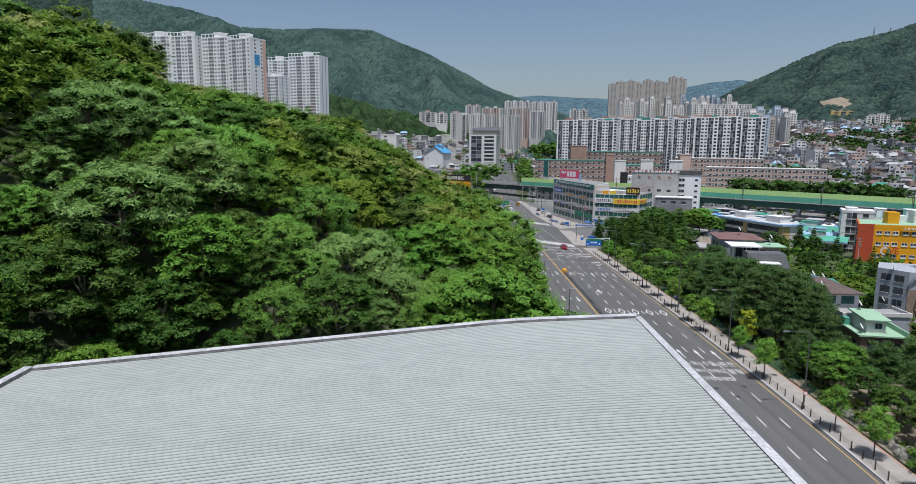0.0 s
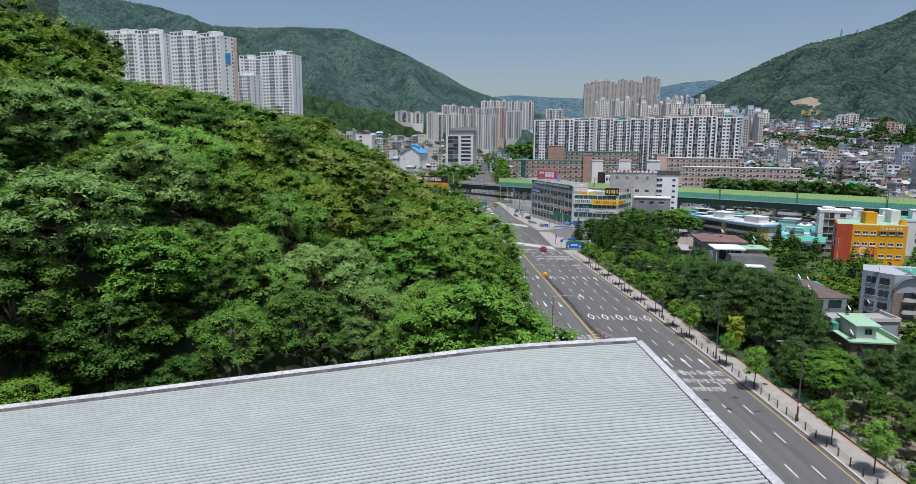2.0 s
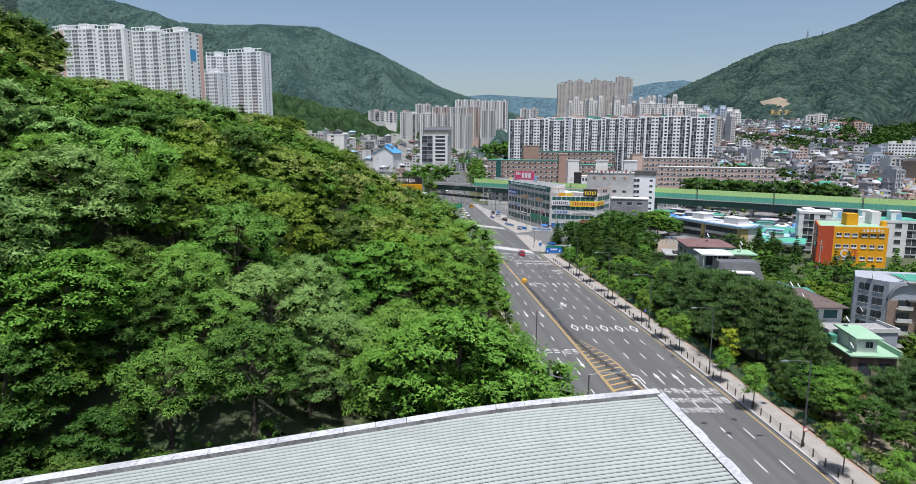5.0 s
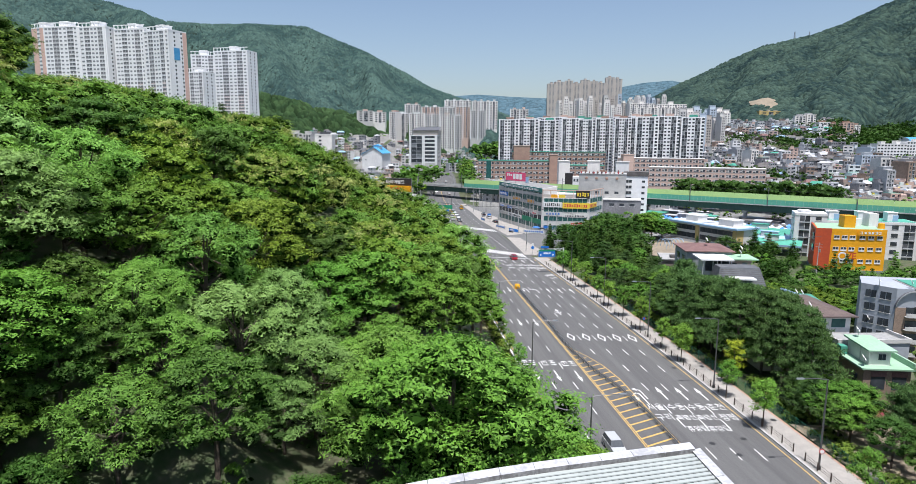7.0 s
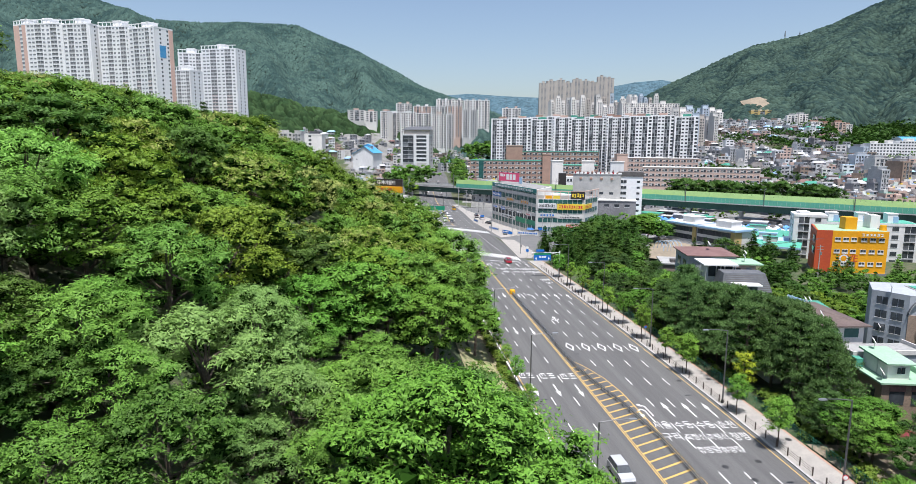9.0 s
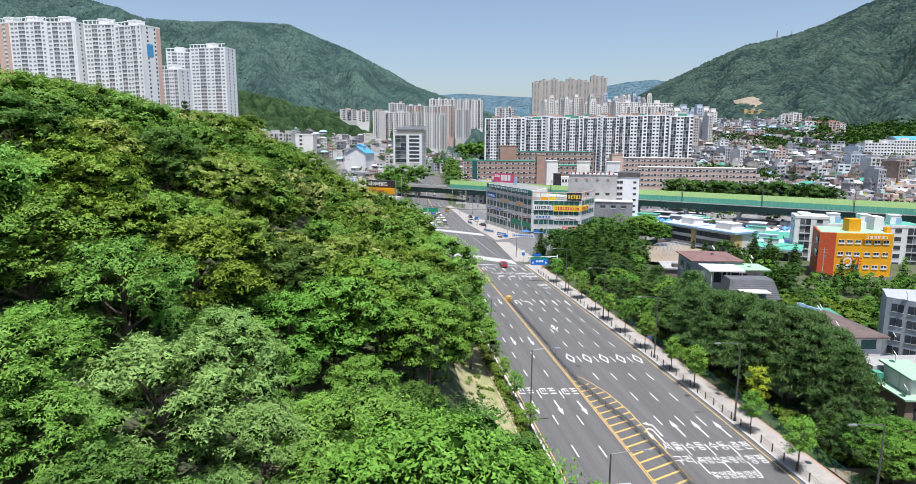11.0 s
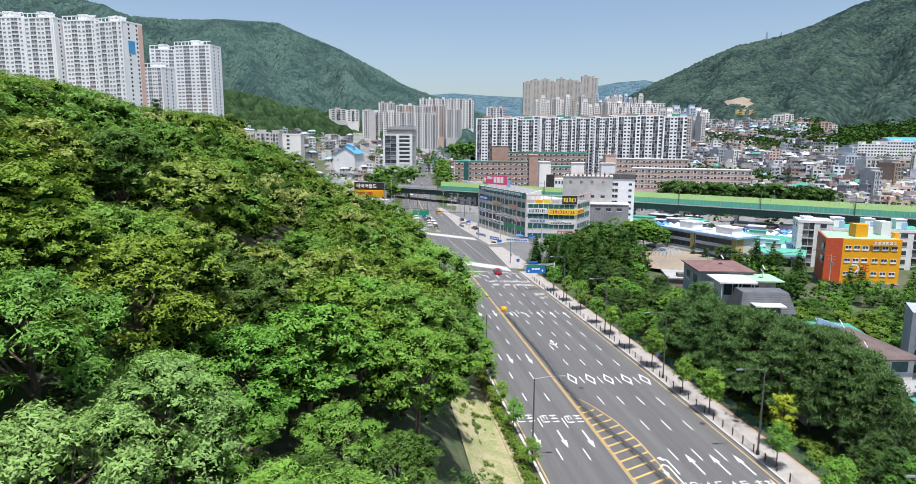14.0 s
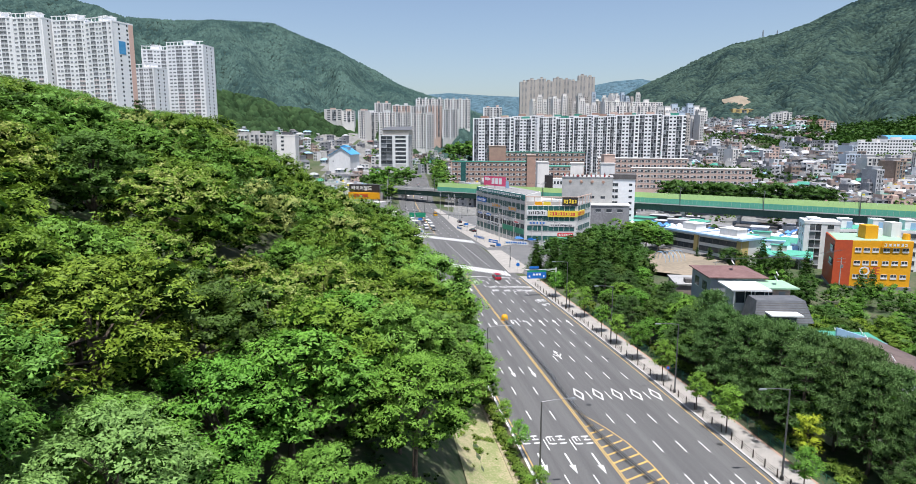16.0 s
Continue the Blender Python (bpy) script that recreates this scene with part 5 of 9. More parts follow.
for x, yy, s in ((61.5, 58.5, 0.66), (64, 57, 0.7), (68, 59, 0.72), (65.5, 64.5, 0.68), (70, 66, 0.74), (70.5, 71, 0.7), (67.5, 67.5, 0.6), (73, 62, 0.8), (62, 52, 0.7), (68, 50, 0.8), (70, 42, 0.85)):
    plant(PROTO["highpine", rr.randrange(2)], x, yy, None, s, None, rr)
for x, yy, s in ((51, 57, 0.62), (53.5, 61, 0.68), (50.5, 63, 0.6), (49.5, 66, 0.5), (55.5, 64, 0.55)):
    plant(PROTO[("green" if s > 0.52 else "deep") + "near", rr.randrange(2)], x, yy, None, s, None, rr)
for x, yy, s in ((47.5, 113, 0.8), (50.5, 110, 0.72), (54.5, 101.5, 0.7), (58.5, 101, 0.66), (62, 103, 0.7), (46, 118, 0.8), (66.5, 104, 0.7), (48, 106, 0.8), (68, 111, 0.8)):
    plant(PROTO[("green" if s < 0.75 else "deep") + "mid", rr.randrange(2)], x, yy, None, s, None, rr)
for x, yy, s in ((67.5, 117, 0.8), (71, 114, 0.75), (74, 118, 0.85), (70, 122, 0.8), (77, 113, 0.8), (66.5, 126, 0.75), (73, 126, 0.85), (78, 121, 0.8), (81, 116, 0.7), (80, 109.5, 0.6), (75, 109.5, 0.6), (84, 122, 0.8), (69, 131, 0.8), (77, 130, 0.85), (64, 140, 0.8), (70, 139, 0.85)):
    plant(PROTO[("green" if s < 0.8 else "deep" if s > 0.82 else "lime") + "mid", rr.randrange(2)], x, yy, None, s * 0.9, None, rr)
for x, yy, s in ((47.5, 118.5, 0.95), (50.2, 113.0, 0.8), (46.5, 124, 0.9), (48.5, 130.5, 0.85), (46.5, 136, 0.8), (53.0, 107.5, 0.72), (56.5, 106.5, 0.72)):
    plant(PROTO["greenmid" if s > 0.8 else "pine", rr.randrange(2)], x, yy, None, s, None, rr)
for x, yy, s in ((53.5, 33.5, 0.6), (54.5, 39.5, 0.62), (53.5, 45.5, 0.58), (52.5, 51.0, 0.6), (57.5, 30.0, 0.65), (58.0, 36.0, 0.6), (49.8, 57.5, 0.55)):
    plant(PROTO["deepnear", rr.randrange(2)], x, yy, None, s, None, rr)
for x, yy, s in ((62, 35, 0.95), (66, 38, 0.9), (60.5, 42, 0.9), (65, 45, 0.95), (57, 47, 0.85), (61, 49, 0.9), (56, 54.5, 0.85), (63, 29, 0.95), (69, 33, 1.0)):
    plant(PROTO["highpine", rr.randrange(2)], x, yy, None, s, None, rr)
for x, yy, s in ((46.8, 113.5, 1.05), (48.7, 118.0, 1.0), (45.5, 107.5, 1.0)):
    plant(PROTO["pine", rr.randrange(2)], x, yy, None, s, None, rr)
plant(PROTO["gold", 0], 43.9, 77.0, None, 1.0, 30, rr)
for i in range(150):
    x, yy = rr.uniform(72, 132), rr.uniform(88, 182)
    if x > 80 + (yy - 95) * 0.05 and free(x, yy, 2) and not (x > 112 and yy > 176):
        far_tree(x, yy, gz(x, yy), rr.uniform(0.45, 0.85), rr.choice([0, 0, 1, 2, 2, 4]), rr.choice(["town", "town", "broad", "cone"]), rr, town_store)
for x, yy, s in ((40.5, 187, 1.25), (44.5, 184, 1.35), (49, 187, 1.35), (45, 192, 1.45), (51, 192, 1.25), (47.5, 177, 1.1), (50, 169, 0.9)):
    plant(PROTO["deepmid", rr.randrange(2)], x, yy, None, s, None, rr)
for x, yy, s in ((37, 178, 1.25), (39.5, 171, 1.2), (43, 168.5, 1.3), (46.5, 164, 1.15), (36.5, 184, 1.2), (42, 176, 1.35), (52, 180, 1.4), (46, 171, 1.25)):
    plant(PROTO["cone", rr.randrange(2)], x, yy, None, s, None, rr)
for x, yy, s in ((68, 232, 1.15), (72, 236, 1.2), (75, 230, 1.0), (70, 241, 1.1)):
    plant(PROTO["greenmid", rr.randrange(2)], x, yy, None, s, None, rr)
for i in range(60):
    x, yy = rr.uniform(58, 104), rr.uniform(196, 250)
    if not (62 < x < 92 and 184 < yy < 240) and not (82 < x < 112 and 212 < yy < 258):
        far_tree(x, yy, gz(x, yy), rr.uniform(0.5, 0.9), 2, "broad", rr, town_store)
for x, yy, s in ((101, 206, 1.0), (104, 201, 0.9), (96, 207, 0.6), (92, 210, 0.5), (88, 216, 0.6), (110, 196, 0.8), (86, 222, 0.5)):
    far_tree(x, yy, gz(x, yy), s, 4, "cone", rr, town_store)


# ---- the building under the flight: a ribbed metal roof with a coping ----
EDGE = Vector((-0.957, -0.29, 0)).normalized()
BACK = Vector((0.135, -0.99, 0)).normalized()
CORNER = Vector((13.4, 6.8, 24.52))
FOLD = 9.6


def roof_point(s, b, up=0.0):
    """s metres along the eaves from the corner, b metres back from them."""
    p = CORNER + EDGE * s + BACK * b
    t = max(0.0, s - FOLD + 3.0)
    p.z -= 0.065 * (t - 3.0 if t > 6.0 else t * t / 12.0) + 0.012 * b
    p.z += up
    return p


ROOF_LEN, ROOF_DEEP = 42.0, 46.0
hall = thing("hall_building", "large hall with a grey ribbed metal roof and pale coping", "building")
ss = [0, 4, 6.6, 7.35, 8.1, 8.85, 9.6, 10.35, 11.1, 11.85, 12.6, 16, 24, 33, ROOF_LEN]
rf = Geo()
for a, b in zip(ss, ss[1:]):
    rf.quad(roof_point(a, 0), roof_point(b, 0), roof_point(b, ROOF_DEEP), roof_point(a, ROOF_DEEP), M["roof_metal"])
part("roof_sheet", rf, hall, "pale grey metal roof sheet")
wl = Geo()
cs = [roof_point(0, -0.5), roof_point(ROOF_LEN, -0.5), roof_point(ROOF_LEN, ROOF_DEEP), roof_point(0, ROOF_DEEP)]
for a, b in zip(cs, cs[1:] + cs[:1]):
    wl.quad((a.x, a.y, -0.5), (b.x, b.y, -0.5), (b.x, b.y, b.z - 0.3), (a.x, a.y, a.z - 0.3), M["concrete"])
part("wall", wl, hall)
# ribs: a raised band, and beside it the groove's shadow painted as a dark strip
pitch = 0.305
for i in range(int(ROOF_DEEP / pitch)):
    g = Geo()
    b = 0.2 + i * pitch
    for a, c in zip(ss, ss[1:]):
        p = [roof_point(a, b, 0.004), roof_point(c, b, 0.004), roof_point(a, b + 0.02, 0.045), roof_point(c, b + 0.02, 0.045),
             roof_point(a, b + 0.205, 0.045), roof_point(c, b + 0.205, 0.045), roof_point(a, b + 0.22, 0.004), roof_point(c, b + 0.22, 0.004)]
        g.add(p, [(0, 2, 3, 1), (2, 4, 5, 3), (4, 6, 7, 5)], M["rib_metal"])
        q = [roof_point(a, b + 0.22, 0.006), roof_point(c, b + 0.22, 0.006), roof_point(a, b + 0.305, 0.006), roof_point(c, b + 0.305, 0.006)]
        g.add(q, [(0, 2, 3, 1)], M["rib_shade"])
    part("roof_rib", g, hall)
# coping pieces along the eaves and the side
rc = random.Random(3)


def coping_piece(p0, p1, out, wide, side_mat, high=0.30):
    g = Geo()
    up = Vector((0, 0, 1))
    d = (p1 - p0)
    a, b = p0 + d * 0.006, p1 - d * 0.006
    t = rc.uniform(-0.008, 0.008)
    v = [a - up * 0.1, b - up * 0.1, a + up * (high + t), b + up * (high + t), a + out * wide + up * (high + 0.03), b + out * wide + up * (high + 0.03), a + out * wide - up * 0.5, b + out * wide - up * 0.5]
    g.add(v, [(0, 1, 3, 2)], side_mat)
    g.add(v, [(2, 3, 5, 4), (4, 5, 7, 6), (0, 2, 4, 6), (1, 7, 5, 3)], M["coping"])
    return g


n = 27
for i in range(n):
    a, b = ROOF_LEN * i / n, ROOF_LEN * (i + 1) / n
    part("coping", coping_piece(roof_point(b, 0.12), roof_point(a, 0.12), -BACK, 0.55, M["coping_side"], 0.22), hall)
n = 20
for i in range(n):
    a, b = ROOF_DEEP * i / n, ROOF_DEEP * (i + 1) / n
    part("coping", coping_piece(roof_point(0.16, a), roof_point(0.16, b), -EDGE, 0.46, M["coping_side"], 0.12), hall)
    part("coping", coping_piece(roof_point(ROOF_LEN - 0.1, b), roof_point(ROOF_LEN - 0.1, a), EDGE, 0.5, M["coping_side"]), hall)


# ---- buildings ----
def frame_of(p0, p1):
    """A pose whose x runs from p0 to p1 in plan; y points back, away from the front."""
    (x0, y0), (x1, y1) = p0, p1
    return math.hypot(x1 - x0, y1 - y0), math.degrees(math.atan2(y1 - y0, x1 - x0))


def window_stack(g, u0, u1, floors, z0, fh, style, wall, glass, y=0.0):
    """One bay of a facade: its windows or balconies, floor by floor."""
    w = u1 - u0
    for f in range(floors):
        z = z0 + f * fh
        if style == "balcony":
            g.span(u0, u1, y - 0.02, y + 0.5, z + 1.05, z + fh - 0.12, glass)
            g.span(u0, u1, y - 0.12, y + 0.5, z - 0.12, z + 0.16, wall)
            g.span(u0, u1, y - 0.10, y + 0.3, z + 0.16, z + 1.05, wall if f % 1 == 0 else glass)
        elif style == "small":
            g.span(u0, u1, y - 0.03, y + 0.3, z + 0.95, z + fh - 0.65, glass)
            g.span(u0 - 0.05, u1 + 0.05, y - 0.10, y + 0.2, z + 0.85, z + 0.95, wall)
        elif style == "loggia":
            g.span(u0, u1, y - 0.02, y + 0.5, z + 1.0, z + fh - 0.2, M["loggia_glass"])
            g.span(u0, u1, y - 0.16, y + 0.5, z - 0.2, z + 0.12, wall)
            g.span(u0, u1, y - 0.10, y + 0.3, z + 0.12, z + 1.0, M["loggia_front"] if f < floors * 0.55 else M["loggia_rail"])
            g.span((u0 + u1) / 2 - 0.08, (u0 + u1) / 2 + 0.08, y - 0.08, y + 0.2, z + 1.0, z + fh - 0.2, wall)
        elif style == "dark":
            for k in range(2):
                pick = M["glass_pale"] if (f * 7 + k * 3 + int(u0 * 5)) % 6 == 0 else M["glass"] if (f * 5 + k + int(u0 * 3)) % 3 else glass
                g.span(u0 + w * 0.5 * k, u0 + w * 0.5 * (k + 1), y - 0.04, y + 0.4, z + 0.28, z + fh - 0.1, pick)
            g.span(u0, u1, y - 0.34, y + 0.4, z - 0.1, z + 0.28, M["spandrel"])
            g.span(u0 + w * 0.5 - 0.07, u0 + w * 0.5 + 0.07, y - 0.07, y + 0.2, z + 0.42, z + fh - 0.1, wall)
        else:
            a = 0.16 * w
            g.span(u0 + a, u1 - a, y - 0.03, y + 0.3, z + 0.95, z + fh - 0.55, glass)
            g.span(u0 + a - 0.08, u1 - a + 0.08, y - 0.10, y + 0.2, z + 0.85, z + 0.95, wall)
    return g


def slab(name, label, category, p0, p1, deep, z0, floors, fh, bays, wall, accent=None, trim=None, group="", ends=True, crown=True, top=None):
    """An apartment slab: body, a stack of windows or balconies for each bay, end bands and roof housings."""
    L, turn = frame_of(p0, p1)
    e = thing(name, label, category, pose(p0[0], p0[1], z0, 0, 0, turn), group)
    H = floors * fh
    body = Geo().span(0, L, 0, deep, -18, H, wall)
    body.span(-0.1, L + 0.1, -0.12, deep + 0.1, H, H + 0.9, trim or wall)
    part("body", body, e)
    wins = Geo()
    total = sum(w for w, _ in bays)
    u = 0.0
    for w, style in bays:
        a, b = u * L / total, (u + w) * L / total
        u += w
        if style == "wall":
            continue
        if style == "accent":
            part("wall_band", Geo().span(a, b, -0.25, 0.2, -2, H, accent or wall), e)
            continue
        if style == "fin":
            part("wall_fin", Geo().span(a, b, -0.6, 0.4, -2, H + 0.6, trim or wall), e)
            continue
        window_stack(wins, a, b, floors, 0.3, fh, style, trim or wall, M["balcony"] if style == "dark" else M["glass_pale"] if name == "apartment_tower" else M["glass"])
    if ends:
        for k in (0.3, 0.7):
            for x in (-0.03, L - 0.27):
                for f in range(floors):
                    wins.span(x, x + 0.3, deep * k - 0.6, deep * k + 0.6, f * fh + 1.1, f * fh + fh - 0.4, M["glass"])
    if wins.v:
        part("window", wins, e, kind="stuff")
    if crown:
        n, half = max(1, int(L / 22)), 3.2
        if top is not None and L > 24:
            n, half = int(L / 10), 1.9
        for i in range(n):
            c = L * (i + 0.5) / n
            up = 4.6 if top is None else 2.6 + 0.9 * (i % 2)
            g = Geo().span(c - half, c + half, deep * 0.25, deep * 0.75, H + 0.9, H + up, top or wall)
            g.span(c - half - 0.3, c + half + 0.3, deep * 0.22, deep * 0.78, H + up, H + up + 0.3, top or trim or wall)
            part("roof_housing", g, e)
    return e


W2 = [(0.7, "wall"), (1.1, "small"), (0.5, "wall"), (1.1, "small"), (0.5, "wall"), (2.5, "loggia"), (0.5, "wall"), (1.0, "small"), (0.9, "wall"), (1.0, "small"), (0.5, "wall"), (2.5, "loggia"), (0.6, "wall"), (1.1, "small"), (0.7, "fin")]
W3 = [(0.8, "fin"), (1.2, "small"), (0.7, "wall"), (2.3, "loggia"), (0.6, "wall"), (1.0, "small"), (0.6, "wall"), (1.0, "small"), (0.6, "wall"), (2.3, "loggia"), (0.8, "fin")]
# white towers behind the wooded hill
tower_label = "white high-rise apartment tower with rows of windows and balconies"
for p0, p1, deep, z0, fl, bays in (
        ((-327, 434), (-315, 429), 14, 38, 29, [(2.2, "accent"), (1.2, "small"), (1.4, "accent")]),
        ((-315, 429), (-287, 426), 15, 38, 29, W2),
        ((-286, 424), (-264, 421), 15, 37, 29, W3 + [(0.5, "wall")]),
        ((-262, 427), (-238, 424), 15, 36, 29, W2),
        ((-237, 420), (-214, 411), 15, 36, 28, W3 + [(1.2, "small"), (0.6, "fin")]),
        ((-236, 478), (-220, 474), 14, 34, 21, W3),
        ((-251, 520), (-232, 524), 15, 34, 28, W3),
        ((-231, 520), (-199, 514), 15, 34, 29, W2)):
    tw_ = slab("apartment_tower", tower_label, "apartment tower", p0, p1, deep, z0, fl, 2.75, bays, M["tower_white"], M["pink"], None, "white towers behind the hill")
    L_ = math.hypot(p1[0] - p0[0], p1[1] - p0[1])
    for k_ in range(int(L_ / 3.2)):
        part("roof_post", Geo().span(k_ * 3.2 + 0.3, k_ * 3.2 + 0.7, -0.1, 0.4, fl * 2.75 + 0.9, fl * 2.75 + 3.0, M["tower_white"]), tw_)
    part("roof_beam", Geo().span(0, L_, -0.15, 0.5, fl * 2.75 + 3.0, fl * 2.75 + 3.5, M["tower_white"]), tw_)
    if p0[0] == -237:
        part("emblem", Geo().span(L_ + 0.02, L_ + 0.12, 3.5, 8.5, 58, 66, M["roof_blue"]), tw_, "blue painted emblem")
        part("wall_band", Geo().span(L_ + 0.02, L_ + 0.1, 11.5, 15.0, 0, 77, M["pink"]), tw_, "pinkish painted edge")

# long dark-glazed slabs in the valley
DK = [(0.8, "fin"), (2.6, "dark"), (0.35, "fin"), (1.2, "small"), (0.8, "wall"), (1.2, "small"), (0.35, "fin"), (2.6, "dark"), (0.8, "fin"), (1.3, "balcony")]
slab_label = "apartment slab with dark glazing between white vertical fins"
for p0, p1, fl in (((16, 618), (74, 600), 17), ((76, 592), (122, 578), 18), ((122, 570), (150, 560), 17), ((134, 538), (187, 519), 17), ((40, 660), (110, 640), 19), ((110, 628), (175, 606), 19)):
    z0 = (65 if p0[1] > 610 and p0[0] > 30 else 61.5) - fl * 2.9
    n_ = max(1, round((p1[0] - p0[0]) / 17))
    for k_ in range(n_):
        q0, q1 = [(p0[0] + (p1[0] - p0[0]) * t_, p0[1] + (p1[1] - p0[1]) * t_ + (0, 2.6, 0.8)[k_ % 3]) for t_ in (k_ / n_ + 0.004, (k_ + 1) / n_ - 0.004)]
        slab("apartment_slab", slab_label, "apartment block", q0, q1, 13, z0 - (0, 1.2, 0.4)[(k_ + fl) % 3], fl, 2.9, DK, M["tower_white"], None, M["tower_white"], "slabs in the valley",
             top=(M["brick_pale"], M["roof_teal"], M["brick"])[(k_ + fl) % 3])

# tan towers far up the valley
for i in range(9):
    x = 160 + 22.5 * i
    yb = 1640 + 6 * i
    slab("apartment_tower", "distant tan high-rise apartment tower", "apartment tower", (x, yb), (x + 22.2, yb + (0, 5, -3, 4, 0, -4, 5, 0, 3)[i]), 18, 112, (27, 29, 30, 28, 31, 30, 29, 34, 33)[i], 2.9,
         [(1, "wall"), (1.5, "window"), (0.6, "fin"), (1.5, "window"), (1, "wall")], M["tan"], None, None, "distant tan towers", ends=False)

# bearings (sideways per metre out) and heights (up per metre out) from the hall's roof
_BX = [400, 560, 629, 662, 756, 784, 930, 1030, 1100, 1220, 1310, 1440, 1568]
_BB = [-0.3725, -0.2208, -0.1567, -0.1265, -0.0391, -0.0129, 0.1205, 0.2117, 0.2755, 0.3864, 0.4687, 0.588, 0.7085]


def spot(col, row, y):
    """Plan x and height of what stands at a bearing and level, y metres up the valley."""
    return 2.5 + float(np.interp(col, _BX, _BB)) * (y + 3.3), 39.07 + (242 + max(0, col - 1100) * 0.011 - row) / 1085 * (y + 3.3)


ra = random.Random(21)
NARROW = [(1, "wall"), (1.6, "window"), (0.6, "fin"), (1.6, "window"), (0.8, "wall")]
WIDE = [(0.8, "fin"), (1.6, "window"), (0.5, "wall"), (1.4, "dark"), (0.5, "wall"), (1.6, "window")]


def block_at(c0, c1, row, y, floors, wall, label, bays, group, top=None, trim=None, deep=13):
    x0, z = spot(c0, row, y)
    x1, _ = spot(c1, row, y)
    return slab("apartment_block", label, "apartment block", (x0, y), (x1, y + ra.uniform(-4, 4)), deep, z - floors * 2.85 - 0.9, floors, 2.85, bays, wall, None, trim, group, ends=False, top=top)


for c0, c1, step, r0, r1, y0, fl in ((925, 1018, 7.5, 164, 177, 1150, 20), (1026, 1108, 7.0, 160, 174, 1260, 20), (1004, 1050, 9, 172, 182, 980, 16), (1136, 1222, 11.0, 183, 191, 760, 14), (1150, 1215, 10, 192, 204, 700, 11)):
    c = c0
    while c < c1:
        w = step * ra.uniform(0.75, 1.15)
        block_at(c, c + w, ra.uniform(r0, r1), y0 + ra.uniform(-60, 60), fl + ra.randint(-2, 1), ra.choice([M["white_warm"], M["white_warm"], M["tan"], M["tower_blue"], M["house_pale"]]),
                 "distant pale apartment tower in a dense cluster", NARROW, "distant pale blocks", deep=11)
        c += w + ra.uniform(0.3, 2.5)
for c0, c1, r in ((1048, 1092, 174), (1094, 1146, 175), (1060, 1130, 181)):
    block_at(c0, c1, r, 900, 12, M["white_warm"], "long white apartment block on the valley side", WIDE * 4, "distant pale blocks")
# pale blocks left of the slabs, trees and low houses before them
for c0, c1, r, y0, fl, wall, n in ((629, 641, 190, 790, 15, "white_warm", 1), (642, 662, 192, 800, 15, "house_pale", 1), (664, 690, 192, 790, 15, "white_warm", 2), (691, 716, 193, 785, 15, "house_pale", 2), (718, 742, 194, 780, 15, "white_warm", 2),
                                   (743, 756, 195, 778, 15, "house_pale", 1), (657, 684, 177, 960, 15, "house_pale", 2), (686, 716, 181, 950, 14, "brick_pale", 2), (717, 744, 182, 945, 14, "house_pale", 2),
                                   (745, 770, 180, 930, 16, "brick_pale", 2), (771, 796, 187, 920, 14, "house_pale", 2), (726, 772, 170, 1080, 17, "white_warm", 3), (773, 818, 171, 1090, 17, "white_warm", 3), (840, 872, 184, 1000, 12, "house_pale", 2)):
    block_at(c0, c1, r, y0, fl, M[wall], "pale apartment block with coloured roof housings", WIDE * n, "pale valley blocks", top=ra.choice([M["brick_pale"], M["house_pale"], M["white"]]), trim=M["white"])
for c0, c1, r in ((428, 446, 230), (448, 470, 228), (472, 488, 229)):
    block_at(c0, c1, r, 470, 5, M["house_pale"], "low white flats at the foot of the wooded hill", WIDE, "low flats", top=M["house_pale"])
block_at(494, 524, 230, 455, 4, M["white_warm"], "white cubic building with a dark glazed roof", [(1, "wall"), (1.2, "window"), (3, "wall")], "", top=M["shingle"])
block_at(572, 600, 188, 850, 5, M["house_pale"], "low pale block with a pink roof at the wood's edge", WIDE, "pale valley blocks", top=M["brick_pale"])
block_at(601, 622, 190, 850, 5, M["white_warm"], "low pale block with a pink roof at the wood's edge", WIDE, "pale valley blocks", top=M["brick_pale"])
# office with a slanting solar roof beside the far road
x0_, z1_ = spot(664, 230, 520)
x1_, _ = spot(714, 230, 520)
off = slab("office_building", "pale grey office with wide glazing and a slanting dark roof", "office", (x0_, 520), (x1_, 516), 14, z1_ - 24, 7, 3.3, [(0.4, "fin"), (2.4, "dark"), (0.6, "fin"), (2.2, "balcony"), (0.5, "fin")], M["house_pale"], None, M["white"], crown=False)
part("roof_storey", Geo().span(3, x1_ - x0_ + 1, 1, 13, 24, 28, M["tan"]), off)
part("solar_roof", Geo().add([(2, 0, 28), (x1_ - x0_ + 2, 0, 28), (x1_ - x0_ + 1, 14, 31), (4, 14, 31), (2, 0, 27.6), (x1_ - x0_ + 2, 0, 27.6), (x1_ - x0_ + 1, 14, 30.6), (4, 14, 30.6)],
                           [(0, 1, 2, 3), (7, 6, 5, 4), (4, 5, 1, 0), (5, 6, 2, 1), (7, 4, 0, 3)], M["shingle"]), off, "slanting dark blue solar roof")


for i in range(16):
    x_, _ = spot(ra.uniform(648, 726), 260, 490)
    far_tree(x_, 470 + 30 * ra.random(), gz(x_, 480), ra.uniform(1.5, 2.1), ra.choice([0, 2]), "town", ra, town_store)


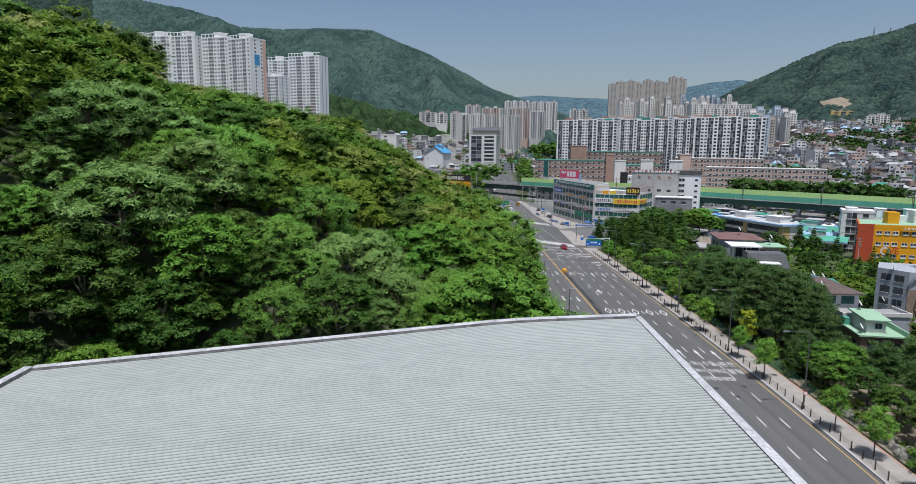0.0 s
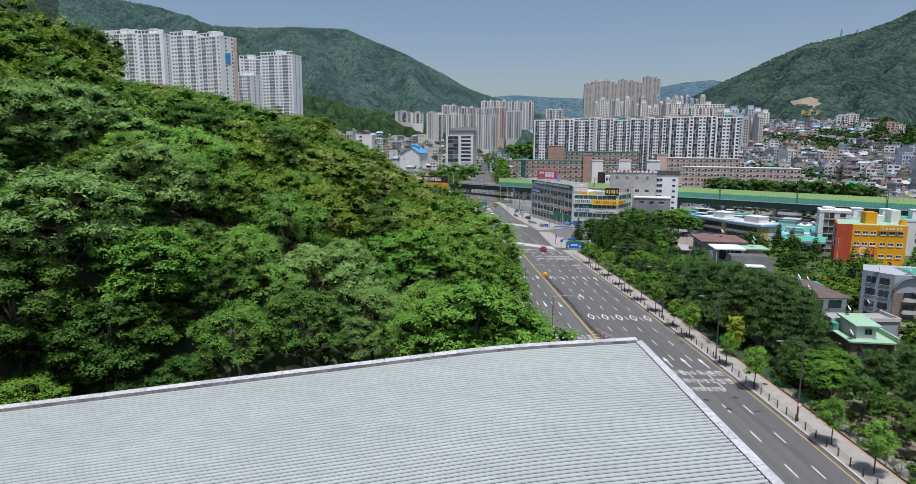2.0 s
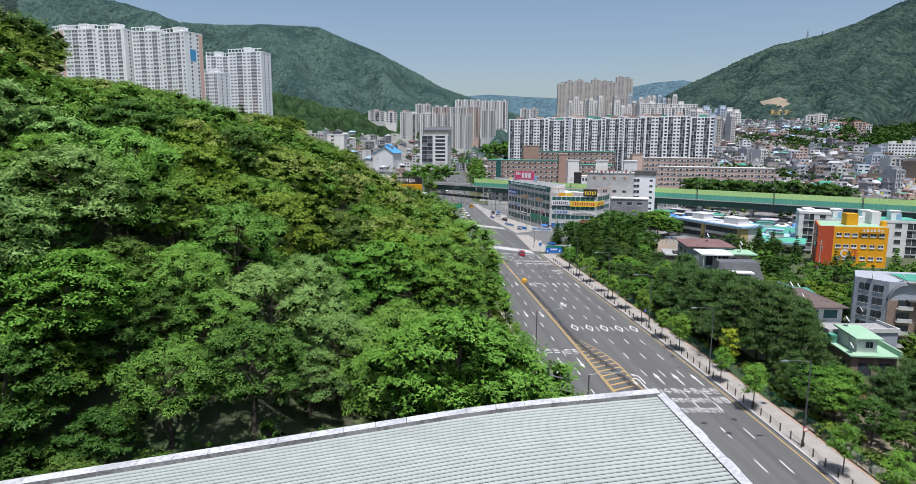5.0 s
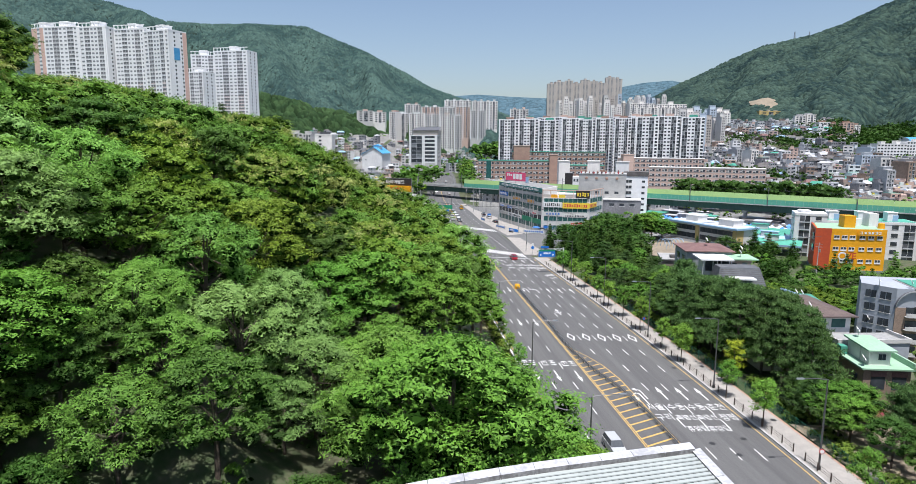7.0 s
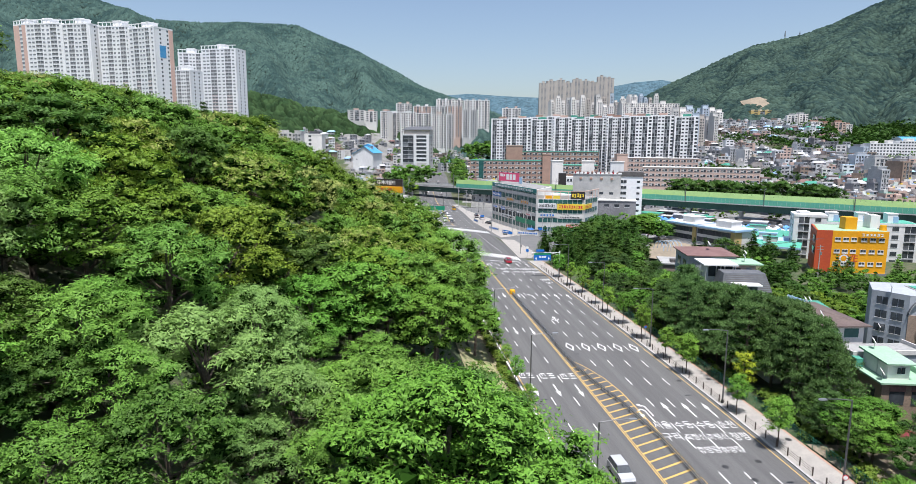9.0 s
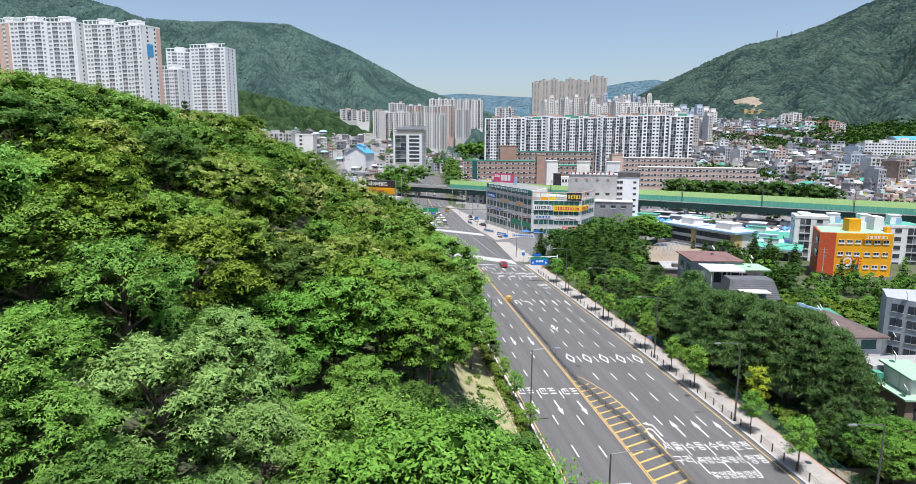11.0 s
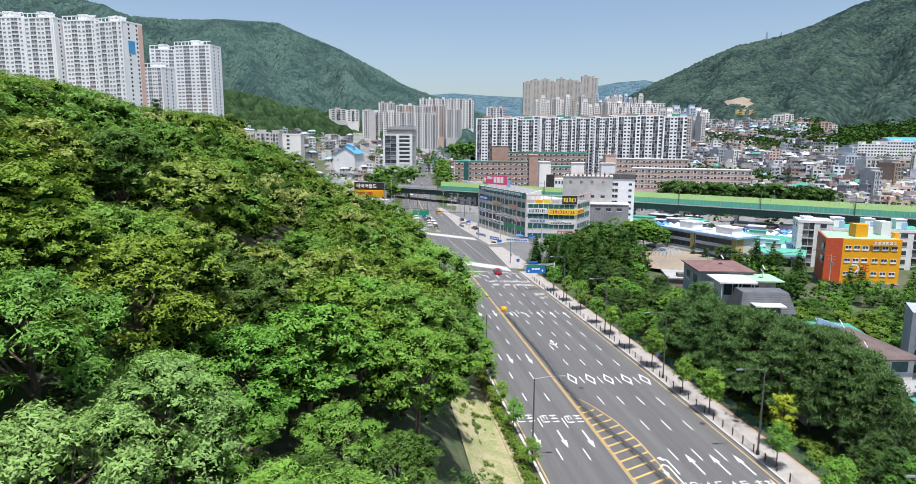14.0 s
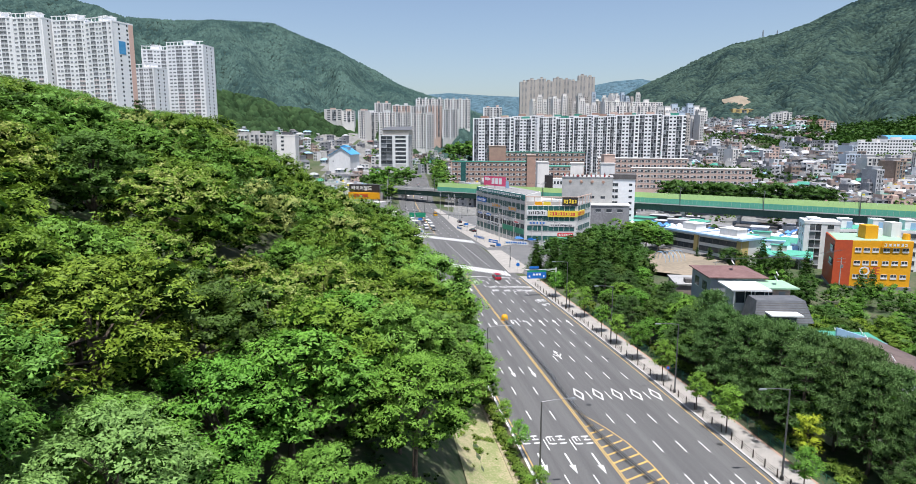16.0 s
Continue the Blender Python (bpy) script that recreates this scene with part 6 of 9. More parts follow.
# brick school: wings, stair towers and green roof edges
def school_wing(label, p0, p1, z0, floors, wall, group, glazed=False):
    L, turn = frame_of(p0, p1)
    e = thing("school_building", label, "school", pose(p0[0], p0[1], z0, 0, 0, turn), group)
    H = floors * 3.7
    part("wall", Geo().span(0, L, 0, 13, -6, H, wall), e)
    part("roof_edge", Geo().span(-0.3, L + 0.3, -0.3, 13.3, H, H + 0.5, M["roof_teal"] if not glazed else M["concrete_light"]), e, "green painted roof edge" if not glazed else "")
    for f in range(floors):
        part("sill_band", Geo().span(0, L, -0.16, 0.1, f * 3.7 + 0.78, f * 3.7 + 1.0, M["house_pale"]), e)
        n = max(3, int(L / 4.4))
        for k in range(n):
            a = L * k / n + 0.5
            b = L * (k + 1) / n - 0.5
            m_ = (a + b) / 2
            part("window", Geo().span(a, b, -0.04, 0.2, f * 3.7 + 1.0, f * 3.7 + 2.7, M["glass"]).span(a, b, -0.1, 0.1, f * 3.7 + 2.7, f * 3.7 + 2.9, M["house_pale"])
                 .span(m_ - 0.12, m_ + 0.12, -0.08, 0.1, f * 3.7 + 1.0, f * 3.7 + 2.7, M["white"]).span(a, m_ - 0.12, -0.07, 0.1, f * 3.7 + 1.7, f * 3.7 + 2.35, M["house_pale"]), e)
    return e


sc = school_wing("long red-brick school wing with green roof edge", (-3, 494), (55, 486), 5.5, 5, M["brick"], "brick school wings")
part("stair_glazing", Geo().span(7, 11, -0.5, 0.2, 0, 18.3, M["glass_teal"]), sc, "tall green glazed stair window")
school_wing("red-brick school wing set back behind the front wing", (26, 520), (104, 512), 12.5, 5, M["brick"], "brick school wings")
tower_g = "brick stair towers"
thing("stair_tower", "square red-brick stair tower with a flat top", "tower", group=tower_g, data=Geo().span(54.5, 61, 484, 492, 0, 29.4, M["brick"]).span(54.2, 61.3, 483.7, 492.3, 29.4, 29.9, M["brick_pale"]))
thing("stair_tower", "broad red-brick stair tower with a flat top", "tower", group=tower_g, data=Geo().span(27, 40.5, 514, 524, 0, 36.0, M["brick"]).span(26.7, 40.8, 513.7, 524.3, 36.0, 36.5, M["brick_pale"]))
school_wing("short red-brick school wing with a green roof edge", (62, 488), (98, 484), 6.0, 4, M["brick"], "brick school wings")
thing("stair_tower", "white rendered stair tower beside the brick school", "tower", group=tower_g, data=Geo().span(57, 65, 440, 450, 0, 25.5, M["white_warm"]).span(56.7, 65.3, 439.7, 450.3, 25.5, 25.9, M["concrete_light"]))
school_wing("pale pink-brick school wing with white window bands", (128, 462), (205, 438), 6, 4, M["brick_pale"], "pink school wings", True)
school_wing("pale pink-brick school wing with white window bands set back", (112, 500), (176, 482), 12, 4, M["brick_pale"], "pink school wings", True)
thing("stair_tower", "pink-brick stair tower of the school", "tower", group=tower_g, data=Geo().span(110, 118, 470, 480, 0, 30, M["brick_pale"]).span(109.7, 118.3, 469.7, 480.3, 30, 30.4, M["brick_pale"]))


# ---- low town houses ----
def town_house(seed, w, d, floors, wall, roof, style):
    rs = random.Random(seed)
    e = thing("town_house", {"flat": "low flat-roofed town house with parapet and water tank", "gable": "low town house with a pitched roof"}[style], "house", pose(0, 0, -400), "low houses of the town")
    H = floors * 3.0
    part("wall", Geo().span(-w / 2, w / 2, -d / 2, d / 2, -5, H, wall), e)
    g = Geo()
    if style == "flat":
        g.span(-w / 2 + 0.2, w / 2 - 0.2, -d / 2 + 0.2, d / 2 - 0.2, H, H + 0.12, roof)
        for a, b, c, f in ((-w / 2, w / 2, -d / 2, -d / 2 + 0.2), (-w / 2, w / 2, d / 2 - 0.2, d / 2), (-w / 2, -w / 2 + 0.2, -d / 2 + 0.2, d / 2 - 0.2), (w / 2 - 0.2, w / 2, -d / 2 + 0.2, d / 2 - 0.2)):
            g.span(a, b, c, f, H, H + 0.9, wall)
        part("roof", g, e)
        k = Geo().span(-w * 0.3, -w * 0.02, -d * 0.1, d * 0.3, H + 0.12, H + 2.6, wall)
        part("stair_housing", k, e)
        part("water_tank", Geo().tube((w * 0.25, 0, H + 0.12), (w * 0.25, 0, H + 1.7), 0.8, 0.8, M["sign_yellow"] if seed % 3 == 0 else M["pale_blue"], 10), e)
    else:
        r = H + 2.0
        g.add([(-w / 2 - .4, -d / 2 - .4, H), (w / 2 + .4, -d / 2 - .4, H), (w / 2 + .4, d / 2 + .4, H), (-w / 2 - .4, d / 2 + .4, H), (-w / 2 - .4, 0, r), (w / 2 + .4, 0, r)],
              [(0, 1, 5, 4), (2, 3, 4, 5), (0, 4, 3), (1, 2, 5), (3, 2, 1, 0)], roof)
        part("roof", g, e)
    wn = Geo()
    for f in range(floors):
        for s in range(max(2, int(w / 3.2))):
            u = -w / 2 + w * (s + 0.5) / max(2, int(w / 3.2))
            ww = rs.uniform(0.6, 1.0)
            wn.span(u - ww, u + ww, -d / 2 - 0.06, -d / 2 + 0.1, f * 3 + 0.9, f * 3 + 2.3, M["glass"])
            wn.span(-w / 2 - 0.06, -w / 2 + 0.1, u * d / w - ww, u * d / w + ww, f * 3 + 0.9, f * 3 + 2.3, M["glass"])
    part("window", wn, e, kind="stuff")
    return e


TOWN = []
for i in range(14):
    TOWN.append(town_house(200 + i, 6.5 + (i * 37 % 6), 6.5 + (i * 23 % 4), 1 + (i * 5) % 4, (M["wall_mix"], M["white_warm"], M["wall_brown"], M["grey"], M["wall_mix"], M["brick_pale"], M["white"])[i % 7],
                           (M["roof_grey"], M["roof_teal"], M["roof_grey"], M["concrete"], M["roof_brown"])[i % 5], "flat" if i % 4 else "gable"))
rt = random.Random(77)


def settle(x, y, turn=None, k=None):
    p = rt.choice(TOWN) if k is None else TOWN[k]
    p.scale = (1, 1, 1)
    return copy_thing(p, pose(x, y, gz(x, y), 0, 0, rt.uniform(-25, 25) if turn is None else turn))


FAR_HOUSES = Geo()
wall_set = [M[k] for k in ("house_grey", "white", "house_dark", "house_dark", "white_warm", "house_grey", "house_pale", "wall_brown", "house_dark", "white", "brick_brown", "brick_pale")]
roof_set = [M[k] for k in ("roof_dark", "house_grey", "roof_dark", "house_dark", "roof_teal", "roof_brown", "house_grey", "shingle", "shingle", "pale_blue")]


def far_house(x, y, tall=0):
    """A low house of the joined far town: body, flat or pitched roof, stair housing and rows of windows."""
    w, d, fl = rt.uniform(5, 9.5), rt.uniform(5, 8.5), rt.choice([1, 1, 1, 2, 2, 2]) + tall
    a, H, z = rt.uniform(-0.8, 0.8), fl * 2.7, gz(x, y)
    wall, roof = rt.choice(wall_set), rt.choice(roof_set)
    c, s_ = math.cos(a), math.sin(a)

    def at(u, v, zz):
        return (x + u * c - v * s_, y + u * s_ + v * c, z + zz)

    FAR_HOUSES.box(at(0, 0, H / 2 - 3), (w, d, H + 6), wall, a)
    if fl < 3 and rt.random() < 0.65:
        r = rt.uniform(1.4, 2.4)
        q = [at(-w / 2 - .5, -d / 2 - .6, H), at(w / 2 + .5, -d / 2 - .6, H), at(w / 2 + .5, d / 2 + .6, H), at(-w / 2 - .5, d / 2 + .6, H), at(-w / 2 + 1, 0, H + r), at(w / 2 - 1, 0, H + r)]
        FAR_HOUSES.add(q, [(0, 1, 5, 4), (2, 3, 4, 5), (3, 0, 4), (1, 2, 5), (3, 2, 1, 0)], roof)
    else:
        FAR_HOUSES.box(at(0, 0, H + 0.35), (w + 0.2, d + 0.2, 0.7), wall, a)
        FAR_HOUSES.box(at(0, 0, H + 0.72), (w - 0.5, d - 0.5, 0.06), roof, a)
        if rt.random() < 0.6:
            FAR_HOUSES.box(at(-w * 0.2, d * 0.15, H + 1.8), (2.8, 2.8, 2.2), rt.choice(wall_set), a)
    for f in range(fl):
        n = max(2, int(w / 3))
        for k in range(n):
            FAR_HOUSES.box(at(-w / 2 + w * (k + 0.5) / n, -d / 2, f * 2.8 + 1.6), (w / n * rt.uniform(0.4, 0.75), 0.14, 1.2), M["glass"], a)


def level(x, y, z):
    """Height above the hall's roof per metre out, to keep houses below the wood's edge."""
    return (z - 39.07) / (y + 3.3)


def town_top(x, y):
    return np.interp((x - 2.5) / (y + 3.3), [0.2, 0.36, 0.40, 0.47, 0.56, 0.60, 0.66, 0.72, 0.8], [0.03, 0.045, 0.056, 0.053, 0.035, -0.010, -0.020, -0.022, -0.02])


for i in range(2500):
    yy = 385 + 560 * rt.random() ** 0.9
    x = rt.uniform(0.27, 0.80) * yy
    if x < 215 and 430 < yy <= 760 and x < 205 - (yy - 430) * 0.2:
        continue
    z = gz(x, yy)
    green = wavy(x, yy, 38.0, 1.9) > 0.45
    if level(x, yy, z + 7) > town_top(x, yy) or (green and yy > 430):
        if rt.random() < 0.75 and ((x - 2.5) / (yy + 3.3) < 0.58 or yy > 650):
            for k in range(2):
                xa, ya = x + rt.uniform(-8, 8), yy + rt.uniform(-8, 8)
                far_tree(xa, ya, gz(xa, ya) - 1, rt.uniform(0.8, 1.35), rt.choice([4, 4, 2, 2]), "dot", rt, town_store)
        continue
    far_house(x, yy, rt.choice([0, 0, 0, 0, 0, 1, 2]))
for i in range(520):
    yy = rt.uniform(650, 900)
    x = 2.5 + rt.uniform(0.545, 0.80) * (yy + 3.3)
    far_tree(x, yy, gz(x, yy) - 1, rt.uniform(1.3, 2.0), rt.choice([4, 4, 2, 2]), "dot", rt, town_store)
for i in range(150):
    yy = rt.uniform(628, 668) if i % 3 else rt.uniform(545, 590)
    x = 2.5 + rt.uniform(0.57, 0.82) * (yy + 3.3)
    far_tree(x, yy, gz(x, yy) - 1, rt.uniform(1.0, 1.5) if i % 3 else rt.uniform(0.5, 0.75), rt.choice([4, 2, 2, 0]), "dot", rt, town_store)
for i in range(240):
    yy = rt.uniform(400, 790)
    x = rt.uniform(-0.34, -0.06) * yy
    if x < x_left(min(yy, 560)) - 14:
        far_house(x, yy, rt.choice([0, 0, 0, 1]))
        if rt.random() < 0.3:
            far_tree(x + 7, yy - 3, gz(x + 7, yy - 3), rt.uniform(0.6, 1.0), rt.choice([0, 2]), "dot", rt, town_store)
for i in range(70):
    yy = rt.uniform(600, 800)
    x = rt.uniform(-0.13, 0.02) * yy
    far_house(x, yy, rt.choice([0, 1, 2, 2]))
    xa = rt.uniform(-0.13, 0.03) * yy
    far_tree(xa, yy - 12, gz(xa, yy - 12), rt.uniform(0.8, 1.4), rt.choice([0, 2]), "town", rt, town_store)
thing("far_town", "dense low houses climbing the far side of the valley", "houses", kind="stuff", data=FAR_HOUSES)
# taller blocks at the foot of the slope
for c0, c1, r, y0, fl, wall in ((1431, 1450, 268, 520, 5, "house_pale"), (1458, 1484, 264, 500, 6, "tower_blue"), (1468, 1480, 250, 560, 9, "tower_blue"), (1492, 1514, 270, 460, 5, "house_pale"), (1516, 1538, 276, 470, 4, "brick_brown"),
                              (1540, 1562, 276, 440, 7, "brick_brown"), (1508, 1522, 290, 410, 5, "house_grey"), (1240, 1254, 252, 600, 5, "house_grey"), (1266, 1280, 254, 560, 4, "white_warm"),
                              (1330, 1346, 196, 820, 6, "white_warm"), (1350, 1368, 194, 820, 6, "white_warm"), (1570, 1600, 262, 470, 7, "house_pale")):
    block_at(c0, c1, r, y0, fl, M[wall], "plain mid-rise town block with rows of windows", WIDE * (1 if c1 - c0 < 24 else 2), "mid-rise blocks of the town", top=M["house_grey"])
# white school with a blue hall on the terrace
for c0, c1, r, fl in ((1478, 1525, 244, 5), (1526, 1600, 240, 6)):
    block_at(c0, c1, r, 600, fl, M["white"], "long white school with window bands", [(0.3, "wall"), (3.0, "window")] * 9, "white school on the terrace", top=M["white_warm"])
xh, zh = spot(1530, 234, 640)
hallb = thing("school_hall", "school hall with a bright blue curved roof", "hall", pose(xh, 640, zh - 14, 0, 0, 0))
part("wall", Geo().span(0, 46, 0, 20, -6, 10, M["white"]), hallb)
g = Geo()
for k in range(6):
    a0_, a1_ = math.pi * k / 6, math.pi * (k + 1) / 6
    g.quad((-1, 10 - 10.6 * math.cos(a0_), 10 + 4.5 * math.sin(a0_)), (47, 10 - 10.6 * math.cos(a0_), 10 + 4.5 * math.sin(a0_)), (47, 10 - 10.6 * math.cos(a1_), 10 + 4.5 * math.sin(a1_)), (-1, 10 - 10.6 * math.cos(a1_), 10 + 4.5 * math.sin(a1_)), M["roof_blue"])
g.add([(-0.98, 10 - 10.6 * math.cos(math.pi * k / 6), 10 + 4.5 * math.sin(math.pi * k / 6)) for k in range(7)], [tuple(range(7))], M["white"])
part("roof", g, hallb, "bright blue curved roof")
# bare cutting in the hillside with a yellow building at its foot
xe, ze = spot(1303, 186, 1190)
gx, gy = np.linspace(-38, 38, 15), np.linspace(0, 62, 9)
X_, Y_ = np.meshgrid(gx, gy)
cut = fast_mesh("earth_cutting", np.stack([xe + X_ * (1 - 0.004 * Y_) + wavy(X_, Y_, 9.0, 2.0) * 3.5, 1190 + Y_ + np.abs(X_) * 0.3, ze - 2.0 + Y_ * 0.36 + np.round(Y_ / 15) * 1.6 - np.abs(X_) ** 1.4 * 0.045 + wavy(X_, Y_, 12.0, 0.4)], -1).reshape(-1, 3),
                [(j * 15 + i, j * 15 + i + 1, (j + 1) * 15 + i + 1, (j + 1) * 15 + i) for j in range(8) for i in range(14)], [M["bare"]], smooth=True)
thing("earth_cutting", "bare terraced earth cutting in the wooded slope", "cutting", kind="structure", data=cut)
block_at(1266, 1302, 188, 1150, 3, M["ochre"], "low yellow building below the earth cutting", WIDE, "", top=M["house_pale"])
for c0, c1, r in ((1372, 1392, 207), (1394, 1410, 209), (1412, 1430, 208), (1432, 1444, 212)):
    block_at(c0, c1, r, 780, 3, ra.choice([M["brick_pale"], M["white_warm"]]), "low pale terrace house on the hillside", WIDE, "houses on the upper terrace", top=M["brick"])
for i in range(110):
    yy = 380 + 70 * rt.random()
    x = rt.uniform(0.36, 0.80) * yy
    if not (x < 215 and yy > 430):
        settle(x, yy, None, rt.choice([0, 1, 4, 5, 8, 9, 12, 13]))
for i in range(60):
    yy = rt.uniform(330, 420)
    x = rt.uniform(-0.32, -0.09) * yy
    if x > x_left(min(yy, 560)) - 14:
        continue
    settle(x, yy)
for i in range(40):
    yy = rt.uniform(395, 470)
    x = float(x_right(min(yy, 560))) + rt.uniform(18, 40)
    if yy > 430 and x > -8:
        continue
    settle(x, yy)
for i in range(26):
    yy = rt.uniform(270, 335)
    x = rt.uniform(0.62, 0.95) * yy
    settle(x, yy)
for i in range(300):
    yy = rt.uniform(262, 700)
    x = rt.uniform(-0.32, 0.85) * yy
    if x_left(min(yy, 560)) - 6 < x < x_right(min(yy, 560)) + 6 or (yy < 330 and x < 66) or (yy > 430 and 0 < x < 190 and yy < 640) or 280 < yy + 0.67 * (x - 100) < 330:
        continue
    far_tree(x, yy, gz(x, yy), rt.uniform(0.5, 1.0), rt.choice([0, 2, 2, 1]), "town", rt, town_store)
for i in range(80):
    far_tree(128 + i * 1.0 + rt.uniform(-3, 3), 384 - i * 0.5 + rt.uniform(-5, 8), 1.0, rt.uniform(1.4, 1.9), rt.choice([2, 2, 4]), "town", rt, town_store)
for i in range(100):
    yy = rt.uniform(402, 640)
    for f, sg in ((x_left, -1), (x_right, 1)):
        x = float(f(min(yy, 560))) + sg * rt.uniform(5, 16)
        far_tree(x, yy, gz(x, yy), rt.uniform(0.8, 1.4), rt.choice([0, 2, 1]), "town", rt, town_store)
for i in range(110):
    u = rt.random()
    yy = 255 + 75 * u
    far_tree(-62 - rt.uniform(0, 60), yy, gz(-80, yy), rt.uniform(0.7, 1.2), rt.choice([0, 2, 1]), "town", rt, town_store)
for i in range(26):
    x, z = spot(rt.uniform(640, 700), 290, 452)
    far_tree(x, 440 + 40 * rt.random(), gz(x, 450), rt.uniform(1.2, 1.7), rt.choice([0, 2, 2]), "town", rt, town_store)
for i in range(60):
    x, z = spot(rt.uniform(778, 836), 210, 730)
    far_tree(x, 700 + 60 * rt.random(), gz(x, 730) + rt.uniform(0, 6), rt.uniform(1.6, 2.6), rt.choice([0, 2]), "town", rt, town_store)
_v = np.concatenate(town_store[0])
thing("town_trees", "scattered green trees among the houses of the town", "trees", kind="stuff", data=fast_mesh("town_trees", _v, blades(len(_v) // 3), far_leaf, np.concatenate(town_store[1])))

# ---- railway viaduct ----
VA, VB = Vector((-60, 440, 0)), Vector((330, 178, 0))
VD = (VB - VA).normalized()
VL = (VB - VA).length
vturn = math.degrees(math.atan2(VD.y, VD.x))
viaduct = thing("viaduct", "railway viaduct with a green girder and green noise barriers", "viaduct", pose(VA.x, VA.y, 0, 0, 0, vturn))
part("deck", Geo().span(0, VL, -4.5, 4.5, 8.2, 8.9, M["concrete"]).span(0, VL, -4.7, -4.4, 8.9, 9.7, M["concrete"]).span(0, VL, 4.4, 4.7, 8.9, 9.7, M["concrete"]), viaduct, "concrete deck")
part("girder", Geo().span(0, VL, -3.8, -3.4, 5.0, 8.2, M["steel_green"]).span(0, VL, 3.4, 3.8, 5.0, 8.2, M["steel_green"]).span(0, VL, -3.4, 3.4, 6.6, 6.8, M["steel_green"]), viaduct, "dark green steel girder")
for i in range(int(VL / 26)):
    if 40 < i * 26 < 66:
        continue
    part("pier", Geo().span(i * 26 + 4, i * 26 + 6.2, -3.2, 3.2, 3.8, 5.0, M["concrete"]).tube((i * 26 + 5.1, -1.6, -3), (i * 26 + 5.1, -1.6, 3.8), 0.8, 0.8, M["concrete"], 10)
         .tube((i * 26 + 5.1, 1.6, -3), (i * 26 + 5.1, 1.6, 3.8), 0.8, 0.8, M["concrete"], 10), viaduct)
b0 = 62.0
for i in range(int((VL - b0) / 2)):
    x = b0 + i * 2
    part("barrier_panel", Geo().span(x + 0.04, x + 1.96, -4.75, -4.62, 8.7, 11.3, M["barrier_green"]).add(
        [(x + 0.04, -4.75, 11.3), (x + 1.96, -4.75, 11.3), (x + 1.96, -4.2, 13.9), (x + 0.04, -4.2, 13.9), (x + 0.04, -4.6, 11.3), (x + 1.96, -4.6, 11.3), (x + 1.96, -4.05, 13.9), (x + 0.04, -4.05, 13.9)],
        [(0, 1, 2, 3), (7, 6, 5, 4), (3, 2, 6, 7)], M["barrier_lime"]), viaduct)
part("far_barrier", Geo().span(b0, VL, 4.6, 4.75, 8.9, 12.0, M["barrier_lime"]), viaduct)
for i in range(11):
    x = 22 + i * 38
    part("mast", Geo().tube((x, -5.0, 8.0), (x, -5.0, 17.5), 0.2, 0.14, M["pole"], 6).tube((x, -5.0, 16.4), (x, 0, 16.8), 0.07, 0.07, M["pole"], 5).tube((x, -5.0, 15.2), (x, 0, 16.4), 0.05, 0.05, M["pole"], 5), viaduct)
    if i < 10:
        part("contact_wire", Geo().tube((x, -2.2, 15.6), (x + 38, -2.2, 15.6), 0.035, 0.035, M["dark"], 4).tube((x, 2.2, 15.6), (x + 38, 2.2, 15.6), 0.035, 0.035, M["dark"], 4), viaduct)
for i in range(30):
    x = 1 + i * 2
    part("rail_post", Geo().span(x, x + 0.12, -4.75, -4.6, 9.7, 11.0, M["galvanised"]), viaduct)
part("hand_rail", Geo().span(0, 61, -4.74, -4.62, 10.95, 11.1, M["galvanised"]).span(0, 61, -4.72, -4.64, 10.3, 10.4, M["galvanised"]), viaduct)
part("walkway_edge", Geo().span(0, VL, -4.95, -4.75, 8.2, 8.65, M["concrete"]), viaduct)


# ---- signs and writing ----
def bars(g, u0, u1, z0, z1, y, mat, n, seed):
    """Writing too small to read, as plain bars."""
    rs = random.Random(seed)
    w = (u1 - u0) / n
    for i in range(n):
        a = u0 + i * w
        g.span(a + 0.12 * w, a + w * rs.uniform(0.72, 0.92), y - 0.05, y, z0 + (z1 - z0) * rs.uniform(0.0, 0.2), z1 - (z1 - z0) * rs.uniform(0, 0.2), mat)
    return g


def sign_board(parent, name, label, u0, u1, z0, z1, y, mat, ink, n, seed, thick=0.18):
    s = part(name, Geo().span(u0, u1, y - thick, y, z0, z1, mat), parent, label)
    if n:
        h = z1 - z0
        rs, w = random.Random(seed), 0.88 * (u1 - u0) / n
        for k in range(n):
            a = u0 + 0.06 * (u1 - u0) + k * w
            lo, hi = z0 + h * (0.22 + 0.1 * rs.random()), z1 - h * (0.22 + 0.1 * rs.random())
            b = a + w * rs.uniform(0.72, 0.92)
            y1 = y - thick - 0.004
            # a letter as a plain frame of strokes
            g = Geo().span(a + 0.12 * w, b, y1 - 0.05, y1, hi - 0.2 * (hi - lo), hi, ink).span(a + 0.12 * w, b, y1 - 0.05, y1, lo, lo + 0.2 * (hi - lo), ink)
            g.span(a + 0.12 * w + 0.55 * (b - a) * rs.random(), b - 0.05 * w, y1 - 0.05, y1, lo + 0.2 * (hi - lo), hi - 0.2 * (hi - lo), ink)
            part("letter", g, s)
    return s


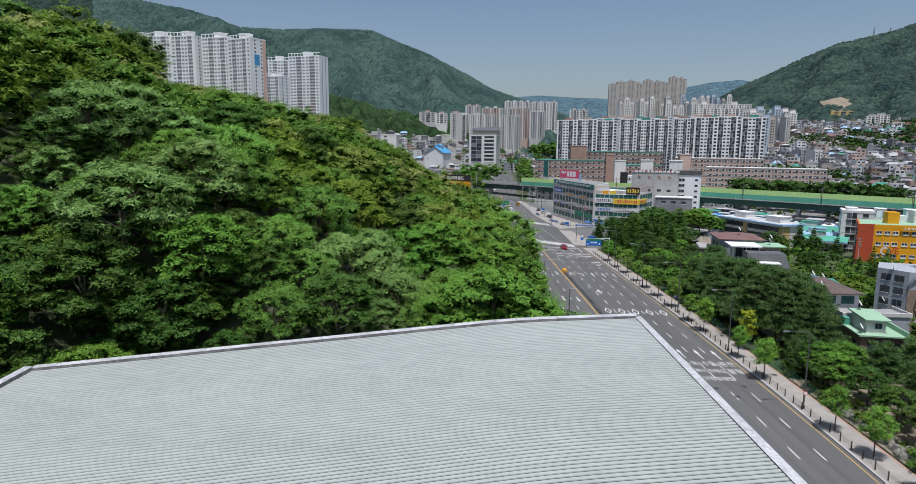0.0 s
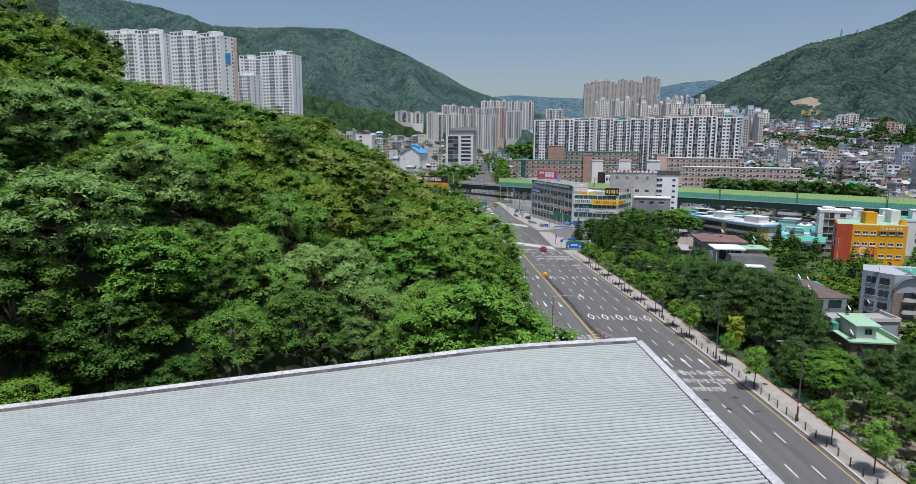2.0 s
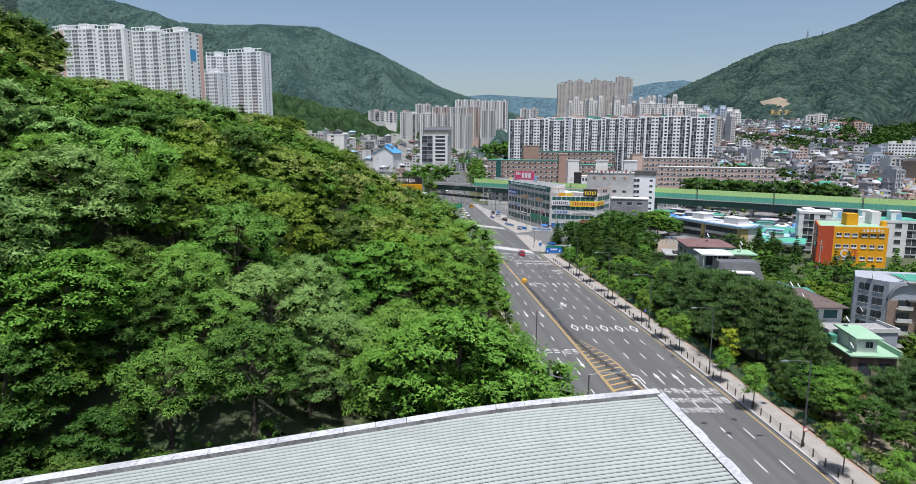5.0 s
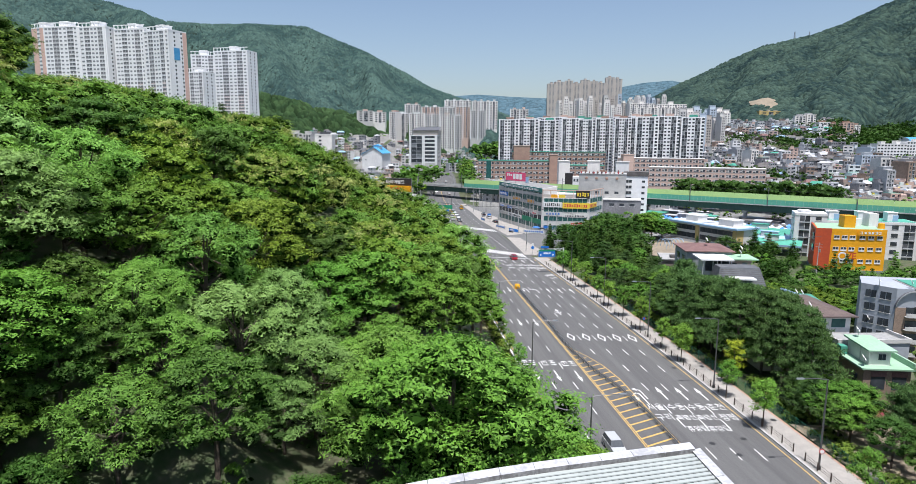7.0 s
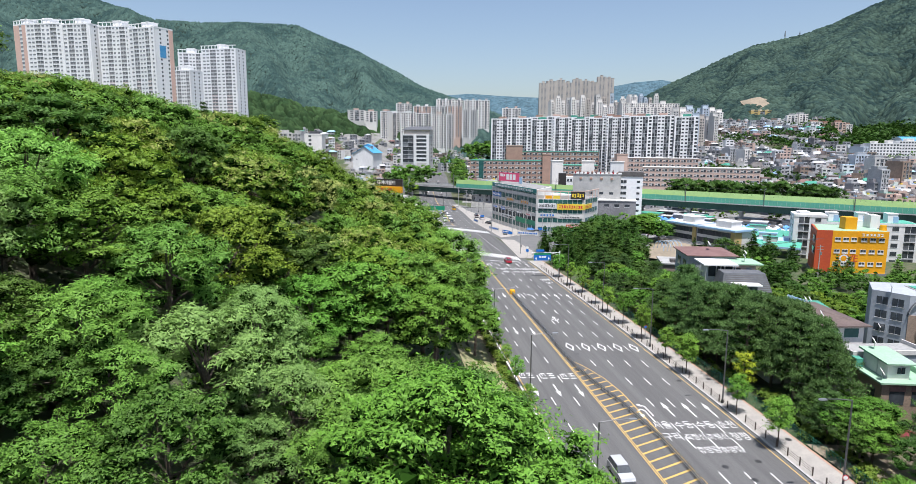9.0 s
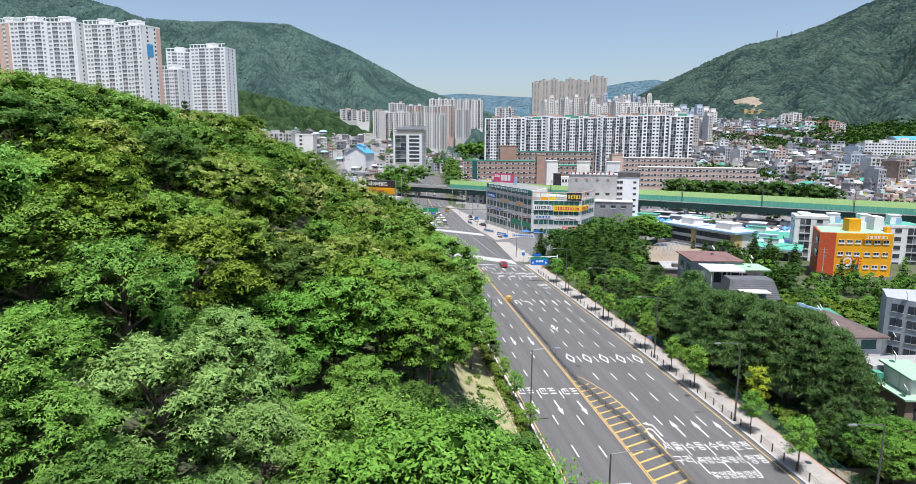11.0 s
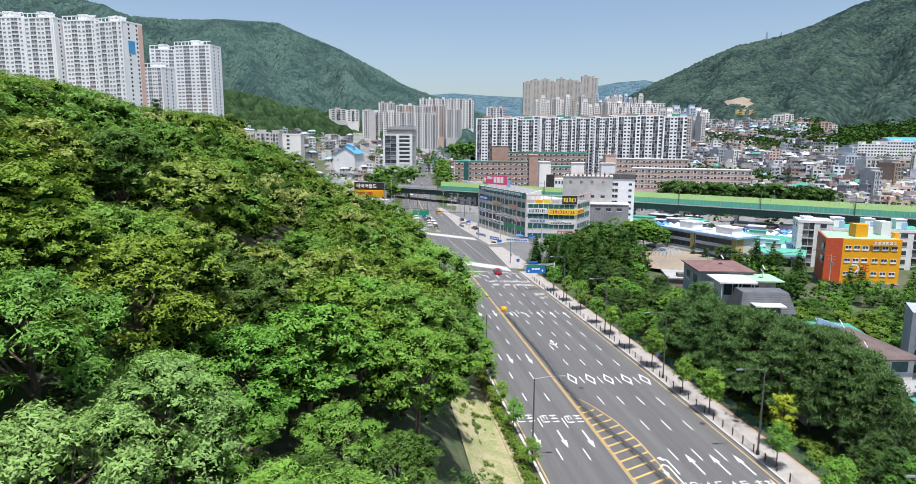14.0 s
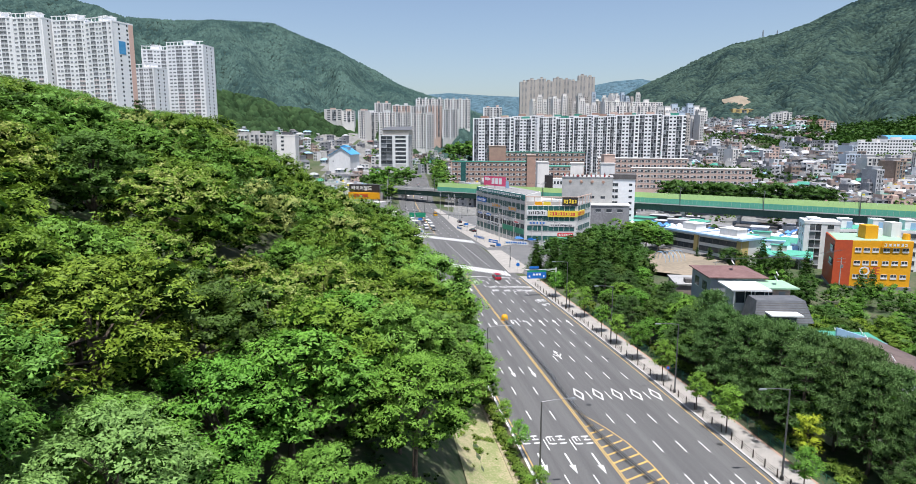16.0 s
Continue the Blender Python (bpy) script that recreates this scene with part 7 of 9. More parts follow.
# ---- corner shop building ----
def face(parent, p0, p1, z0=0.0):
    L, turn = frame_of(p0, p1)
    return Face(parent, pose(p0[0], p0[1], z0, 0, 0, turn)), L


def window_row(parent, u0, u1, z0, z1, n, glass=None, y=0.0, frame_mat=None):
    w = (u1 - u0) / n
    for i in range(n):
        a = u0 + i * w
        g = Geo().span(a + 0.08, a + w - 0.08, y - 0.05, y + 0.2, z0, z1, glass or M["glass_teal"])
        g.span(a + 0.02, a + 0.08, y - 0.11, y + 0.2, z0 - 0.06, z1 + 0.06, frame_mat or M["concrete_light"])
        g.span(a + 0.08, a + w - 0.08, y - 0.11, y + 0.2, z0 - 0.06, z0, frame_mat or M["concrete_light"])
        part("window", g, parent)


corner = thing("shop_building", "five-storey grey corner shop building covered with signboards", "shop building")
A, B, C, D, E = (10.5, 290), (28, 245), (47.2, 243), (56, 259), (22, 302)
part("wall", Geo().prism([A, B, C, D, E], 0, 15.4, M["concrete_light"]).prism([A, B, (36, 262), E], 15.4, 19.4, M["concrete_light"]), corner)
part("roof", Geo().prism([(12, 289.5), (28.5, 247), (35, 262), (22, 300)], 19.4, 19.55, M["roof_grey"]), corner)
part("parapet", Geo().prism([(36.3, 262.3), C, D, (40, 268)], 15.4, 15.6, M["roof_grey"]), corner)
fa, L = face(corner, A, B)
for f in range(4):
    z = 1.0 + f * 3.85
    window_row(fa, 1.0, L - 1.0, z + 0.8, z + 3.1, 13, M["glass_teal"] if f != 1 else M["glass"])
window_row(fa, 6, L - 0.6, 15.6, 17.6, 12)
sign_board(fa, "signboard", "long teal signboard with white lettering", 0.6, L - 0.6, 17.7, 19.5, -0.06, M["sign_teal"], M["lettering"], 24, 1, 0.3)
sign_board(fa, "signboard", "dark blue signboard", 1.0, 11, 13.2, 15.2, -0.06, M["sign_blue"], M["lettering"], 10, 2)
sign_board(fa, "signboard", "orange sun-shaped sign panels", 17, 26, 12.0, 14.0, -0.06, M["house_grey"], M["orange"], 5, 3)
sign_board(fa, "signboard", "orange sign panel", 33, 41, 12.0, 14.0, -0.06, M["house_grey"], M["orange"], 4, 4)
sign_board(fa, "signboard", "green shop fascia", 28, L - 1, 3.9, 6.0, -0.06, M["sign_green"], M["lettering"], 0, 5)
sign_board(fa, "signboard", "white shop fascia", 12, 27, 4.2, 5.6, -0.06, M["white"], M["dark"], 9, 6)
for i in range(5):
    sign_board(fa, "signboard", "small white and blue shop sign", 2 + i * 9, 7 + i * 9, 7.6, 8.7, -0.06, (M["white"], M["sign_blue"], M["white"], M["grey"], M["white"])[i], (M["sign_blue"], M["lettering"], M["dark"], M["lettering"], M["sign_red"])[i], 8, 10 + i)
for i in range(13):
    part("pilaster", Geo().span(i * L / 12.1 - 0.1, i * L / 12.1 + 0.15, -0.22, 0.1, 0, 17.7, M["concrete_light"]), fa)
for f in range(4):
    part("spandrel_band", Geo().span(0.2, L - 0.2, -0.17, 0.1, 4.2 + f * 3.85, 5.5 + f * 3.85, M["house_pale"]), fa)
fb, L = face(corner, B, C)
for f in range(4):
    z = 1.0 + f * 3.85
    window_row(fb, 0.6, L - 0.6, z + 0.9, z + 2.8, 9)
sign_board(fb, "signboard", "grey-white signboard", 0.4, 8.0, 11.6, 13.8, -0.06, M["white"], M["dark"], 8, 21, 0.3)
sign_board(fb, "signboard", "yellow signboard with red and green lettering", 8.4, L + 0.2, 11.2, 13.6, -0.06, M["sign_yellow"], M["sign_red"], 10, 22, 0.35)
sign_board(fb, "signboard", "blue lettered sign", 1.0, 8.0, 8.0, 9.6, -0.06, M["concrete_light"], M["sign_blue"], 5, 23)
sign_board(fb, "signboard", "white lettered sign", 9.0, L - 1, 7.4, 8.6, -0.06, M["concrete_light"], M["dark"], 12, 24)
sign_board(fb, "signboard", "red shop sign", L - 7, L - 1, 3.6, 5.0, -0.06, M["sign_red"], M["lettering"], 8, 25)
part("awning", Geo().add([(L - 8, -2.2, 2.6), (L - 3.5, -2.2, 2.6), (L - 3.5, 0, 3.6), (L - 8, 0, 3.6), (L - 8, -2.2, 2.5), (L - 3.5, -2.2, 2.5), (L - 3.5, 0, 3.5), (L - 8, 0, 3.5)],
                       [(0, 1, 2, 3), (7, 6, 5, 4), (0, 4, 5, 1), (1, 5, 6, 2), (3, 7, 4, 0)], M["roof_teal"]), fb, "teal canvas awning")
# open terrace frame on the top floor
for i in range(7):
    part("terrace_post", Geo().span(i * L / 6 - 0.12, i * L / 6 + 0.12, -0.05, 0.2, 15.4, 18.6, M["brick_pale"]), fb)
part("terrace_beam", Geo().span(-0.2, L + 0.2, -0.1, 0.25, 18.6, 19.0, M["brick_pale"]), fb)
for i in range(6):
    a = i * L / 6
    part("terrace_panel", Geo().span(a + 0.2, a + L / 6 - 0.2, 0.05, 0.12, 15.6, 17.0, (M["tan"], M["orange"], M["sign_yellow"], M["tan"], M["concrete_light"], M["tan"])[i]), fb)
sign_board(fb, "signboard", "black signboard with yellow lettering", L - 5.5, L + 0.3, 15.6, 18.8, -0.1, M["sign_black"], M["sign_yellow"], 5, 27, 0.3)
fc, L = face(corner, C, D)
for f in range(4):
    z = 1.0 + f * 3.85
    window_row(fc, 1.5, L - 1.5, z + 0.9, z + 2.8, 5)
sign_board(fc, "signboard", "yellow signboard", 0.5, 9, 11.4, 13.4, -0.06, M["sign_yellow"], M["sign_red"], 6, 28, 0.3)
for i in range(6):
    part("terrace_post", Geo().span(i * L / 5 - 0.12, i * L / 5 + 0.12, -0.05, 0.2, 15.4, 18.6, M["brick_pale"]), fc)
part("terrace_beam", Geo().span(-0.2, L + 0.2, -0.1, 0.25, 18.6, 19.0, M["brick_pale"]), fc)
banner = thing("banner", "pink banner with white lettering standing on the roof", "banner", pose(13.5, 286, 19.55, 0, 0, -48))
part("sheet", Geo().span(0, 13.5, -0.08, 0.0, 0.9, 5.0, M["sign_pink"]), banner)
part("lettering", bars(Geo(), 0.8, 4.4, 3.0, 4.4, -0.084, M["lettering"], 3, 30).span(5.0, 6.7, -0.134, -0.084, 1.7, 4.3, M["lettering"]).span(7.2, 8.9, -0.134, -0.084, 1.7, 4.3, M["lettering"]).span(9.4, 11.1, -0.134, -0.084, 1.7, 4.3, M["lettering"]), banner)
for u_ in (0.3, 6.7, 13.2):
    part("support", Geo().tube((u_, 0.05, 0), (u_, 0.05, 5.0), 0.06, 0.06, M["pole"], 6), banner)
part("drape", Geo().span(13.5, 15.4, -0.06, 0.0, 0.2, 3.2, M["pale_blue"]), banner)
# rooftop pipework
for i in range(18):
    t = i / 17
    x, y = 14.5 + 12 * t, 283 - 29 * t
    thing("roof_railing", "thin steel railing post on the shop roof", "railing", group="roof railing posts", data=Geo().tube((x, y, 19.5), (x, y, 20.9), 0.05, 0.05, M["galvanised"], 5).tube((x, y, 20.8), (x + 0.7, y - 1.7, 20.8), 0.04, 0.04, M["galvanised"], 5))

grey_b = thing("office_building", "plain grey rendered building with faded red roof ornaments", "building")
part("wall", Geo().prism([(52.7, 311), (76, 305), (80, 322), (57, 328)], 0, 22.6, M["concrete"]), grey_b)
part("annexe", Geo().prism([(64, 300), (82, 296), (84, 306), (66, 308)], 0, 10.0, M["house_dark"]), grey_b)
part("annexe_roof", Geo().prism([(63.7, 299.7), (82.3, 295.7), (84.3, 306.2), (65.8, 308.2)], 10.0, 10.4, M["concrete_light"]), grey_b)
part("parapet", Geo().prism([(52.5, 310.8), (76.2, 304.8), (80.2, 322.2), (56.8, 328.2)], 22.6, 23.0, M["roof_grey"]), grey_b)
fg, L = face(grey_b, (52.7, 311), (76, 305))
ro = random.Random(8)
for i in range(11):
    u = 1.2 + i * 2.1
    w_ = ro.uniform(0.35, 0.8)
    h_ = ro.uniform(0.9, 2.2)
    part("roof_ornament", Geo().tube((u, 0.2, 22.9), (u, 0.2, 23.0 + h_ * 0.5), w_ * 0.5, w_, M["roof_brown"] if i % 3 else M["sign_red"], 8).tube((u, 0.2, 23.0 + h_ * 0.5), (u, 0.2, 23.0 + h_), w_, w_ * 0.3, M["roof_brown"] if i % 2 else M["brick"], 8), fg, "faded red round ornament")
for i in range(4):
    u = 4 + i * 5.2
    part("wall_emblem", Geo().tube((u, -0.06, 20.6), (u, -0.3, 20.6), 0.75, 0.55, M["brick"], 12), fg, "faded pink round emblem")
for i in range(3):
    part("window", Geo().span(u - 11 + i * 5, u - 9 + i * 5, -0.05, 0.2, 12.6, 13.8, M["glass"]), fg)
fg2, L = face(grey_b, (64, 300), (82, 296))
for i in range(3):
    part("window", Geo().span(3 + i * 5, 5.4 + i * 5, -0.05, 0.2, 7.0, 8.4, M["glass"]).span(2.9 + i * 5, 5.5 + i * 5, -0.1, 0.1, 6.8, 7.0, M["white"]), fg2)
white_b = thing("office_building", "white narrow building with small windows and a dark roof edge", "building")
part("wall", Geo().prism([(79, 324), (91.3, 321), (95, 335), (83, 338)], -1, 21.4, M["tower_white"]), white_b)
part("parapet", Geo().prism([(78.6, 323.8), (91.6, 320.6), (95.4, 335.2), (82.8, 338.4)], 21.0, 23.4, M["roof_dark"]), white_b)
fw, L = face(white_b, (79, 324), (91.3, 321))
for f in range(6):
    window_row(fw, 1.0, 4.4, 2 + f * 3.1, 3.5 + f * 3.1, 2, M["glass"])
    part("window", Geo().span(L - 3.0, L - 1.4, -0.05, 0.2, 2.2 + f * 3.1, 3.3 + f * 3.1, M["glass"]), fw)
stair = thing("stair_tower", "white stair tower rising behind the grey building", "building", data=Geo().prism([(60, 330), (66.5, 329), (68, 336), (61.5, 337)], 0, 28.6, M["white_warm"]).prism([(59.7, 329.7), (66.8, 328.7), (68.3, 336.3), (61.2, 337.3)], 28.6, 29, M["concrete_light"]))
stair = thing("stair_tower", "white stair tower rising behind the white building", "building", data=Geo().prism([(76, 331), (83, 330), (84, 337), (77, 338)], 0, 28.4, M["white"]).prism([(75.7, 330.7), (83.3, 329.7), (84.3, 337.3), (76.7, 338.3)], 28.4, 28.8, M["concrete_light"]))
lowb = thing("office_building", "low black and white building with a flat roof", "building", pose(57, 402, 0, 0, 0, -6))
part("wall", Geo().span(0, 5, 0, 8, 0, 18.6, M["sign_black"]), lowb)
part("wall_wing", Geo().span(5, 11.5, 0, 8, 0, 16.5, M["white"]), lowb)
for i in range(3):
    part("window", Geo().span(5.6 + i * 2, 6.8 + i * 2, -0.06, 0.1, 13.2, 15, M["glass"]), lowb)

# ---- orange building ----
ob = thing("orange_building", "orange and yellow clad building with rows of white-framed windows", "building")
O0, O1, O2 = (111.4, 184.9), (132.7, 183.0), (117.9, 200.5)
part("wall", Geo().prism([O0, O1, (135, 199), O2], -3.5, 11.6, M["orange"]), ob)
part("wall_panel", Geo().prism([(111.1, 184.6), (116.0, 184.2), (116.05, 184.6), (111.6, 185.0), (118.1, 200.3), (117.6, 200.5)], -1.8, 11.8, M["orange_red"]), ob, "brick-red cladding at the corner")
part("roof", Geo().prism([(112, 185.3), (132.3, 183.4), (134.6, 198.6), (118.3, 200.1)], 11.6, 11.72, M["roof_green"]), ob)
part("base", Geo().prism([(111.0, 184.5), (133.1, 182.6), (135.3, 199.3), (117.5, 200.9)], -3.6, -1.8, M["concrete_dark"]), ob)
fo, L = face(ob, O0, O1)
for r, z in enumerate((8.0, 4.2, 0.2)):
    for i in range(8):
        u = (0.9, 2.9, 5.6, 8.0, 10.4, 13.4, 16.0, 18.6)[i]
        w_ = part("window", Geo().span(u, u + 1.6, -0.05, 0.2, z + 0.42, z + 1.5, M["glass"]), fo)
        fr = Geo().span(u - 0.1, u + 1.7, -0.16, 0.2, z + 0.22, z + 0.42, M["white"]).span(u + 0.76, u + 0.84, -0.09, 0, z + 0.42, z + 1.5, M["white"])
        fr.span(u - 0.08, u, -0.1, 0.1, z + 0.42, z + 1.6, M["white"]).span(u + 1.6, u + 1.68, -0.1, 0.1, z + 0.42, z + 1.6, M["white"]).span(u, u + 1.6, -0.1, 0.1, z + 1.5, z + 1.6, M["white"])
        f_ = part("window_frame", fr, w_, "white window frame")
        f_.matrix_basis = w_.matrix_basis.inverted() @ fo.m
        part("lower_pane", Geo().span(u, u + 1.6, -0.08, 0.1, z + 0.42, z + 0.75, M["house_pale"]), fo)
fs, L2 = face(ob, O2, O0)
for z in (8.0, 4.2):
    part("window", Geo().span(L2 - 5, L2 - 0.8, -0.5, 0.2, z + 0.3, z + 2.0, M["glass"]).span(L2 - 5.2, L2 - 0.6, -0.6, 0.2, z - 0.1, z + 0.3, M["concrete"]), fs)


def word(body, parent, u, y, z, size, mat, name="lettering", depth=0.06):
    cu = bpy.data.curves.new(name, "FONT")
    cu.body, cu.size, cu.extrude, cu.offset = body, size, depth, 0.015 * size
    cu.resolution_u = 3
    tmp = bpy.data.objects.new(name, cu)
    scene.collection.objects.link(tmp)
    me = bpy.data.meshes.new_from_object(tmp.evaluated_get(bpy.context.evaluated_depsgraph_get()))
    bpy.data.objects.remove(tmp)
    me.materials.clear()
    me.materials.append(mat)
    return part(name, me, parent, m=pose(u, y, z, 90, 0, 0))


word("O", fo, 6.9, -0.62, 1.6, 3.7, M["white"])
word("VE", fo, 9.4, -0.62, 2.0, 2.9, M["orange_red"])
sign_board(fo, "signboard", "white raised lettering", 12.6, 20.2, 9.7, 11.4, -0.45, M["orange"], M["white"], 6, 41, 0.06)
tw = thing("roof_tower", "orange stair tower on the flat roof", "building part", data=Geo().prism([(121.5, 187.5), (125, 187.2), (125.3, 191), (121.8, 191.3)], 11.7, 15.6, M["orange"]))
tw = thing("roof_tower", "white roof housing with a yellow emblem", "building part", data=Geo().prism([(131.5, 191), (134.3, 190.7), (134.6, 195), (131.8, 195.3)], 11.7, 16.0, M["white"]))
tw = thing("roof_tower", "small white roof housing", "building part", data=Geo().prism([(124.5, 193), (130, 192.5), (130.4, 196), (124.9, 196.5)], 11.7, 14.0, M["white"]))
thing("gas_tank", "yellow cylindrical roof vent", "roof vent", data=Geo().tube((132.5, 186, 11.7), (132.5, 186, 13.4), 1.1, 0.9, M["orange"], 10))

# white block and grey blocks behind it
wb = slab("apartment_block", "white five-storey block with green roofs and stair housings", "apartment block", (127, 215), (160, 208.5), 12, -5.0, 5, 3.0, [(1, "wall"), (1.6, "window"), (0.7, "wall"), (1.8, "dark"), (0.6, "wall")] * 3, M["white"], None, M["white"], crown=False)
part("roof", Geo().span(0.4, 33, 0.4, 11.6, 15.95, 16.05, M["roof_teal"]), wb)
slab("apartment_block", "dark grey narrow block standing beside the white one", "apartment block", (160, 190), (178, 186), 12, -3, 6, 3.0, [(1, "wall"), (1.2, "window"), (1, "wall"), (1.2, "window"), (1, "wall")], M["concrete_dark"])
slab("apartment_block", "white narrow block with columns of balconies", "apartment block", (119.5, 216), (129.5, 212.5), 10, -4.6, 6, 2.85, [(0.6, "wall"), (1.2, "dark"), (0.5, "wall"), (1.0, "window"), (0.5, "wall")], M["white"], None, M["white"], crown=False)
for i in range(4):
    x, y = 124 + i * 9.5, 219 - i * 1.8
    thing("roof_housing", "white stair housing with a pale blue wall on the green roof", "stair housing", group="roof housings of the white block", data=Geo().box((x, y, 12.4), (3.2, 4.0, 3.4), M["tower_white"], -0.19).box((x + 0.6, y - 2.1, 12.2), (1.8, 0.2, 2.2), M["pale_blue"], -0.19).box((x, y, 14.2), (3.5, 4.3, 0.2), M["tower_white"], -0.19))


# ---- school with pale blue eaves ----
def eaves_school(p0, p1, deep, top, label):
    L, turn = frame_of(p0, p1)
    e = thing("school_block", label, "school", pose(p0[0], p0[1], 0, 0, 0, turn), "blocks with pale blue eaves")
    part("wall", Geo().span(0, L, 0, deep, -3.5, top, M["concrete_light"]), e)
    part("end_panel", Geo().span(L - 0.02, L + 0.05, 0.3, deep * 0.35, -3, top - 0.2, M["ochre"]), e, "mustard yellow end wall panel")
    part("front_panel", Geo().span(L - 1.7, L + 0.03, -0.13, 0.1, -3, top - 0.2, M["ochre"]), e, "mustard yellow wall panel")
    part("eave_band", Geo().span(-0.8, L + 0.8, -0.9, deep + 0.8, top, top + 0.7, M["pale_blue"]).span(0.5, L - 0.5, 0.4, deep - 0.5, top + 0.7, top + 0.8, M["house_pale"]), e, "pale blue eaves band")
    part("roof_housing", Geo().span(L * 0.35, L * 0.75, deep * 0.3, deep * 0.8, top + 0.8, top + 3.0, M["white"]).span(L * 0.33, L * 0.77, deep * 0.28, deep * 0.82, top + 3.0, top + 3.2, M["white"]), e)
    for f in range(3):
        z = top - 2.5 - f * 3.1
        n = max(3, int(L / 2.6))
        for i in range(n):
            a, b = 0.3 + (L - 0.6) * i / n, 0.3 + (L - 0.6) * (i + 1) / n
            part("window", Geo().span(a + 0.08, b - 0.08, -0.06, 0.3, z, z + 1.9, M["glass"]).span(a, a + 0.08, -0.1, 0.3, z - 0.1, z + 1.95, M["pole"]).span(a + 0.08, b - 0.08, -0.1, 0.2, z - 0.1, z, M["concrete_light"]), e)
    return e


eaves_school((90, 231.5), (98.5, 216), 11, 6.3, "three-storey school block with pale blue eaves and a mustard end wall")
eaves_school((82.5, 246), (90, 232.5), 11, 6.3, "three-storey school block with pale blue eaves beside a twin block")
yard = thing("yard", "sandy paved yard with play frames", "yard", kind="structure", data=Geo().add([(62, 196, 0.05), (84, 182, 0.0), (92, 212, 0.0), (80, 240, 0.05), (70, 226, 0.05)], [(0, 1, 2, 3, 4)], M["bare"]))
gh = thing("play_frame", "pale arched tent frame in the yard", "shelter", pose(70, 213, 0.1, 0, 0, 20))
for i in range(6):
    a0 = Geo().sweep([(i * 1.6, 3 * math.cos(math.pi * k / 8), 3.2 * math.sin(math.pi * k / 8)) for k in range(9)], 0.09, M["pale_blue"], 5)
    part("arch", a0, gh)


# ---- market roofs and tents ----
def arcade(x, y, w, d, turn, z, mat, label):
    e = thing("market_roof", label, "market hall", pose(x, y, -3, 0, 0, turn), "market roofs")
    part("roof", Geo().add([(0, 0, z), (w, 0, z), (w, d / 2, z + 1.6), (0, d / 2, z + 1.6), (0, d, z), (w, d, z)], [(0, 1, 2, 3), (3, 2, 5, 4)], mat).span(0, w, -0.1, 0.1, z - 0.7, z, M["pale_blue"]), e)
    for i in range(int(w / 4) + 1):
        for k in (0.1, d - 0.1):
            part("post", Geo().tube((i * w / int(w / 4), k, -1), (i * w / int(w / 4), k, z), 0.09, 0.09, M["galvanised"], 6), e)
    part("vent", Geo().span(w * 0.2, w * 0.5, d * 0.35, d * 0.65, z + 1.0, z + 3.0, M["concrete_light"]).span(w * 0.18, w * 0.52, d * 0.33, d * 0.67, z + 3.0, z + 3.2, mat), e)
    return e


arcade(101, 236, 22, 11, -30, 5.5, M["roof_teal"], "teal-green market arcade roof")
arcade(108, 228, 20, 9, -30, 4.6, M["pale_blue"], "pale blue market arcade roof")
arcade(112, 246, 20, 10, -30, 5.2, M["roof_teal"], "teal-green market hall roof behind the school")
arcade(106, 218, 16, 8, -30, 4.6, M["roof_teal"], "teal-green market roof beside the conifers")
rm = random.Random(31)
tent_meshes = []
for k in range(3):
    s = 1.5 + 0.25 * k
    tent_meshes.append((Geo().add([(-s, -s, 2.3), (s, -s, 2.3), (s, s, 2.3), (-s, s, 2.3), (0, 0, 3.5), (-s, -s, 2.0), (s, -s, 2.0), (s, s, 2.0), (-s, s, 2.0)],
                                  [(0, 1, 4), (1, 2, 4), (2, 3, 4), (3, 0, 4), (0, 5, 6, 1), (1, 6, 7, 2), (2, 7, 8, 3), (3, 8, 5, 0)], (M["tarpaulin_blue"], M["tarpaulin_white"], M["tarpaulin_white"])[k]).mesh("canopy"),
                        [Geo().tube((a * s * 0.96, b * s * 0.96, -1), (a * s * 0.96, b * s * 0.96, 2.3), 0.04, 0.04, M["galvanised"], 5).mesh("leg") for a in (-1, 1) for b in (-1, 1)]))
for i in range(190):
    t = rm.random()
    x, y = 82 + 100 * t + rm.uniform(-5, 5), 330 - 66 * t + rm.uniform(-20, 6)
    if i > 100:
        x = rm.uniform(112, 178)
        y = 302 - (x - 118) * 0.67 - rm.uniform(5, 30)
    k = rm.choice([0, 0, 1, 2])
    e = thing("market_tent", ("blue canvas market tent", "white canvas market tent", "white canvas market tent")[k] + " in a crowded row", "tent", pose(x, y, gz(x, y), 0, 0, rm.uniform(-40, -20)), "market tents")
    part("canopy", tent_meshes[k][0], e)
    for me in tent_meshes[k][1]:
        part("leg", me, e)


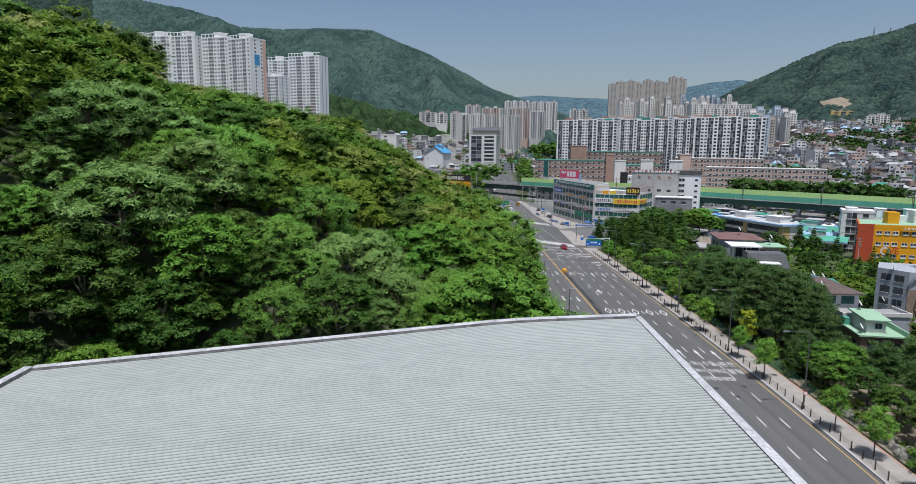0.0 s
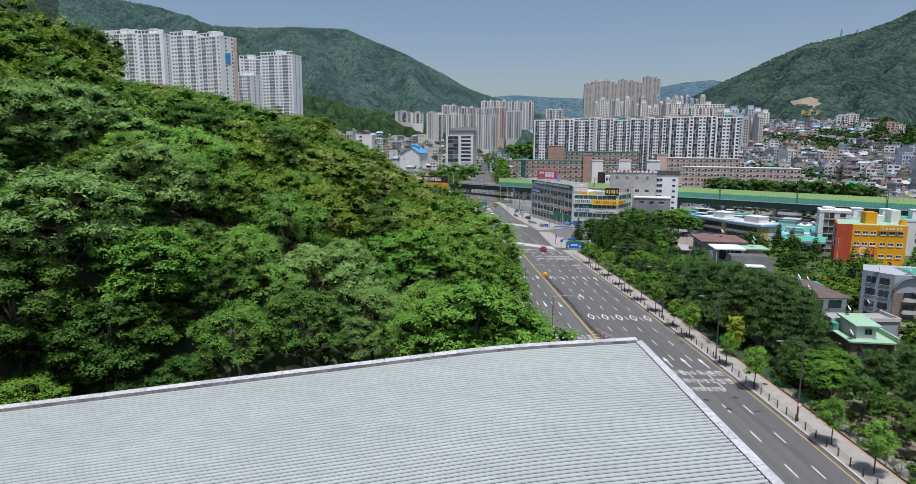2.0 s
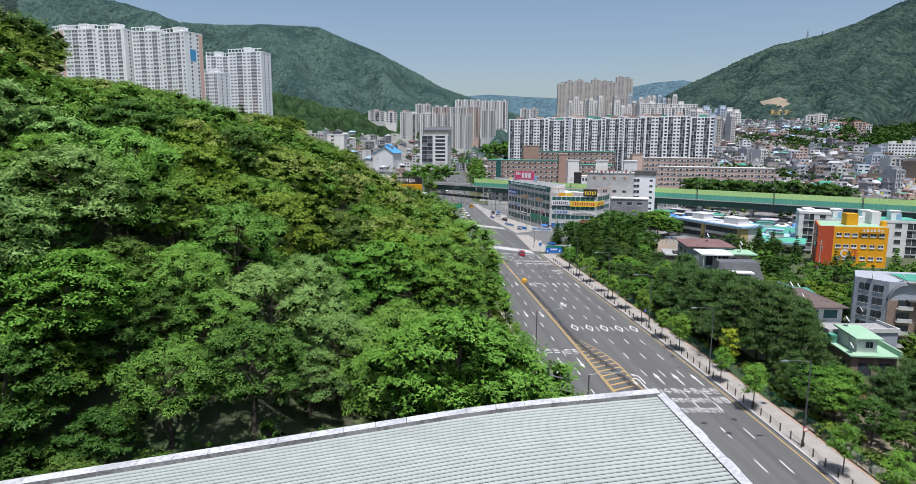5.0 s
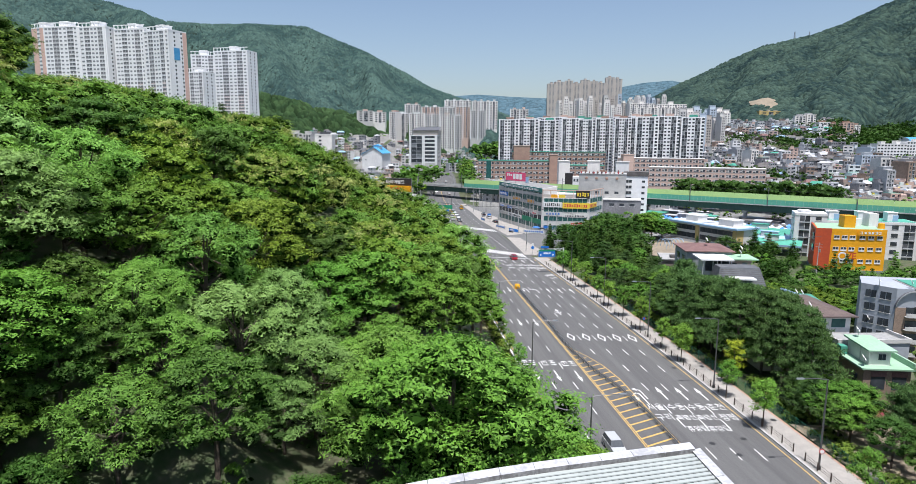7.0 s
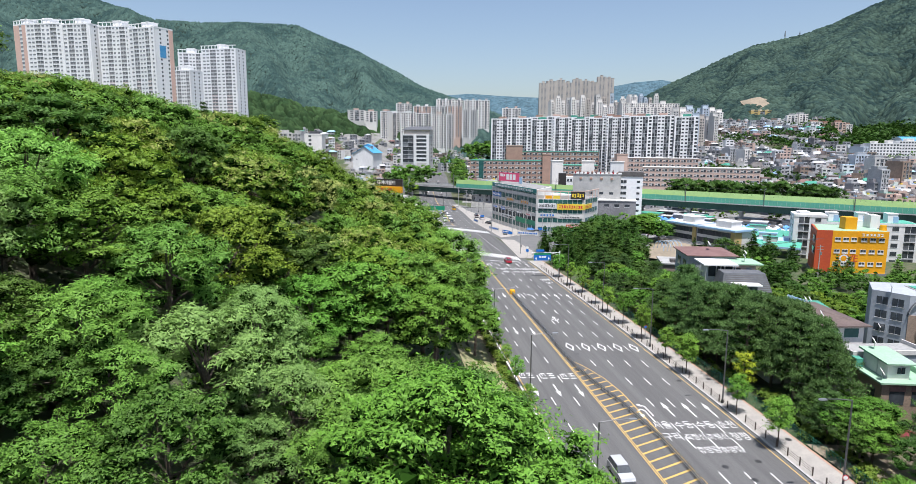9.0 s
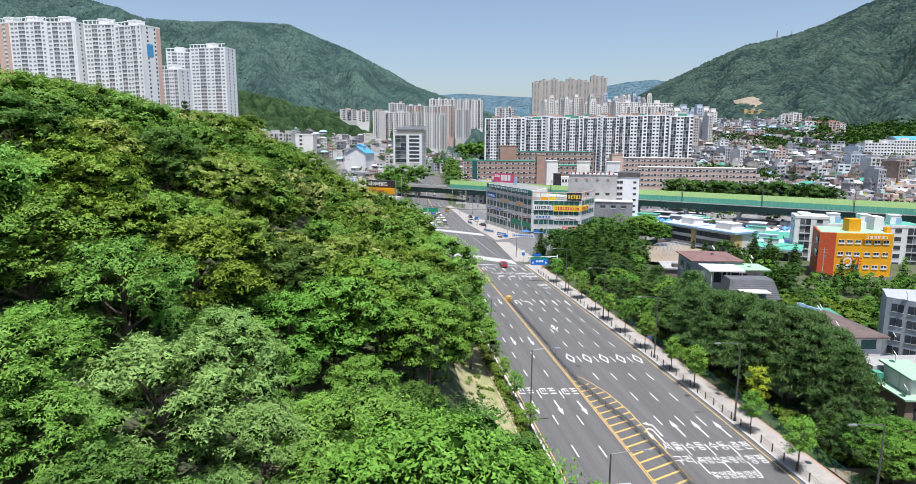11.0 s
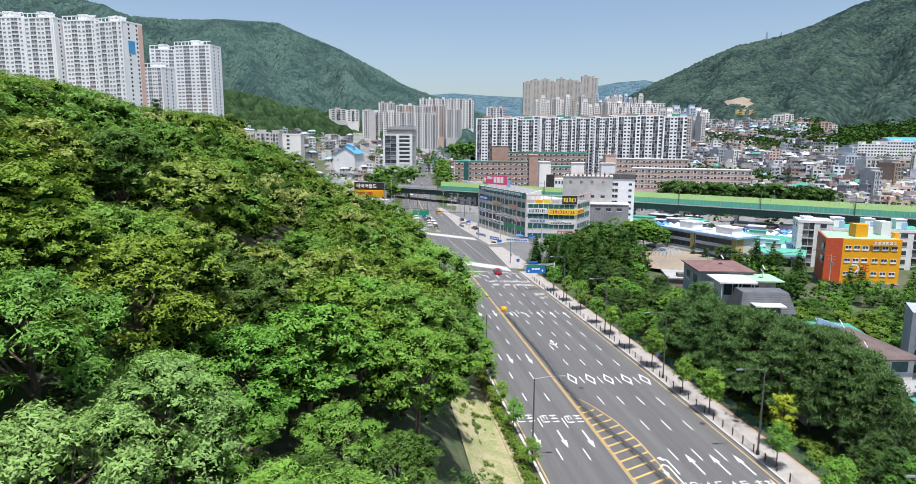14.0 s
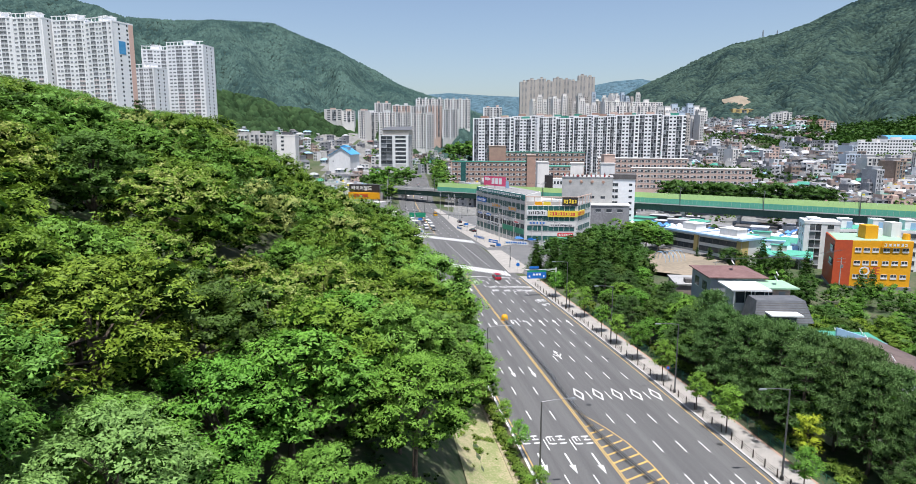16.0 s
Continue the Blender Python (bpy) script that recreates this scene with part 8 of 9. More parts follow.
for i in range(48):
    t = rm.random()
    x, y = 80 + 120 * t + rm.uniform(-5, 5), 344 - 80 * t + rm.uniform(-20, 16)
    w_, d_, h_ = rm.uniform(6, 12), rm.uniform(5, 8), rm.uniform(3.0, 5.0)
    e = thing("market_shed", "low market shed with a dark or pale flat roof", "shed", pose(x, y, gz(x, y), 0, 0, rm.uniform(-45, -25)), "market sheds")
    part("wall", Geo().span(-w_ / 2, w_ / 2, -d_ / 2, d_ / 2, -1, h_, rm.choice([M["house_grey"], M["house_dark"], M["brick_brown"]])), e)
    part("roof", Geo().span(-w_ / 2 - 0.5, w_ / 2 + 0.5, -d_ / 2 - 0.5, d_ / 2 + 0.5, h_, h_ + 0.2, rm.choice([M["roof_dark"], M["house_dark"], M["roof_teal"], M["house_grey"], M["house_pale"], M["roof_dark"]])), e)


# ---- houses right of the road ----
def satellite_dish(x, y, z, turn=-120, r=0.55):
    e = thing("satellite_dish", "white satellite dish on a short mast", "satellite dish", pose(x, y, z, 0, 0, turn), "satellite dishes")
    g = Geo()
    n = 12
    vs = [(0.0, -0.12, 0)]
    for k, (rr_, dd_) in enumerate(((0.5, -0.09), (1.0, 0.0))):
        vs += [(r * rr_ * math.cos(2 * math.pi * i / n), dd_, r * rr_ * math.sin(2 * math.pi * i / n)) for i in range(n)]
    fs_ = [(0, 1 + i, 1 + (i + 1) % n) for i in range(n)] + [(1 + i, 1 + n + i, 1 + n + (i + 1) % n, 1 + (i + 1) % n) for i in range(n)]
    g.add(vs, fs_, M["white"])
    part("dish", g, e, m=pose(0, 0, 1.3, 35, 0, 0))
    part("mast", Geo().tube((0, 0.05, 0), (0, 0.05, 1.3), 0.04, 0.04, M["galvanised"], 6), e)
    return e


def hip_roof(x0, x1, y0, y1, z, h, mat, over=0.6):
    x0, x1, y0, y1 = x0 - over, x1 + over, y0 - over, y1 + over
    my, k = (y0 + y1) / 2, (y1 - y0) * 0.42
    return Geo().add([(x0, y0, z), (x1, y0, z), (x1, y1, z), (x0, y1, z), (x0 + k, my, z + h), (x1 - k, my, z + h), (x0, y0, z - 0.2), (x1, y0, z - 0.2), (x1, y1, z - 0.2), (x0, y1, z - 0.2)],
                     [(0, 1, 5, 4), (1, 2, 5), (2, 3, 4, 5), (3, 0, 4), (6, 7, 1, 0), (7, 8, 2, 1), (8, 9, 3, 2), (9, 6, 0, 3)], mat)


bh = thing("house", "house with a low hipped brown metal roof", "house", pose(51.0, 125.0, 0, 0, 0, -3))
part("wall", Geo().span(0, 10.2, 0, 11, -1, 13.8, M["wall_blue"]), bh)
part("roof", hip_roof(0, 10.2, 0, 11, 13.9, 1.1, M["roof_brown"]), bh, "brown metal hipped roof")
for k in range(2):
    part("window", Geo().span(-0.06, 0.2, 2 + k * 4.5, 4.4 + k * 4.5, 10.6, 12.4, M["glass"]).span(-0.1, 0.1, 1.9 + k * 4.5, 4.5 + k * 4.5, 10.4, 10.6, M["white"]), bh)
satellite_dish(56.4, 128, 14.9)
wh = thing("house", "white roof-top addition with a flat awning roof and tall windows", "house", pose(51.6, 116.8, 0, 0, 0, -3))
part("wall", Geo().span(1.0, 6.4, 1.2, 6, -1, 13.2, M["white"]), wh)
part("awning_roof", Geo().span(-0.4, 6.7, -0.8, 6.4, 13.2, 13.5, M["white"]), wh, "flat white awning roof")
for k in range(3):
    part("window", Geo().span(1.2 + k * 1.75, 2.7 + k * 1.75, 1.12, 1.4, 10.6, 13.0, M["glass"]), wh)
for k in range(3):
    part("post", Geo().tube((0.2 + k * 3.0, -0.5, 10), (0.2 + k * 3.0, -0.5, 13.2), 0.08, 0.08, M["white"], 6), wh)
gh2 = thing("house", "brick roof-top room with a pale green flat roof", "house", pose(57.9, 119.6, 0, 0, 0, -3))
part("wall", Geo().span(0, 5.6, 0, 7, -1, 12.9, M["brick_pale"]), gh2)
part("roof", Geo().span(-2.2, 6.9, -0.8, 6.2, 12.9, 13.15, M["roof_green"]), gh2, "pale green flat roof")
part("window", Geo().span(1.0, 2.4, -0.06, 0.2, 10.9, 12.1, M["glass"]), gh2)
part("door", Geo().span(3.6, 4.7, -0.06, 0.2, 10.2, 12.3, M["grey"]), gh2)
satellite_dish(61.8, 121.5, 13.15)
satellite_dish(62.1, 121.8, 14.0)
sh = thing("house", "house with a dark slate mansard roof and a white canopy", "house", pose(53.4, 111.2, 1.9, 0, 0, -3))
sh.scale = (0.84, 0.85, 1.0)
part("wall", Geo().span(0, 11, 0.6, 5.6, -3.5, 7.4, M["wall_mix"]), sh)
part("roof", Geo().add([(-0.4, -0.6, 7.0), (11.6, -0.6, 7.0), (10.4, 1.4, 10.6), (0.6, 1.4, 10.6), (-0.4, 6, 7.0), (11.6, 6, 7.0), (10.4, 6, 10.6), (0.6, 6, 10.6)], [(0, 1, 2, 3), (1, 5, 6, 2), (4, 0, 3, 7), (3, 2, 6, 7)], M["shingle"]), sh, "dark slate mansard")
for r in range(9):
    z = 7.1 + r * 0.39
    t = (z - 7.0) / 3.6
    part("slate_course", Geo().add([(-0.4 + t, -0.64 + 2.0 * t, z), (11.6 - 1.2 * t, -0.64 + 2.0 * t, z), (11.6 - 1.2 * t, -0.66 + 2.0 * t, z - 0.1), (-0.4 + t, -0.66 + 2.0 * t, z - 0.1)], [(0, 3, 2, 1)], M["roof_dark"]), sh)
part("canopy", Geo().span(2.0, 8.4, -2.6, 0.6, 8.6, 8.85, M["white"]), sh, "white flat canopy")
for k in range(3):
    part("window", Geo().span(2.6 + k * 1.9, 4.2 + k * 1.9, -0.5, -0.2, 6.3, 8.4, M["glass"]), sh)
part("terrace_floor", Geo().span(4, 15, -5.5, -0.6, 5.4, 5.7, M["roof_green"]), sh, "pale green terrace")
fl = thing("house", "low flat-roofed house with a grey roof", "house", pose(49.5, 139, 0, 0, 0, -8))
part("wall", Geo().span(0, 9, 0, 9, -1, 9.0, M["wall_brown"]), fl)
part("roof", Geo().span(-0.3, 9.3, -0.3, 9.3, 9.0, 9.3, M["roof_grey"]), fl)
part("roof_hatch", Geo().span(2, 4.2, 1, 3, 9.3, 10.1, M["roof_dark"]), fl)
tl = thing("house", "house with a turquoise roof terrace wall", "house", pose(62.2, 104.6, 0, 0, 0, -8))
part("wall", Geo().span(0, 9, 0, 6, -1, 7.6, M["wall_mix"]), tl)
part("roof", Geo().span(0.2, 8.8, 0.2, 5.8, 7.6, 7.75, M["roof_teal"]), tl, "green painted roof terrace")
part("parapet", Geo().add([(1.2, -0.1, 7.6), (9, -0.1, 7.6), (1.2, -0.1, 10.0), (1.2, 0.3, 7.6), (9, 0.3, 7.6), (1.2, 0.3, 10.0)], [(0, 1, 2), (5, 4, 3), (1, 4, 5, 2), (2, 5, 3, 0)], M["pale_blue"]), tl, "sloping pale blue parapet")
satellite_dish(64.4, 106.2, 7.75)
satellite_dish(65.3, 106.0, 7.75)
satellite_dish(68.2, 105.6, 7.75)
dh = thing("house", "pale house with a broad dark brown hipped roof", "house", pose(51.5, 84.5, 0, 0, 0, 4))
part("wall", Geo().span(0, 15, 0, 14, -1.5, 9.6, M["white_warm"]), dh)
part("roof", hip_roof(0, 15, 0, 14, 9.7, 1.4, M["roof_felt"], 0.8), dh, "dark brown felt roof")
for k in range(4):
    part("window", Geo().span(1.5 + k * 3.4, 3.9 + k * 3.4, -0.06, 0.2, 7.6, 9.1, M["glass_teal"]).span(1.4 + k * 3.4, 4.0 + k * 3.4, -0.1, 0.1, 7.45, 7.6, M["white"]), dh)
satellite_dish(60, 86.5, 10.0)
satellite_dish(61.5, 94.5, 10.4)
gb = thing("house", "low grey flat-roofed block with a pale parapet", "house", pose(60.5, 78, 0, 0, 0, 6))
part("wall", Geo().span(0, 12, 0, 5.4, -1.5, 7.0, M["wall_blue"]), gb)
part("parapet", Geo().span(-0.2, 12.2, -0.2, 0.05, 7.0, 7.7, M["house_pale"]).span(-0.2, 0.05, 0.05, 5.4, 7.0, 7.7, M["house_pale"]).span(11.95, 12.2, 0.05, 5.4, 7.0, 7.7, M["house_pale"]), gb)
part("roof", Geo().span(0.05, 11.95, 0.05, 5.3, 7.0, 7.1, M["roof_grey"]), gb)
# green-roofed house
gr = thing("house", "brick house with two green flat roofs and a pale upper hut", "house", pose(59.6, 69.8, -2.0, 0, 0, -2))
part("wall", Geo().span(0.5, 7.2, 0.5, 7.8, -1.5, 7.7, M["brick_brown"]), gr)
part("roof", Geo().span(0, 7.6, 0, 8.2, 7.7, 7.95, M["roof_green"]), gr, "green flat roof")
part("upper_wall", Geo().span(1.7, 4.7, 1.6, 7.6, 7.95, 10.2, M["white_warm"]).span(1.62, 1.7, 3.9, 4.1, 8.0, 10.2, M["house_pale"]), gr)
part("upper_roof", Geo().add([(1.2, 1.0, 10.2), (5.3, 1.0, 10.2), (5.3, 8.1, 10.4), (1.2, 8.1, 10.4), (1.2, 1.0, 10.4), (5.3, 1.0, 10.4), (5.3, 8.1, 10.65), (1.2, 8.1, 10.65)],
                            [(3, 2, 1, 0), (4, 5, 6, 7), (0, 1, 5, 4), (1, 2, 6, 5), (2, 3, 7, 6), (3, 0, 4, 7)], M["roof_green"]), gr, "green sloping roof")
for k in range(2):
    part("window", Geo().span(3.0 + k * 0.55, 3.45 + k * 0.55, 1.5, 1.8, 8.8, 9.7, M["glass"]).span(2.94 + k * 0.55, 3.5 + k * 0.55, 1.46, 1.7, 8.68, 8.8, M["white"]), gr)
part("window", Geo().span(0.42, 0.7, 2.0, 3.6, 4.6, 6.4, M["glass"]).span(0.36, 0.6, 1.9, 3.7, 4.4, 4.6, M["white"]), gr)
for k in range(2):
    part("window", Geo().span(1.6 + k * 3.0, 3.6 + k * 3.0, 0.44, 0.7, 4.6, 6.6, M["glass"]).span(1.5 + k * 3.0, 3.7 + k * 3.0, 0.4, 0.6, 6.6, 7.4, M["roof_brown"]), gr)
part("parapet", Geo().span(5.4, 7.6, 7.9, 8.15, 7.95, 9.0, M["roof_green"]).span(7.3, 7.6, 0, 7.9, 7.95, 8.8, M["roof_green"]), gr)
part("roof_box", Geo().span(0.1, 1.1, 6.4, 7.8, 7.95, 9.2, M["roof_teal"]), gr, "green water tank cover")
part("air_conditioner", Geo().span(5.9, 6.7, 6.0, 6.4, 7.95, 8.65, M["white"]).tube((6.3, 5.98, 8.3), (6.3, 5.96, 8.3), 0.24, 0.24, M["dark"], 8), gr)
satellite_dish(60.4, 71.0, 5.95)
satellite_dish(62.6, 76.8, 8.6)
# low red-brown hut under the high pines
hut = thing("store_hut", "low maroon and white hut under the pines", "hut", pose(55.4, 62.4, 0.0, 0, 0, 8))
part("wall", Geo().span(0, 4.4, 0, 2.6, -1.2, 1.7, M["white_warm"]), hut)
part("wall_band", Geo().span(-0.05, 4.45, -0.05, 2.65, 1.0, 1.7, M["maroon"]), hut, "maroon painted band")
part("roof", Geo().span(-0.4, 4.8, -0.7, 3.0, 1.7, 1.85, M["maroon"]), hut, "maroon sheet roof")
for k in range(3):
    part("window", Geo().span(0.4 + k * 1.35, 1.5 + k * 1.35, -0.06, 0.1, -0.1, 0.9, M["glass"]), hut)
# tall narrow house with a rounded gable
cv = thing("house", "tall blue-grey rendered house with a rounded slate gable and brick side", "house")
part("wall", Geo().prism([(76.6, 100.5), (80.4, 95.8), (92.5, 94.2), (94, 105), (80, 107)], -2, 12.2, M["wall_blue"]), cv)
fcv, L = face(cv, (76.6, 100.5), (80.4, 95.8))
for f in range(5):
    for k in range(2):
        part("window", Geo().span(0.9 + k * 2.5, 1.75 + k * 2.5, -0.06, 0.2, -0.4 + f * 2.55, 1.0 + f * 2.55, M["glass"]).span(1.85 + k * 2.5, 2.7 + k * 2.5, -0.06, 0.2, -0.4 + f * 2.55, 1.0 + f * 2.55, M["glass"])
             .span(0.85 + k * 2.5, 2.75 + k * 2.5, -0.1, 0.1, -0.5 + f * 2.55, -0.4 + f * 2.55, M["house_pale"]), fcv)
fcb, L2 = face(cv, (80.4, 95.8), (92.5, 94.2))
part("side_wall", Geo().span(0, L2, -0.12, 0.1, -2, 8.6, M["brick_brown"]), fcb, "brown brick side wall")
for f in range(4):
    for k in range(3):
        part("balcony", Geo().span(1.6 + k * 3.6, 4.2 + k * 3.6, -0.9, -0.12, -0.6 + f * 2.5, -0.45 + f * 2.5, M["house_pale"]).span(1.6 + k * 3.6, 4.2 + k * 3.6, -0.9, -0.82, -0.45 + f * 2.5, 0.2 + f * 2.5, M["house_pale"]), fcb)
        part("window", Geo().span(1.8 + k * 3.6, 4.0 + k * 3.6, -0.2, 0.0, -0.3 + f * 2.5, 1.2 + f * 2.5, M["glass"]), fcb)
g = Geo()
for k in range(8):
    a0_, a1_ = math.pi / 2 * k / 8, math.pi / 2 * (k + 1) / 8
    q = [(-0.2 + 3.4 * (1 - math.cos(t_)), 8.4 + 3.6 * math.sin(t_)) for t_ in (a0_, a1_)]
    g.quad((q[0][0], -0.5, q[0][1]), (q[1][0], -0.5, q[1][1]), (q[1][0], 4, q[1][1] + 0.1), (q[0][0], 4, q[0][1] + 0.1), M["shingle"])
    g.quad((q[0][0], -0.5, q[0][1] - 0.25), (q[1][0], -0.5, q[1][1] - 0.25), (q[1][0], -0.5, q[1][1]), (q[0][0], -0.5, q[0][1]), M["house_grey"])
part("rounded_roof", g, fcb, "rounded slate roof strip")
part("upper_storey", Geo().span(3.2, L2, 0.6, 8, 8.6, 12.0, M["brick_brown"]), fcb)
part("roof_slab", Geo().span(3.0, L2 + 0.3, -0.6, 8.3, 12.0, 12.3, M["roof_grey"]), fcb)
part("canopy", Geo().span(3.2, L2 + 0.2, -1.2, 0.6, 8.6, 8.85, M["roof_dark"]), fcb)
part("roof_terrace", Geo().span(3.4, L2 - 0.2, 1.0, 7.8, 12.3, 12.42, M["roof_teal"]), fcb, "green painted roof")
satellite_dish(78.3, 97.9, 12.2)
satellite_dish(83, 96, 12.3)
satellite_dish(77.4, 98.6, 4.6)
rb = thing("house", "low red-brown building with white windows behind the pines", "house", pose(57, 41, 0, 0, 0, -20))
part("wall", Geo().span(0, 9, 0, 8, -1, 5.5, M["brick_pale"]), rb)
part("roof", Geo().span(-0.5, 9.5, -0.5, 8.5, 5.5, 5.8, M["roof_brown"]), rb)
for f in range(2):
    for k in range(3):
        part("window", Geo().span(0.8 + k * 2.8, 2.8 + k * 2.8, -0.06, 0.2, 0.8 + f * 2.6, 2.2 + f * 2.6, M["glass"]).span(0.7 + k * 2.8, 2.9 + k * 2.8, -0.1, 0.1, 0.65 + f * 2.6, 0.8 + f * 2.6, M["white"]), rb)
# blue-roofed hall and tyre shop left of the road
bl = thing("hall_building", "white hall with a bright blue gable roof", "hall", pose(-113, 563, gz(-113, 563), 0, 0, -12))
bl.scale = (0.92, 0.92, 0.92)
part("wall", Geo().add([(0, 0, -2), (22, 0, -2), (22, 0, 17), (13, 0, 23), (0, 0, 16), (0, 24, -2), (22, 24, -2), (22, 24, 17), (13, 24, 23), (0, 24, 16)], [(0, 1, 2, 3, 4), (9, 8, 7, 6, 5), (1, 6, 7, 2), (5, 0, 4, 9)], M["white"]), bl)
part("roof", Geo().add([(-0.8, -0.8, 15.8), (13, -0.8, 23.4), (23, -0.8, 16.8), (-0.8, 25, 15.8), (13, 25, 23.4), (23, 25, 16.8), (-0.8, -0.8, 15.4), (13, -0.8, 23.0), (23, -0.8, 16.4)], [(0, 1, 4, 3), (1, 2, 5, 4), (6, 7, 1, 0), (7, 8, 2, 1)], M["roof_blue"]), bl, "bright blue metal roof")
part("cupola", Geo().add([(9, 8, 21), (17, 8, 21), (17, 14, 21), (9, 14, 21), (9, 8, 24), (17, 8, 24), (17, 14, 24), (9, 14, 24)], [(0, 1, 5, 4), (1, 2, 6, 5), (3, 0, 4, 7), (2, 3, 7, 6)], M["white"]).add([(8.4, 7.4, 24), (13, 7.4, 26), (17.6, 7.4, 24), (8.4, 14.6, 24), (13, 14.6, 26), (17.6, 14.6, 24)], [(0, 1, 4, 3), (1, 2, 5, 4), (0, 2, 1)], M["roof_blue"]), bl)
part("window", Geo().span(4, 5, -0.06, 0.2, 10, 11, M["glass"]), bl)
ty = thing("tyre_shop", "tyre shop with a black fascia and a yellow canopy", "shop", pose(-46.6, 268, -1.2, 0, 0, -14))
part("wall", Geo().span(0, 20, 0, 12, -1, 11, M["concrete"]), ty)
fascia = part("signboard", Geo().span(3.3, 16.7, -0.5, -0.06, 20.2, 23.2, M["sign_black"]), ty, "black fascia with white lettering")
word("타이어월드", fascia, 4.3, -0.52, 20.9, 2.0, M["lettering"])
part("canopy", Geo().span(3.3, 16.7, -1.6, -0.06, 17.2, 19.9, M["orange"]).span(5, 12, -1.66, -1.6, 18.0, 19.2, M["orange_red"]), ty, "orange and yellow canopy front")
part("board_frame", Geo().span(3.3, 16.7, 0, 0.5, 17.0, 23.2, M["house_dark"]), ty)
for k in range(5):
    part("board_post", Geo().span(3.8 + k * 3.1, 4.1 + k * 3.1, 0.5, 0.8, 11, 22.5, M["galvanised"]), ty)
part("roof_room", Geo().span(4, 16, 1, 9, 11, 15.5, M["house_pale"]), ty)
for k in range(4):
    part("door", Geo().span(1 + k * 4.8, 4.8 + k * 4.8, -0.06, 0.2, 0, 4.2, M["white"]), ty)


# ---- street furniture ----
def street_lamp(x, y, z, turn, arm=3.0, height=11.3):
    e = thing("street_lamp", "dark steel street lamp with a long curved arm", "street lamp", pose(x, y, z, 0, 0, turn), "street lamps along the road")
    part("pole", Geo().tube((0, 0, 0), (0, 0, height), 0.13, 0.08, M["pole"], 8), e)
    part("base", Geo().tube((0, 0, 0), (0, 0, 0.5), 0.22, 0.2, M["dark"], 8), e)
    part("arm", Geo().tube((0, 0, height - 0.05), (arm * 0.5, 0, height + 0.14), 0.06, 0.05, M["pole"], 6).tube((arm * 0.5, 0, height + 0.14), (arm, 0, height + 0.18), 0.05, 0.045, M["pole"], 6), e)
    part("lamp_head", Geo().box((arm + 0.35, 0, height + 0.16), (0.9, 0.3, 0.14), M["galvanised"], taper=0.8), e)
    return e


for x, y in ((43.9, 50.6), (40.4, 75.5), (36.6, 101.4), (32.6, 127), (28.0, 152)):
    street_lamp(x, y, 0.15, 180 + 6)
for x, y in ((11.2, 71.9), (6.6, 99.5), (2.5, 127), (-2.5, 155), (15.5, 44)):
    street_lamp(x, y, 0.15, 8, 3.1)
for x, y in ((-14, 300), (-22, 345), (-30, 385), (4, 330), (-2, 365)):
    street_lamp(x, y, 0.1, 0 if x < -10 else 180)
rp = random.Random(12)
for x, y, h in ((-24, 275, 13), (-30, 300, 14), (-38, 330, 14), (-16, 262, 12), (-44, 352, 14), (2, 300, 13), (-3, 326, 13), (-8, 350, 13), (6, 282, 12), (18, 246, 13), (33, 236, 12), (24, 250, 12), (30, 240, 11),
                (-52, 300, 12), (-60, 330, 13), (0, 338, 12), (-18, 410, 14), (-45, 420, 14), (108, 176, 11), (70, 168, 10), (100, 120, 11)):
    e = thing("utility_pole", "grey concrete utility pole with crossarms", "utility pole", pose(x, y, gz(x, y), 0, 0, rp.uniform(-30, 30)), "utility poles")
    part("pole", Geo().tube((0, 0, -0.5), (0, 0, h), 0.17, 0.11, M["concrete"], 8), e)
    for k in range(2):
        part("crossarm", Geo().span(-1.0, 1.0, -0.05, 0.05, h - 0.5 - k * 0.9, h - 0.38 - k * 0.9, M["galvanised"]), e)
    part("transformer", Geo().tube((0.35, 0, h - 3.0), (0.35, 0, h - 2.1), 0.25, 0.25, M["galvanised"], 8), e)
# round sign on the lamp post
e = thing("road_sign", "round white speed sign with a red rim", "road sign", pose(43.9, 50.25, 2.1, 0, 0, -6))
part("disc", Geo().tube((0, 0, 0.5), (0, 0.03, 0.5), 0.33, 0.33, M["sign_red"], 18), e)
part("face", Geo().tube((0, -0.012, 0.5), (0, 0.0, 0.5), 0.25, 0.25, M["lettering"], 18), e)
part("bracket", Geo().span(-0.03, 0.03, 0.03, 0.3, 0.2, 0.8, M["galvanised"]), e)
e = thing("road_sign", "round blue sign with a red rim on a thin post", "road sign", pose(36.6, 105, 0.15))
part("post", Geo().tube((0, 0, 0), (0, 0, 3.2), 0.04, 0.04, M["galvanised"], 6), e)
part("rim", Geo().tube((0, -0.04, 2.8), (0, 0, 2.8), 0.34, 0.34, M["sign_red"], 18), e)
part("face", Geo().tube((0, -0.06, 2.8), (0, -0.04, 2.8), 0.27, 0.27, M["sign_blue"], 18), e)

